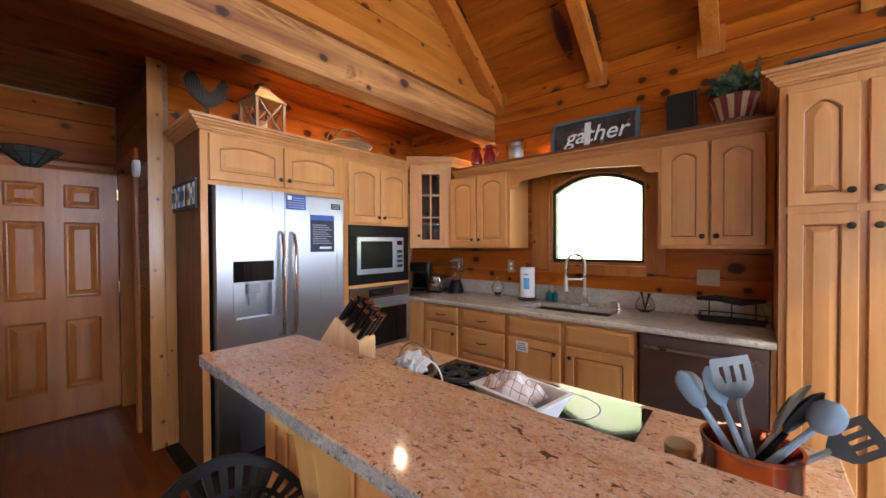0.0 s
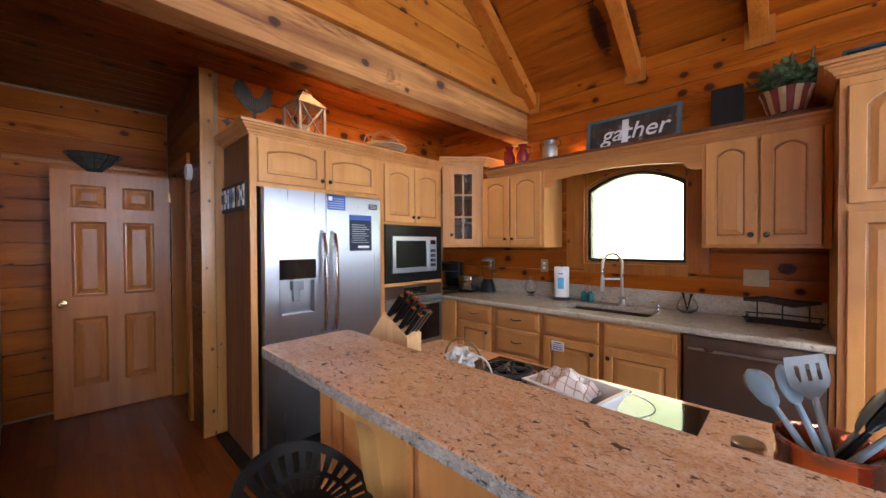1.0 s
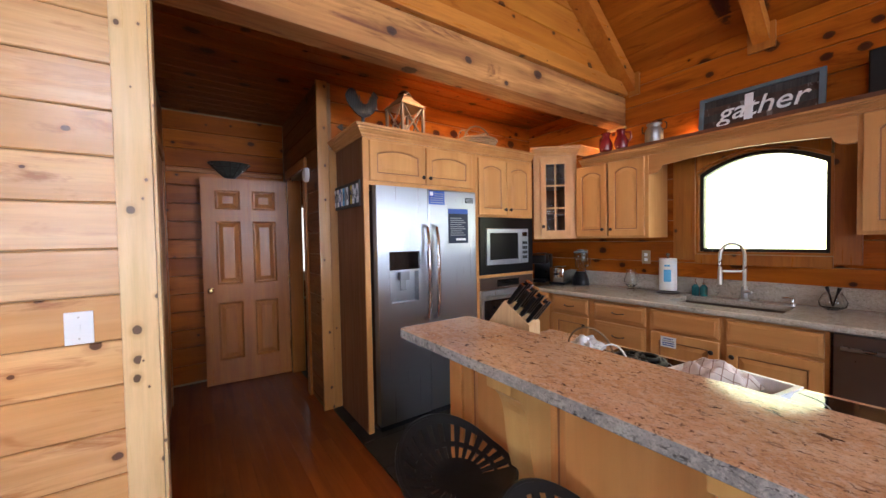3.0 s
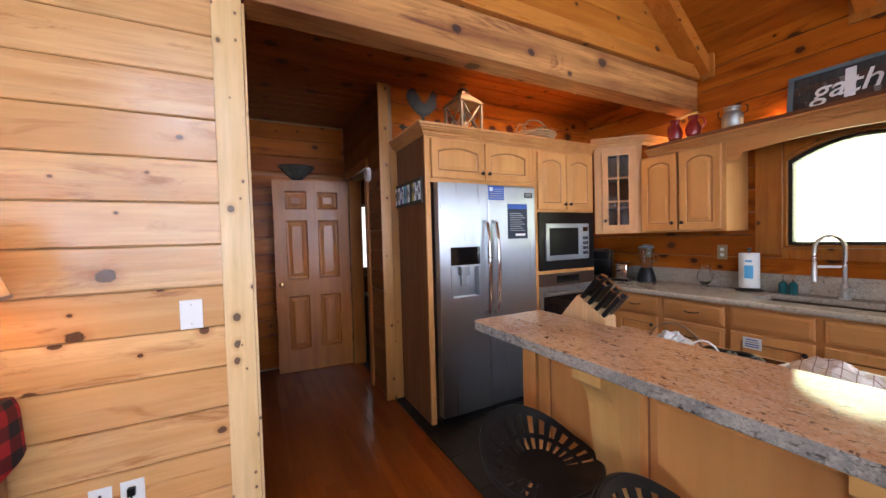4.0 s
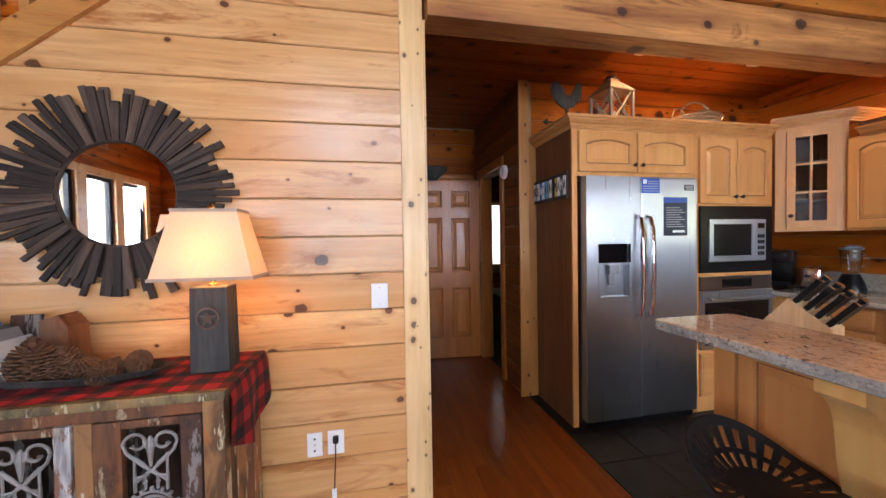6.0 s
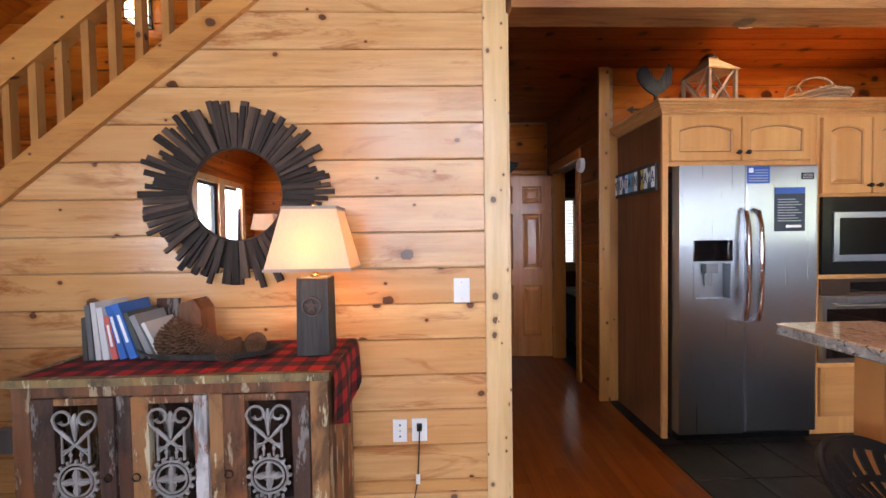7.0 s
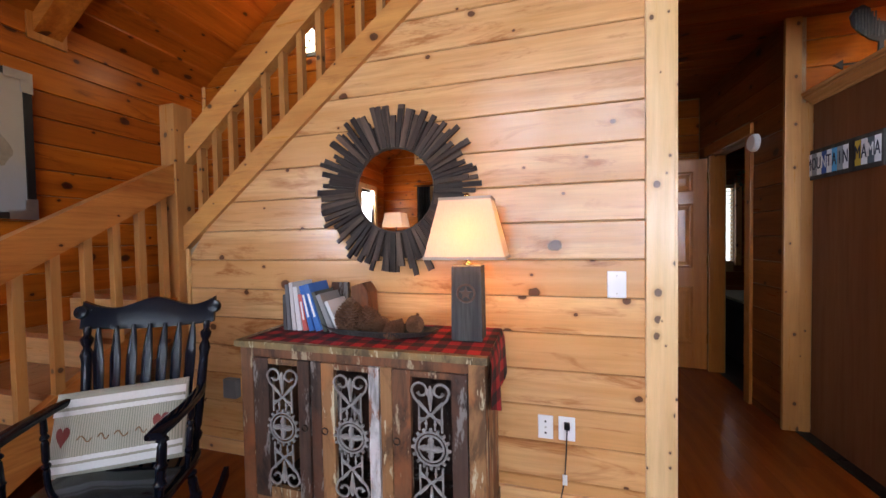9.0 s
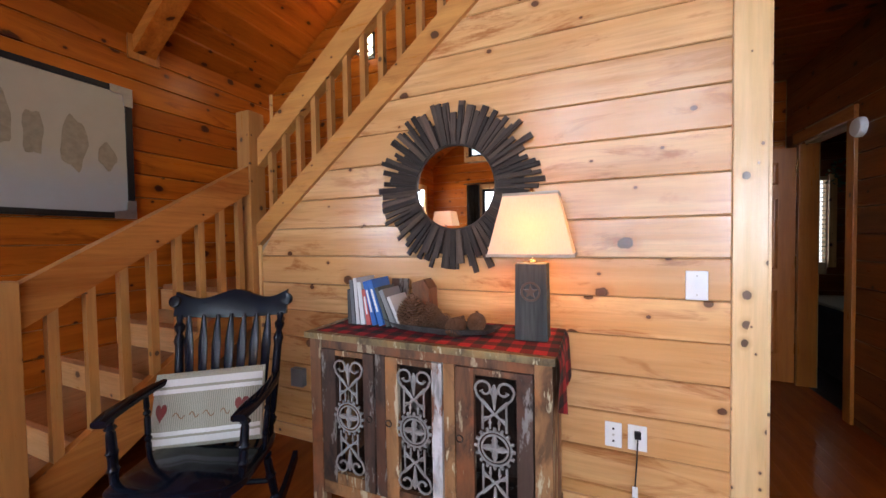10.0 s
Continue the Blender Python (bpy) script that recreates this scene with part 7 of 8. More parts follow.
shell("trim_stair_corner", bx(XM + 0.001, XM + 0.014, -3.108, -3.082, 0.0, 1.28, 0.002), pine_trim_z, "narrow pine bead by the newel", "trim")
shell("trim_back_corner", bx(XB + 0.001, XB + 0.025, WS + 0.001, WS + 0.025, 0.97, 4.5, 0.003), pine_trim_z, "narrow pine corner bead", "trim")

sc = thing("wall_sconce", pose(XB, -2.93, 3.02), "lit frosted glass sconce with dark metal bars", "wall lamp")
part("back_plate", bx(0.001, 0.012, -0.06, 0.06, -0.02, 0.22, 0.003), black_metal, sc)
part("glass", bx(0.03, 0.12, -0.055, 0.055, 0.0, 0.19, 0.012), lamp_glass, sc, "lit frosted glass")
for yy in (-0.058, 0.058):
    for xx in (0.027, 0.123):
        part("bar", bx(xx - 0.004, xx + 0.004, yy - 0.004, yy + 0.004, -0.01, 0.20), black_metal, sc)
for z in (-0.012, 0.05, 0.195):
    bm = B()
    for b in ((0.020, 0.128, -0.064, -0.0585, z, z + 0.01), (0.020, 0.128, 0.0585, 0.064, z, z + 0.01), (0.1245, 0.130, -0.0580, 0.0580, z, z + 0.01)):
        box(bm, *b)
    part("band", bm, black_metal, sc)

# framed painting on the south wall
pc = thing("framed_painting", pose(-0.68, WS + 0.002, 1.49) @ Matrix.Diagonal((1, -1, 1, 1)), "large painting of soft brown shapes, dark frame with metal corners", "painting")
bm = B()
ring(bm, [(-0.73, 0), (0.73, 0), (0.73, 0.95), (-0.73, 0.95)], [(-0.69, 0.04), (0.69, 0.04), (0.69, 0.91), (-0.69, 0.91)], -0.045, -0.002)
part("frame", bm, black_metal, pc, "dark frame")
part("canvas", bx(-0.689, 0.689, -0.036, -0.004, 0.041, 0.909), canvas, pc, "cream and grey-blue canvas")
for cx, wd, z0, z1 in ((-0.575, 0.05, 0.32, 0.54), (-0.40, 0.068, 0.27, 0.70), (-0.21, 0.055, 0.34, 0.68), (-0.07, 0.06, 0.36, 0.76), (0.16, 0.07, 0.30, 0.72), (0.40, 0.06, 0.34, 0.66)):
    pts = []
    for k in range(20):
        a = 2 * math.pi * k / 20
        pts.append((cx + wd * 0.95 * math.cos(a) * (1 + 0.16 * math.sin(2 * a + cx * 9) + 0.10 * math.sin(5 * a + cx * 4)), (z0 + z1) / 2 + (z1 - z0) * 0.42 * math.sin(a) * (1 + 0.15 * math.sin(4 * a + cx * 7))))
    part("brush_patch", prism(B(), pts, lambda u, v, d: Vector((u, d, v)), -0.0385, -0.0365), horse_paint, pc)
for sx in (-1, 1):
    for z in (0, 0.95):
        s = 1 if z == 0 else -1
        bm = box(B(), *sorted((sx * 0.735, sx * 0.60)), -0.049, -0.0455, *sorted((z - s * 0.004, z + s * 0.055)))
        box(bm, *sorted((sx * 0.735, sx * 0.675)), -0.049, -0.0455, *sorted((z + s * 0.0555, z + s * 0.13)))
        part("corner_plate", bm, tin, pc, "grey metal corner")

# ---- console cabinet ----
XC, YA, YZ, ZT = -1.150, -2.262, -1.130, 0.868
cs = thing("console_cabinet", Matrix(), "console of chipped reclaimed wood with three iron-grille doors", "cabinet")
part("top", bx(-1.585, XC + 0.02, YA - 0.018, YZ + 0.012, ZT - 0.03, ZT, 0.004), boat_green, cs, "plank top with worn olive paint on its edge")
part("back", bx(-1.575, -1.56, YA + 0.02, YZ - 0.02, 0.08, ZT - 0.031), boat_dark, cs)
part("bottom", bx(-1.559, XC - 0.03, YA + 0.03, YZ - 0.03, 0.09, 0.11), boat_dark, cs)
for k in range(4):
    part("side_plank", bx(-1.555 + k * 0.0955, -1.462 + k * 0.0955, YZ - 0.026, YZ - 0.004, 0.085, ZT - 0.031, 0.002), (boat_tan, boat_brown)[k % 2], cs)
    part("side_plank", bx(-1.555 + k * 0.0955, -1.462 + k * 0.0955, YA + 0.004, YA + 0.026, 0.085, ZT - 0.031, 0.002), (boat_brown, boat_tan)[k % 2], cs)
for y, mt in ((YA, boat_brown), (YZ - 0.065, boat_tan)):
    part("leg", bx(XC - 0.052, XC, y, y + 0.065, 0.0, ZT - 0.031, 0.003), mt, cs, "worn wooden corner post")
    part("leg", bx(-1.58, -1.56, y, y + 0.065, 0.0, 0.079), mt, cs)
part("top_rail", bx(XC - 0.03, XC - 0.004, YA + 0.066, YZ - 0.066, ZT - 0.075, ZT - 0.031, 0.002), boat_brown, cs)
part("bottom_rail", bx(XC - 0.03, XC - 0.004, YA + 0.066, YZ - 0.066, 0.09, 0.15, 0.002), boat_tan, cs)
for y, mt in ((-1.895, boat_dark), (-1.565, boat_tan)):
    part("divider", bx(XC - 0.03, XC - 0.004, y, y + 0.05, 0.151, ZT - 0.076, 0.002), mt, cs)


def grille(parent, yc, zc, s):
    """Cast-iron scrollwork: crossed rosette in a ring, scrolls above and below."""
    def P(u, v):
        return (XC + 0.006, yc + u, zc + v)
    bm = B()
    r = 0.0052
    for u in (-0.047, 0.047):
        for sg_ in (1, -1):
            tube(bm, [P(u, sg_ * 0.12), P(u, sg_ * 0.19)], r * 0.8, 6)
            tube(bm, [P(u, sg_ * 0.185), P(u * 0.5, sg_ * 0.163), P(u * 0.12, sg_ * 0.140), P(u * 0.5, sg_ * 0.117), P(u, sg_ * 0.098)], r * 0.8, 6)
        for v in (-0.10, 0.10):
            lathe(bm, ((0.0, -0.009), (0.008, 0.0), (0.0, 0.009)), 8, Matrix.Translation(P(u * 0.4, v)) @ pose(0, 0, 0, 0, 90, 0))
        tube(bm, [P(u, -0.125), P(u, -0.07)], r, 6)
        tube(bm, [P(u, 0.07), P(u, 0.125)], r, 6)
    for rad in (0.066, 0.052):
        tube(bm, [P(rad * math.cos(a), rad * math.sin(a)) for a in [2 * math.pi * k / 28 for k in range(29)]], r * 0.85, 6)
    for k in range(16):
        a = 2 * math.pi * k / 16
        tube(bm, [P(0.068 * math.cos(a), 0.068 * math.sin(a)), P(0.082 * math.cos(a), 0.082 * math.sin(a))], [0.008, 0.006], 6)
    for k in range(4):
        a = math.pi / 2 * k
        tube(bm, [P(0, 0), P(0.03 * math.cos(a), 0.03 * math.sin(a)), P(0.05 * math.cos(a), 0.05 * math.sin(a))], [0.006, 0.013, 0.005], 8)
        b = a + math.pi / 4
        tube(bm, [P(0, 0), P(0.022 * math.cos(b), 0.022 * math.sin(b))], [0.006, 0.004], 6)
    for sg_ in (1, -1):
        for u in (-1, 1):
            c0, c1 = u * 0.040, sg_ * 0.228
            spiral = [P(c0 + u * (0.038 - 0.0058 * k / 3) * math.cos(0.45 * k + math.pi * 0.0), c1 + sg_ * (0.038 - 0.0058 * k / 3) * math.sin(0.45 * k)) for k in range(14)]
            tube(bm, spiral, [r] * 13 + [0.009], 6)
            tube(bm, [P(u * 0.078, sg_ * 0.228), P(u * 0.068, sg_ * 0.20), P(u * 0.034, sg_ * 0.165), P(u * 0.006, sg_ * 0.14), P(-u * 0.02, sg_ * 0.12), P(-u * 0.045, sg_ * 0.115)], r, 6)
            tube(bm, [P(u * 0.018, sg_ * 0.075), P(u * 0.018, sg_ * 0.115)], r * 0.8, 6)
        tube(bm, [P(0, sg_ * 0.15), P(0, sg_ * 0.20), P(0, sg_ * 0.225), P(0, sg_ * 0.25)], [0.004, 0.010, 0.013, 0.004], 8)
        for u in (-1, 1):
            tube(bm, [P(0, sg_ * 0.20), P(u * 0.014, sg_ * 0.225), P(u * 0.018, sg_ * 0.245)], [0.005, 0.008, 0.004], 6)
    part("grille", bm, iron, parent, "grey cast-iron scroll grille", smooth=True)


for (y0, y1), (g0, g1), mats in (((-2.193, -1.90), (-2.112, -1.957), (boat_dark, boat_dark, boat_tan)), ((-1.84, -1.57), (-1.778, -1.616), (boat_tan, boat_white, boat_brown)), ((-1.51, -1.20), (-1.432, -1.262), (boat_brown, boat_dark, boat_brown))):
    z0, z1 = 0.155, 0.79
    d = part("door", bx(XC - 0.024, XC + 0.002, y0, g0, z0, z1, 0.002), mats[0], cs, "reclaimed wood door stile")
    part("stile", bx(XC - 0.024, XC + 0.002, g1, y1, z0, z1, 0.002), mats[1], d)
    part("rail", bx(XC - 0.024, XC + 0.001, g0 + 0.0005, g1 - 0.0005, 0.765, z1, 0.001), mats[2], d)
    part("rail", bx(XC - 0.024, XC + 0.001, g0 + 0.0005, g1 - 0.0005, z0, 0.205, 0.001), mats[2], d)
    grille(d, (g0 + g1) / 2, 0.487, 1)
    part("latch_ring", tube(B(), [(XC + 0.012, y1 - 0.02 + 0.014 * math.cos(a) if y0 < -1.85 else y0 + 0.02 + 0.014 * math.cos(a), 0.50 + 0.014 * math.sin(a)) for a in [2 * math.pi * k / 14 for k in range(15)]], 0.003, 6), bronze, d, "dark ring pull")

# runner, draped over the top and one end
XR0, XR1 = -1.57, -1.148
rn = thing("table_runner", Matrix(), "red and black buffalo-check runner draped over the console", "table runner")
bm = B()
n = 30
loops = []
for i in range(n + 1):
    y = (YA + 0.03) + (YZ + 0.016 - YA - 0.03) * i / n
    loops.append([Vector((x, y, ZT + 0.004 + 0.0012 * math.sin(9 * y + 20 * x))) for x in [XR0 + (XR1 - XR0) * j / 10 for j in range(11)]])
loft(bm, loops, False)
bmesh.ops.recalc_face_normals(bm, faces=bm.faces)
part("cloth_top", bm, buffalo_top, rn)
bm = B()
loops = []
for i in range(15):
    t = i / 14
    lpp = []
    for j in range(17):
        u = j / 16
        x = XR0 + (XR1 - XR0) * u
        drop = 0.20 + 0.10 * (1 - abs(2 * u - 1.05))
        fold = 0.014 * math.sin(u * 11 + 1) * t
        lpp.append(Vector((x, YZ + 0.017 + 0.012 * math.sin(min(1, t * 4) * math.pi / 2) + fold, ZT + 0.004 - drop * t)))
    loops.append(lpp)
loft(bm, loops, False)
part("cloth_drop", bm, buffalo_end, rn, "hanging end of the runner")

# table lamp
star_metal = plain("rusty brown metal", (0.13, 0.082, 0.058), 0.5, 0.5, tone=0.5, scale=40)
taupe = plain("taupe shade trim", (0.42, 0.34, 0.26), 0.9)


def table_lamp(m):
    t = thing("table_lamp", m, "lit lamp with a grey wood block base, star and linen shade", "lamp")
    bm = B()
    sq2 = lambda a, b, z: [Vector((-a, -b, z)), Vector((a, -b, z)), Vector((a, b, z)), Vector((-a, b, z))]
    loft(bm, [sq2(0.052, 0.064, 0), sq2(0.055, 0.067, 0.004), sq2(0.053, 0.065, 0.16), sq2(0.051, 0.063, 0.318), sq2(0.047, 0.059, 0.322)], True, True, True)
    part("base", bm, grey_wood, t, "grey weathered wood block")
    pts = []
    for k in range(10):
        r = 0.030 if k % 2 == 0 else 0.0125
        a = math.pi / 2 + math.pi * k / 5
        pts.append((r * math.cos(a), 0.205 + r * math.sin(a)))
    part("star", prism(B(), pts, lambda u, v, d: Vector((d, u, v)), 0.054, 0.066), star_metal, t, "rusty metal star")
    part("star_ring", tube(B(), [(0.058, 0.037 * math.cos(a), 0.205 + 0.037 * math.sin(a)) for a in [2 * math.pi * k / 24 for k in range(25)]], 0.005, 6), star_metal, t)
    part("stem", lathe(B(), ((0.02, 0.3225), (0.02, 0.33), (0.008, 0.335), (0.008, 0.44), (0.014, 0.445), (0.014, 0.46), (0.0, 0.461)), 14), brass, t, smooth=True)
    bm = B()
    k0 = sq2(0.105, 0.172, 0.352)
    k1 = sq2(0.066, 0.110, 0.605)
    loft(bm, [k0, k1], True)
    part("shade", bm, shade_cloth, t, "cream linen shade")
    bm = B()
    for z, a, b in ((0.350, 0.1055, 0.1725), (0.602, 0.0665, 0.1105)):
        bm = loft(B(), [sq2(a, b, z), sq2(a + 0.002, b + 0.002, z), sq2(a + 0.002, b + 0.002, z + 0.012), sq2(a - 0.002, b - 0.002, z + 0.012)], True)
        part("shade_trim", bm, taupe, t)
    part("finial", lathe(B(), ((0.004, 0.60), (0.004, 0.612), (0.013, 0.618), (0.014, 0.626), (0.007, 0.636), (0.0, 0.638)), 14), brass, t, "brass finial", smooth=True)
    part("harp", tube(B(), [(0, 0.01, 0.46), (0, 0.045, 0.50), (0, 0.045, 0.57), (0, 0.0, 0.605)], 0.002, 5), brass, t)
    return t


table_lamp(pose(-1.365, -1.232, ZT + 0.0065))

# mirror of barn-wood slats
mr = thing("wall_mirror", pose(XM + 0.002, -1.662, 1.572), "round mirror in a sunburst of charred barn-wood slats", "mirror")
part("backing", lathe(B(), ((0.0, 0.0), (0.36, 0.0), (0.36, 0.008), (0.0, 0.008)), 48, pose(0, 0, 0, 0, 90, 0)), barn, mr, "dark round backing")
part("glass", lathe(B(), ((0.0, 0.0185), (0.217, 0.0185), (0.217, 0.022), (0.0, 0.0221)), 64, pose(0, 0, 0, 0, 90, 0)), mirror_glass, mr, "round mirror glass")
part("glass_rim", lathe(B(), ((0.214, 0.017), (0.226, 0.017), (0.226, 0.03), (0.220, 0.033), (0.214, 0.026)), 64, pose(0, 0, 0, 0, 90, 0), True), barn, mr)
rng = random.Random(5)
NSL = 92
for k in range(NSL):
    a = 2 * math.pi * (k + rng.uniform(-0.2, 0.2)) / NSL
    r1 = rng.choice((0.385, 0.40, 0.42, 0.43, 0.445, 0.46))
    w = rng.uniform(0.020, 0.036)
    t0 = 0.009 + (k % 3) * 0.007 + rng.uniform(0, 0.003)
    bm = loft(B(), [[Vector((t0, 0.222, -w * 0.42)), Vector((t0, 0.222, w * 0.42)), Vector((t0 + 0.014, 0.222, w * 0.40)), Vector((t0 + 0.014, 0.222, -w * 0.40))], [Vector((t0, r1, -w * 0.5)), Vector((t0, r1, w * 0.5)), Vector((t0 + 0.014, r1, w * 0.48)), Vector((t0 + 0.014, r1, -w * 0.48))]], True, True, True)
    part("slat", bm, barn, mr, m=pose(0, 0, 0, math.degrees(a) + rng.uniform(-2, 2), 0, 0))

# books
bkm = [plain("book cloth", c, 0.55, tone=0.2) for c in ((0.05, 0.045, 0.04), (0.12, 0.12, 0.13), (0.55, 0.54, 0.53), (0.62, 0.62, 0.62), (0.50, 0.10, 0.08), (0.03, 0.12, 0.42), (0.04, 0.14, 0.46), (0.07, 0.08, 0.07), (0.25, 0.25, 0.26), (0.45, 0.42, 0.36))]
y = -2.165
for k, (th, h, c, lean) in enumerate(((0.018, 0.175, 0, 0), (0.02, 0.225, 1, 3), (0.02, 0.235, 2, 4), (0.024, 0.215, 3, 6), (0.024, 0.18, 4, 9), (0.026, 0.225, 5, 14), (0.028, 0.235, 6, 17), (0.018, 0.20, 7, 19), (0.024, 0.19, 8, 23), (0.016, 0.16, 3, 25))):
    t = thing("book", pose(-1.40, y, ZT + 0.006, lean, 0, 0), "%s hardback book leaning in a row" % ("black", "charcoal", "pale grey", "white", "red", "blue", "bright blue", "dark green", "grey", "white")[k], "book", "books on the console")
    part("cover", box(box(box(B(), -0.08, 0.08, 0, 0.0025, 0, h), -0.08, 0.08, th - 0.0025, th, 0, h), 0.0775, 0.08, 0.0025, th - 0.0025, 0, h), bkm[c], t)
    part("pages", bx(-0.076, 0.0773, 0.0027, th - 0.0027, 0.003, h - 0.004), paper, t)
    if k in (5, 6, 4):
        part("title_bar", bx(0.0802, 0.0808, th * 0.3, th * 0.7, h * 0.3, h * 0.8), paper, t)
    y += th + 0.007 + lean * 0.0004
for k, (yy, hh, ww) in enumerate(((-2.19, 0.22, 0.02), (-1.83, 0.23, 0.10))):
    solid("bookend", prism(B(), [(0, 0), (ww, 0), (ww * 0.9, hh * 0.8), (ww * 0.6, hh), (0.0, hh * 0.92)], lambda u, v, d: Vector((d, u, v)), -0.05, 0.05), boat_brown, pose(-1.45, yy, ZT + 0.006), "rough brown wooden bookend", "bookend", "bookends")
solid("photo_block", box(B(), -0.01, 0.01, -0.05, 0.05, 0, 0.215, 0.002), boat_dark, pose(-1.53, -1.98, ZT + 0.006, 0, -6, 0), "dark carved board behind the books", "ornament")

# tray with pinecones
tyc, txc = -1.655, -1.33
bm = B()
loops = []
for r, z in ((0.62, 0.0), (0.85, 0.008), (1.0, 0.03), (1.03, 0.034), (1.0, 0.036), (0.84, 0.014), (0.6, 0.006)):
    loops.append([Vector((0.085 * r * math.cos(a) * (1 + 0.06 * math.sin(5 * a)), 0.29 * r * math.sin(a) * (1 + 0.02 * math.sin(7 * a)), z + 0.020 * max(0, abs(math.sin(a)) - 0.75) * r)) for a in [2 * math.pi * k / 36 for k in range(36)]])
loft(bm, loops, True, True, True)
solid("driftwood_tray", bm, grey_wood, pose(txc, tyc, ZT + 0.0065), "long shallow grey wooden tray", "tray", smooth=True)


def pinecone(m, s):
    t = thing("pinecone", m, "open brown pinecone lying in the tray", "pinecone", "pinecones in the tray")
    part("core", lathe(B(), ((0.012 * s, 0), (0.022 * s, 0.02 * s), (0.02 * s, 0.06 * s), (0.006 * s, 0.105 * s), (0.0, 0.11 * s)), 10), cone_brown, t)
    bm = B()
    rows = 13
    for j in range(rows):
        f = j / (rows - 1)
        z = (0.004 + 0.098 * f) * s
        rr = (0.044 * math.sin(math.pi * min(1.0, 0.22 + 0.80 * f)) ** 0.8 + 0.005) * s
        n = max(5, round(12 * rr / (0.044 * s)))
        for k in range(n):
            a = 2 * math.pi * (k + 0.5 * (j % 2)) / n
            d, q = Vector((math.cos(a), math.sin(a), 0)), Vector((-math.sin(a), math.cos(a), 0))
            up = Vector((0, 0, 1))
            w = 0.0078 * s
            p0, p1 = d * rr * 0.35 + up * z, d * rr * 1.08 + up * (z + (0.004 + 0.012 * f) * s)
            top = [p0 - q * w * 0.4, p1 - q * w, p1 + d * 0.004 * s + up * 0.002 * s, p1 + q * w, p0 + q * w * 0.4]
            low = [v - up * 0.0035 * s for v in top]
            loft(bm, [low, top], True, True, True)
    part("scaly_body", bm, cone_brown, t, "spread woody scales")
    return t


for x, y, s, rx, ry, rz in ((-1.32, -1.79, 1.08, 0, 0, 0), (-1.34, -1.69, 0.85, 12, 0, 40), (-1.335, -1.60, 0.62, 80, 0, 20), (-1.32, -1.545, 0.66, 100, 0, 70), (-1.345, -1.49, 0.62, 60, 0, 130), (-1.30, -1.565, 0.55, 30, 0, 200), (-1.33, -1.44, 0.5, 85, 0, 10)):
    s *= 1.22
    pinecone(pose(x, y, ZT + 0.0165 + (0.04 * s if abs(rx) > 40 else 0.004), rx, ry, rz), s)

# plates and cord on the mirror wall: local -y turned to +x
def on_wall(y, z):
    return facing_x(XM + 0.001, y, z)


plate(on_wall(-0.594, 1.092), 0.08, 0.122, white_plastic, "white light switch plate", ((0, 0, 0.010, 0.024, white_plastic), (0, 0.04, 0.006, 0.006, nickel), (0, -0.04, 0.006, 0.006, nickel)), "plates on the board wall")
plate(on_wall(-0.911, 0.398), 0.07, 0.114, white_plastic, "white jack plate with three sockets", ((0, 0.028, 0.009, 0.009, black_plastic), (0, 0.0, 0.009, 0.009, nickel), (0, -0.028, 0.009, 0.009, black_plastic)), "plates on the board wall")
plate(on_wall(-0.814, 0.40), 0.076, 0.114, white_plastic, "white outlet plate with a cord plugged in", ((0, 0.022, 0.028, 0.026, white_plastic), (0, -0.022, 0.028, 0.026, white_plastic)), "plates on the board wall")
cd = thing("power_cord", on_wall(-0.814, 0.422), "thin black cord with a white tag hanging from the outlet", "cord")
part("plug", bx(-0.013, 0.013, -0.03, -0.0095, -0.018, 0.014, 0.004), black_plastic, cd)
part("cord", tube(B(), [(0, -0.022, -0.018), (-0.004, -0.022, -0.12), (-0.012, -0.02, -0.26), (-0.03, -0.016, -0.36), (-0.06, -0.014, -0.417)], 0.003, 6), black_plastic, cd)
part("tag", bx(-0.022, 0.0, -0.023, -0.0205, -0.285, -0.235), paper, cd, "white paper tag")
solid("junction_box", bx(-0.048, 0.048, -0.04, 0.0, -0.058, 0.058, 0.004), grey_plastic, on_wall(-2.77, 0.418), "grey surface junction box on the board wall", "junction box")

# ---- rocking chair ----
rc = thing("rocking_chair", pose(-0.742, -2.461, 0, 0, 0, 117) @ Matrix.Diagonal((0.9, 0.95, 1.0, 1)), "black painted wooden rocking chair with arrow-back slats", "rocking chair")


def turned(a, b, r, beads=(0.2, 0.5, 0.8)):
    a, b = Vector(a), Vector(b)
    pts, rs = [], []
    for k in range(33):
        t = k / 32
        q = r * (0.78 + 0.22 * math.sin(math.pi * t))
        for bd in beads:
            d = abs(t - bd)
            if d < 0.035:
                q = r * (1.28 - 8 * d)
            elif d < 0.06:
                q = r * 0.66
        pts.append(a.lerp(b, t)), rs.append(q)
    return tube(B(), pts, rs, 12)


SZ = 0.43
bm = B()
loops = []
for z, g in ((SZ - 0.035, 0.02), (SZ - 0.03, 0.004), (SZ - 0.008, 0.0), (SZ, 0.012)):
    loops.append([Vector((x * (1 - g / 0.25), y * (1 - g / 0.25), z + (0.02 * max(0, -y / 0.25) ** 2 if z > SZ - 0.01 else 0))) for x, y in [(0.27 * math.copysign(abs(math.cos(a)) ** 0.45, math.cos(a)), 0.25 * math.copysign(abs(math.sin(a)) ** 0.45, math.sin(a))) for a in [2 * math.pi * k / 40 for k in range(40)]]])
loft(bm, loops, True, True, True)
part("seat", bm, black_paint, rc, "black scooped seat", smooth=True)
pts_top, pts_bot = [], []
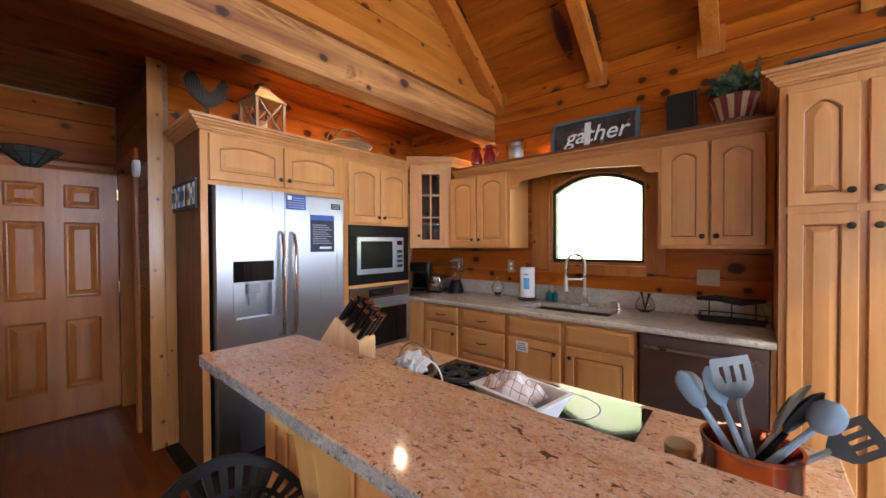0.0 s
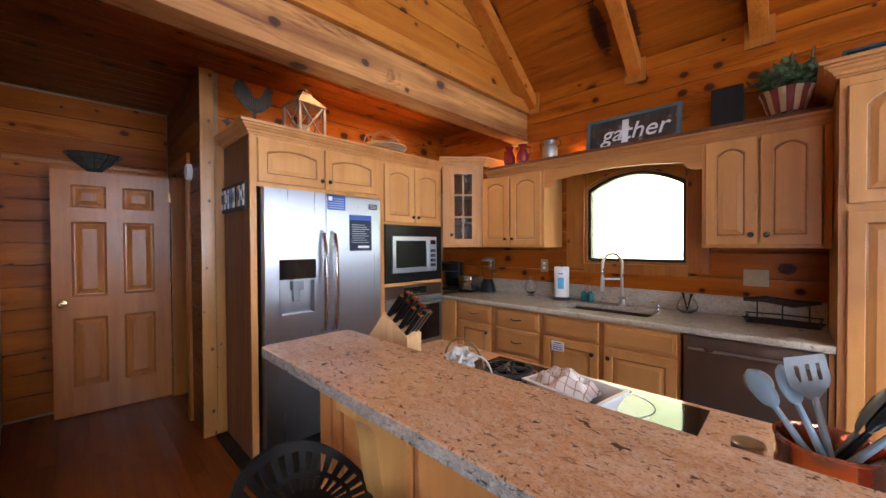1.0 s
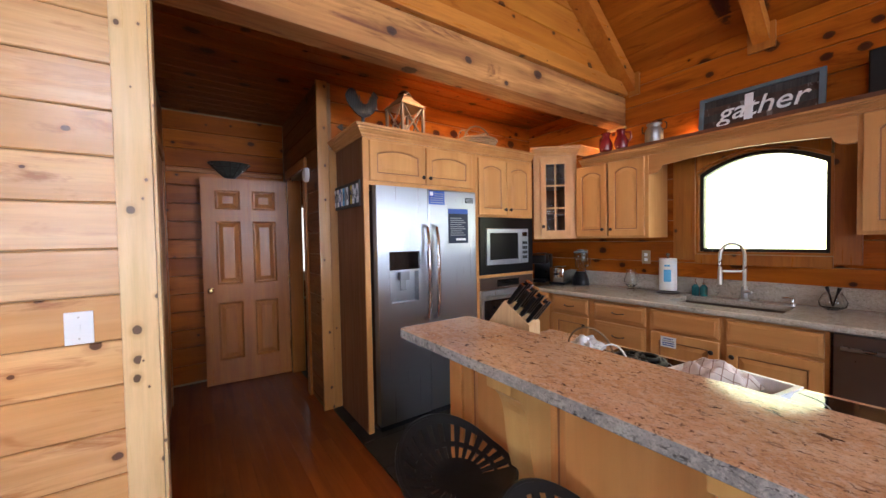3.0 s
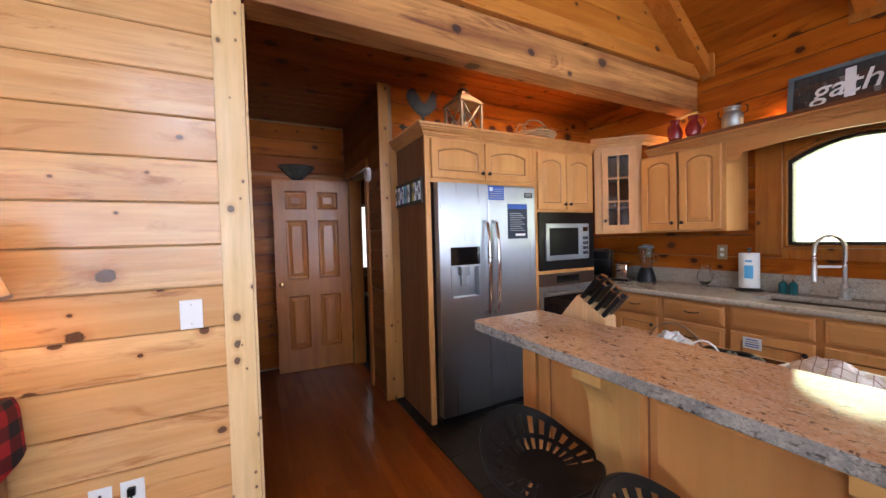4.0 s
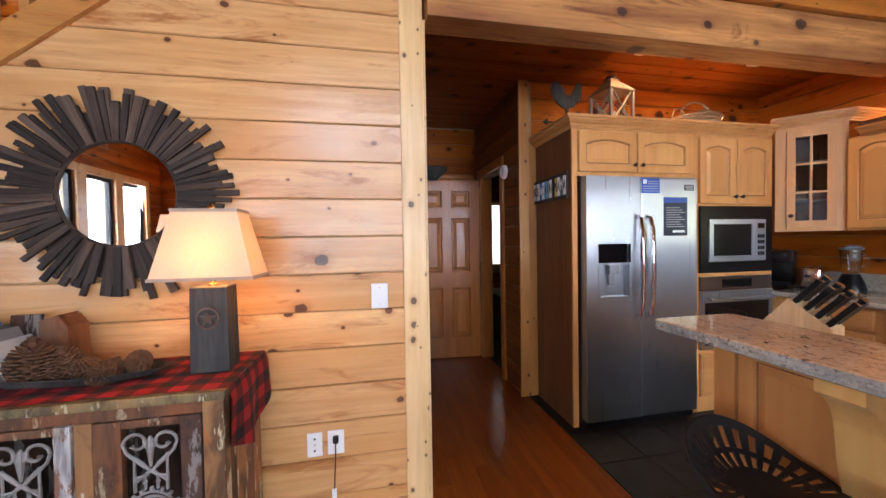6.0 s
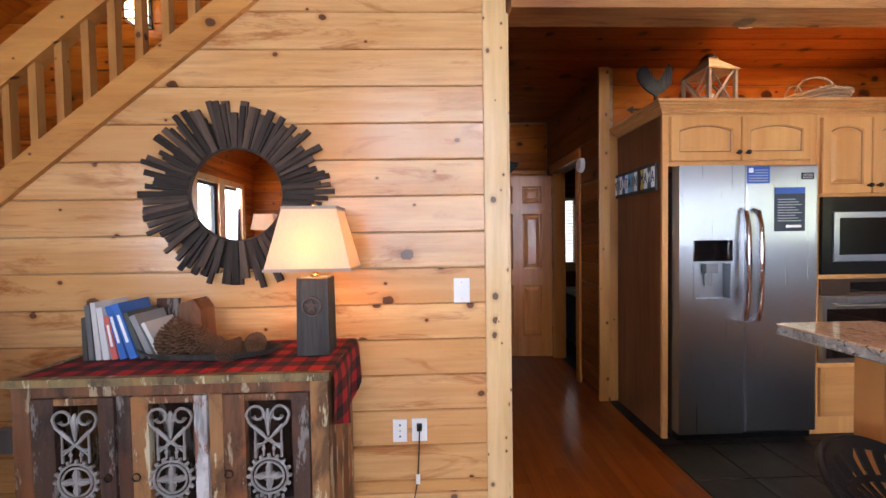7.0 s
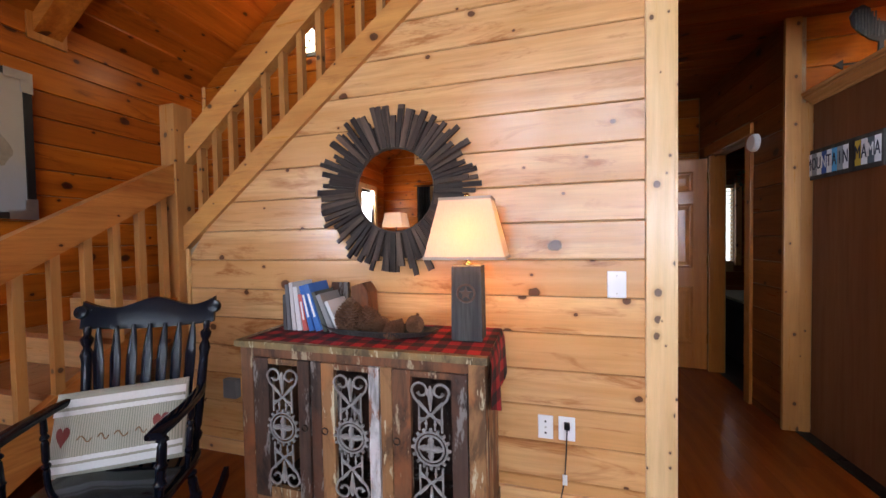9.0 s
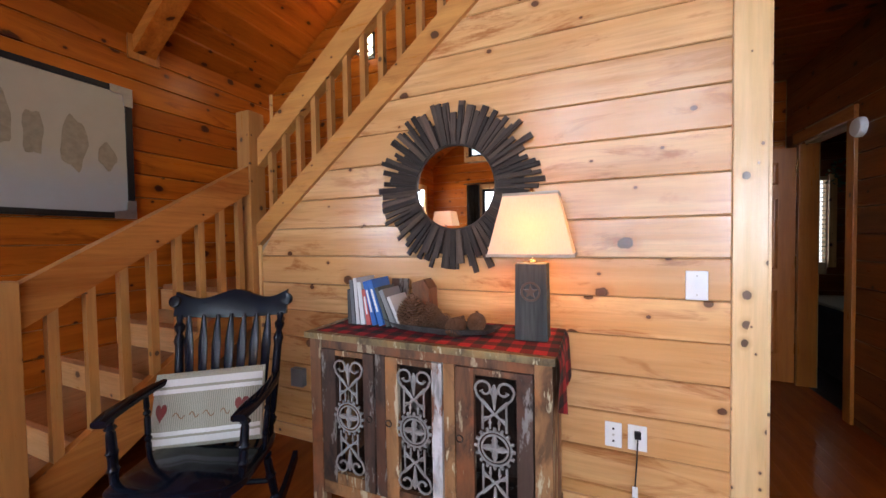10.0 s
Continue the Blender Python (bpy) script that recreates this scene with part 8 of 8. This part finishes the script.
for k in range(25):
    u = -1 + k / 12
    pts_bot.append((0.285 * u, 0.94 + 0.018 * u * u))
    pts_top.append((0.285 * u, 1.048 + 0.024 * math.cos(u * math.pi * 1.5) * (1 - 0.3 * abs(u)) + 0.022 * abs(u) ** 3))
bm = B()
loft(bm, [[Vector((p[0], 0.29 + 0.035 * (1 - (p[0] / 0.285) ** 2) + dy + (p[1] - 0.955) * 0.25, p[1])) for p in pts_bot + pts_top[::-1]] for dy in (-0.011, 0.011)], True, True, True)
part("crest_rail", bm, black_paint, rc, "shaped crest rail", smooth=True)
for s in (-1, 1):
    part("crest_scroll", lathe(B(), ((0.0, -0.016), (0.026, -0.014), (0.030, 0.0), (0.026, 0.014), (0.0, 0.016)), 18, Matrix.Translation((s * 0.285, 0.30, 1.025)) @ pose(0, 0, 0, 76, 0, 0)), black_paint, rc, smooth=True)
    part("back_post", turned((s * 0.225, 0.19, SZ - 0.005), (s * 0.255, 0.285, 0.965), 0.020, (0.12, 0.78, 0.9)), black_paint, rc, smooth=True)
    bm = B()
    armp = [(s * 0.25, 0.225, 0.69), (s * 0.272, 0.12, 0.688), (s * 0.276, 0.0, 0.684), (s * 0.270, -0.12, 0.68), (s * 0.262, -0.185, 0.67)]
    wd = [0.018, 0.026, 0.031, 0.036, 0.030]
    loops = []
    for p, w in zip(armp, wd):
        loops.append([Vector((p[0] + w * math.copysign(abs(math.cos(a)) ** 0.6, math.cos(a)), p[1], p[2] + 0.013 * math.copysign(abs(math.sin(a)) ** 0.6, math.sin(a)))) for a in [2 * math.pi * k / 16 for k in range(16)]])
    loft(bm, loops, True, True, True)
    part("arm", bm, black_paint, rc, "curved arm rest", smooth=True)
    part("arm_post", turned((s * 0.248, -0.14, SZ - 0.01), (s * 0.266, -0.13, 0.67), 0.018, (0.25, 0.5, 0.85)), black_paint, rc, smooth=True)
    part("arm_spindle", turned((s * 0.255, 0.05, SZ - 0.01), (s * 0.276, 0.07, 0.677), 0.013, (0.3, 0.7)), black_paint, rc, smooth=True)
    part("leg", turned((s * 0.20, -0.17, SZ - 0.03), (s * 0.235, -0.235, 0.055), 0.021, (0.2, 0.5, 0.82)), black_paint, rc, smooth=True)
    part("leg", turned((s * 0.20, 0.17, SZ - 0.03), (s * 0.235, 0.225, 0.05), 0.021, (0.2, 0.5, 0.82)), black_paint, rc, smooth=True)
    bm = B()
    loops = []
    for k in range(17):
        y = -0.36 + 0.86 * k / 16
        z = 0.0 + 0.42 * (y + 0.03) ** 2
        loops.append([Vector((s * 0.235 + a, y, z + b)) for a, b in ((-0.013, 0.0), (0.013, 0.0), (0.013, 0.05), (-0.013, 0.05))])
    loft(bm, loops, True, True, True)
    part("rocker", bm, black_paint, rc, "curved rocker")
for k in range(7):
    u = (k - 3) / 3
    x0, x1 = 0.17 * u, 0.20 * u
    bm = B()
    loops = []
    for t, w, th in ((0, 0.008, 0.007), (0.25, 0.010, 0.007), (0.45, 0.021, 0.0055), (0.75, 0.0235, 0.0055), (0.9, 0.016, 0.006), (1, 0.008, 0.007)):
        c0 = Vector((x0 + (x1 - x0) * t, 0.20 + 0.045 * t + 0.05 * t * t * (1 - 0.5 * u * u), SZ + (0.963 - SZ) * t))
        loops.append([c0 + Vector((w * math.cos(a), th * math.sin(a), 0)) for a in [2 * math.pi * i / 10 for i in range(10)]])
    loft(bm, loops, True, True, True)
    part("slat", bm, black_paint, rc, smooth=True)
part("stretcher", turned((-0.215, -0.20, 0.22), (0.215, -0.20, 0.22), 0.014, (0.3, 0.5, 0.7)), black_paint, rc, smooth=True)
part("stretcher", turned((-0.215, 0.195, 0.20), (0.215, 0.195, 0.20), 0.014, (0.5,)), black_paint, rc, smooth=True)

# cushion
cu = thing("throw_pillow", rc.matrix_basis @ pose(-0.04, 0.10, SZ + 0.004, -20, -3, 0), "grey-green ticking pillow with white lace bands and red hearts", "pillow")
PW, PH = 0.262, 0.31


def puff(x, v):
    e = max(0.0, 1 - abs(x / PW) ** 3.5) * max(0.0, 1 - abs((v - PH / 2) / (PH / 2)) ** 3.5)
    return 0.055 * e ** 0.55 + 0.004 + 0.006 * math.sin(9 * x / PW + 5 * v) * e


for s, nm in ((-1, "front"), (1, "back")):
    bm = B()
    loft(bm, [[Vector((x, s * puff(x, v), v)) for x in [-PW + 2 * PW * i / 28 for i in range(29)]] for v in [PH * j / 20 for j in range(21)]], False)
    part("pillow_" + nm, bm, ticking, cu, smooth=True)
for v0, v1 in ((0.018, 0.045), (0.055, 0.072), (0.222, 0.24), (0.252, 0.282)):
    bm = B()
    loft(bm, [[Vector((x, -puff(x, v) - 0.0025, v + 0.0010 * math.sin(260 * x))) for x in [-PW * 0.985 + 2 * PW * 0.985 * i / 60 for i in range(61)]] for v in (v0, (v0 + v1) / 2, v1)], False)
    part("lace_band", bm, lace, cu, "white lace band", smooth=True)
for cx in (-0.185, 0.185):
    pts = []
    for k in range(24):
        a = 2 * math.pi * k / 24
        pts.append((cx + 0.0024 * 16 * math.sin(a) ** 3 * 0.85, 0.15 + 0.0027 * (13 * math.cos(a) - 5 * math.cos(2 * a) - 2 * math.cos(3 * a) - math.cos(4 * a))))
    bm = B()
    bm.faces.new([bm.verts.new((u, -puff(u, v) - 0.004, v)) for u, v in pts])
    part("heart_patch", bm, red_paint, cu, "dark red heart patch")
for k, (cx, w) in enumerate(((-0.10, 0.05), (-0.03, 0.045), (0.04, 0.05), (0.11, 0.04))):
    part("stitched_bar", tube(B(), [(cx + w * (t - 0.5), -puff(cx + w * (t - 0.5), 0.13) - 0.003, 0.13 + 0.012 * math.sin(6.28 * t)) for t in [j / 10 for j in range(11)]], 0.0025, 5), wicker, cu, "tan stitched bar")

# ---- seen only in the mirror ----
fl = thing("floor_lamp", pose(3.2, -3.67, 0), "lit floor lamp with a cream linen shade", "lamp")
part("base", lathe(B(), ((0.0, 0.0), (0.15, 0.0), (0.15, 0.015), (0.04, 0.03), (0.0, 0.03)), 28), bronze, fl, smooth=True)
part("pole", tube(B(), [(0, 0, 0.025), (0, 0, 0.8), (0, 0, 1.62)], 0.012, 10), bronze, fl, "dark bronze pole", smooth=True)
part("shade", loft(B(), [[Vector((u * k, v * k, z)) for u, v in ((-0.21, -0.21), (0.21, -0.21), (0.21, 0.21), (-0.21, 0.21))] for k, z in ((1.0, 1.56), (0.78, 1.83))], True), shade_cloth, fl, "cream linen shade")
part("finial", lathe(B(), ((0.004, 1.62), (0.004, 1.82), (0.013, 1.828), (0.007, 1.846), (0.0, 1.848)), 14), brass, fl, "brass finial", smooth=True)
ctn = thing("curtain", pose(3.74, -3.27, 0), "charcoal curtain beside the window", "curtain")
part("cloth", loft(B(), [[Vector((0.03 * math.sin(j * 1.3) , -0.14 + 0.28 * j / 24, z)) for j in range(25)] for z in (0.05, 1.2, 2.4)], False), curtain_cloth, ctn, smooth=True)
part("rod", tube(B(), [(0, -0.2, 2.42), (0, 1.3, 2.42)], 0.012, 8), bronze, ctn)

# ---- pieces of the floors ----
hall_floor()
kitchen_floor()
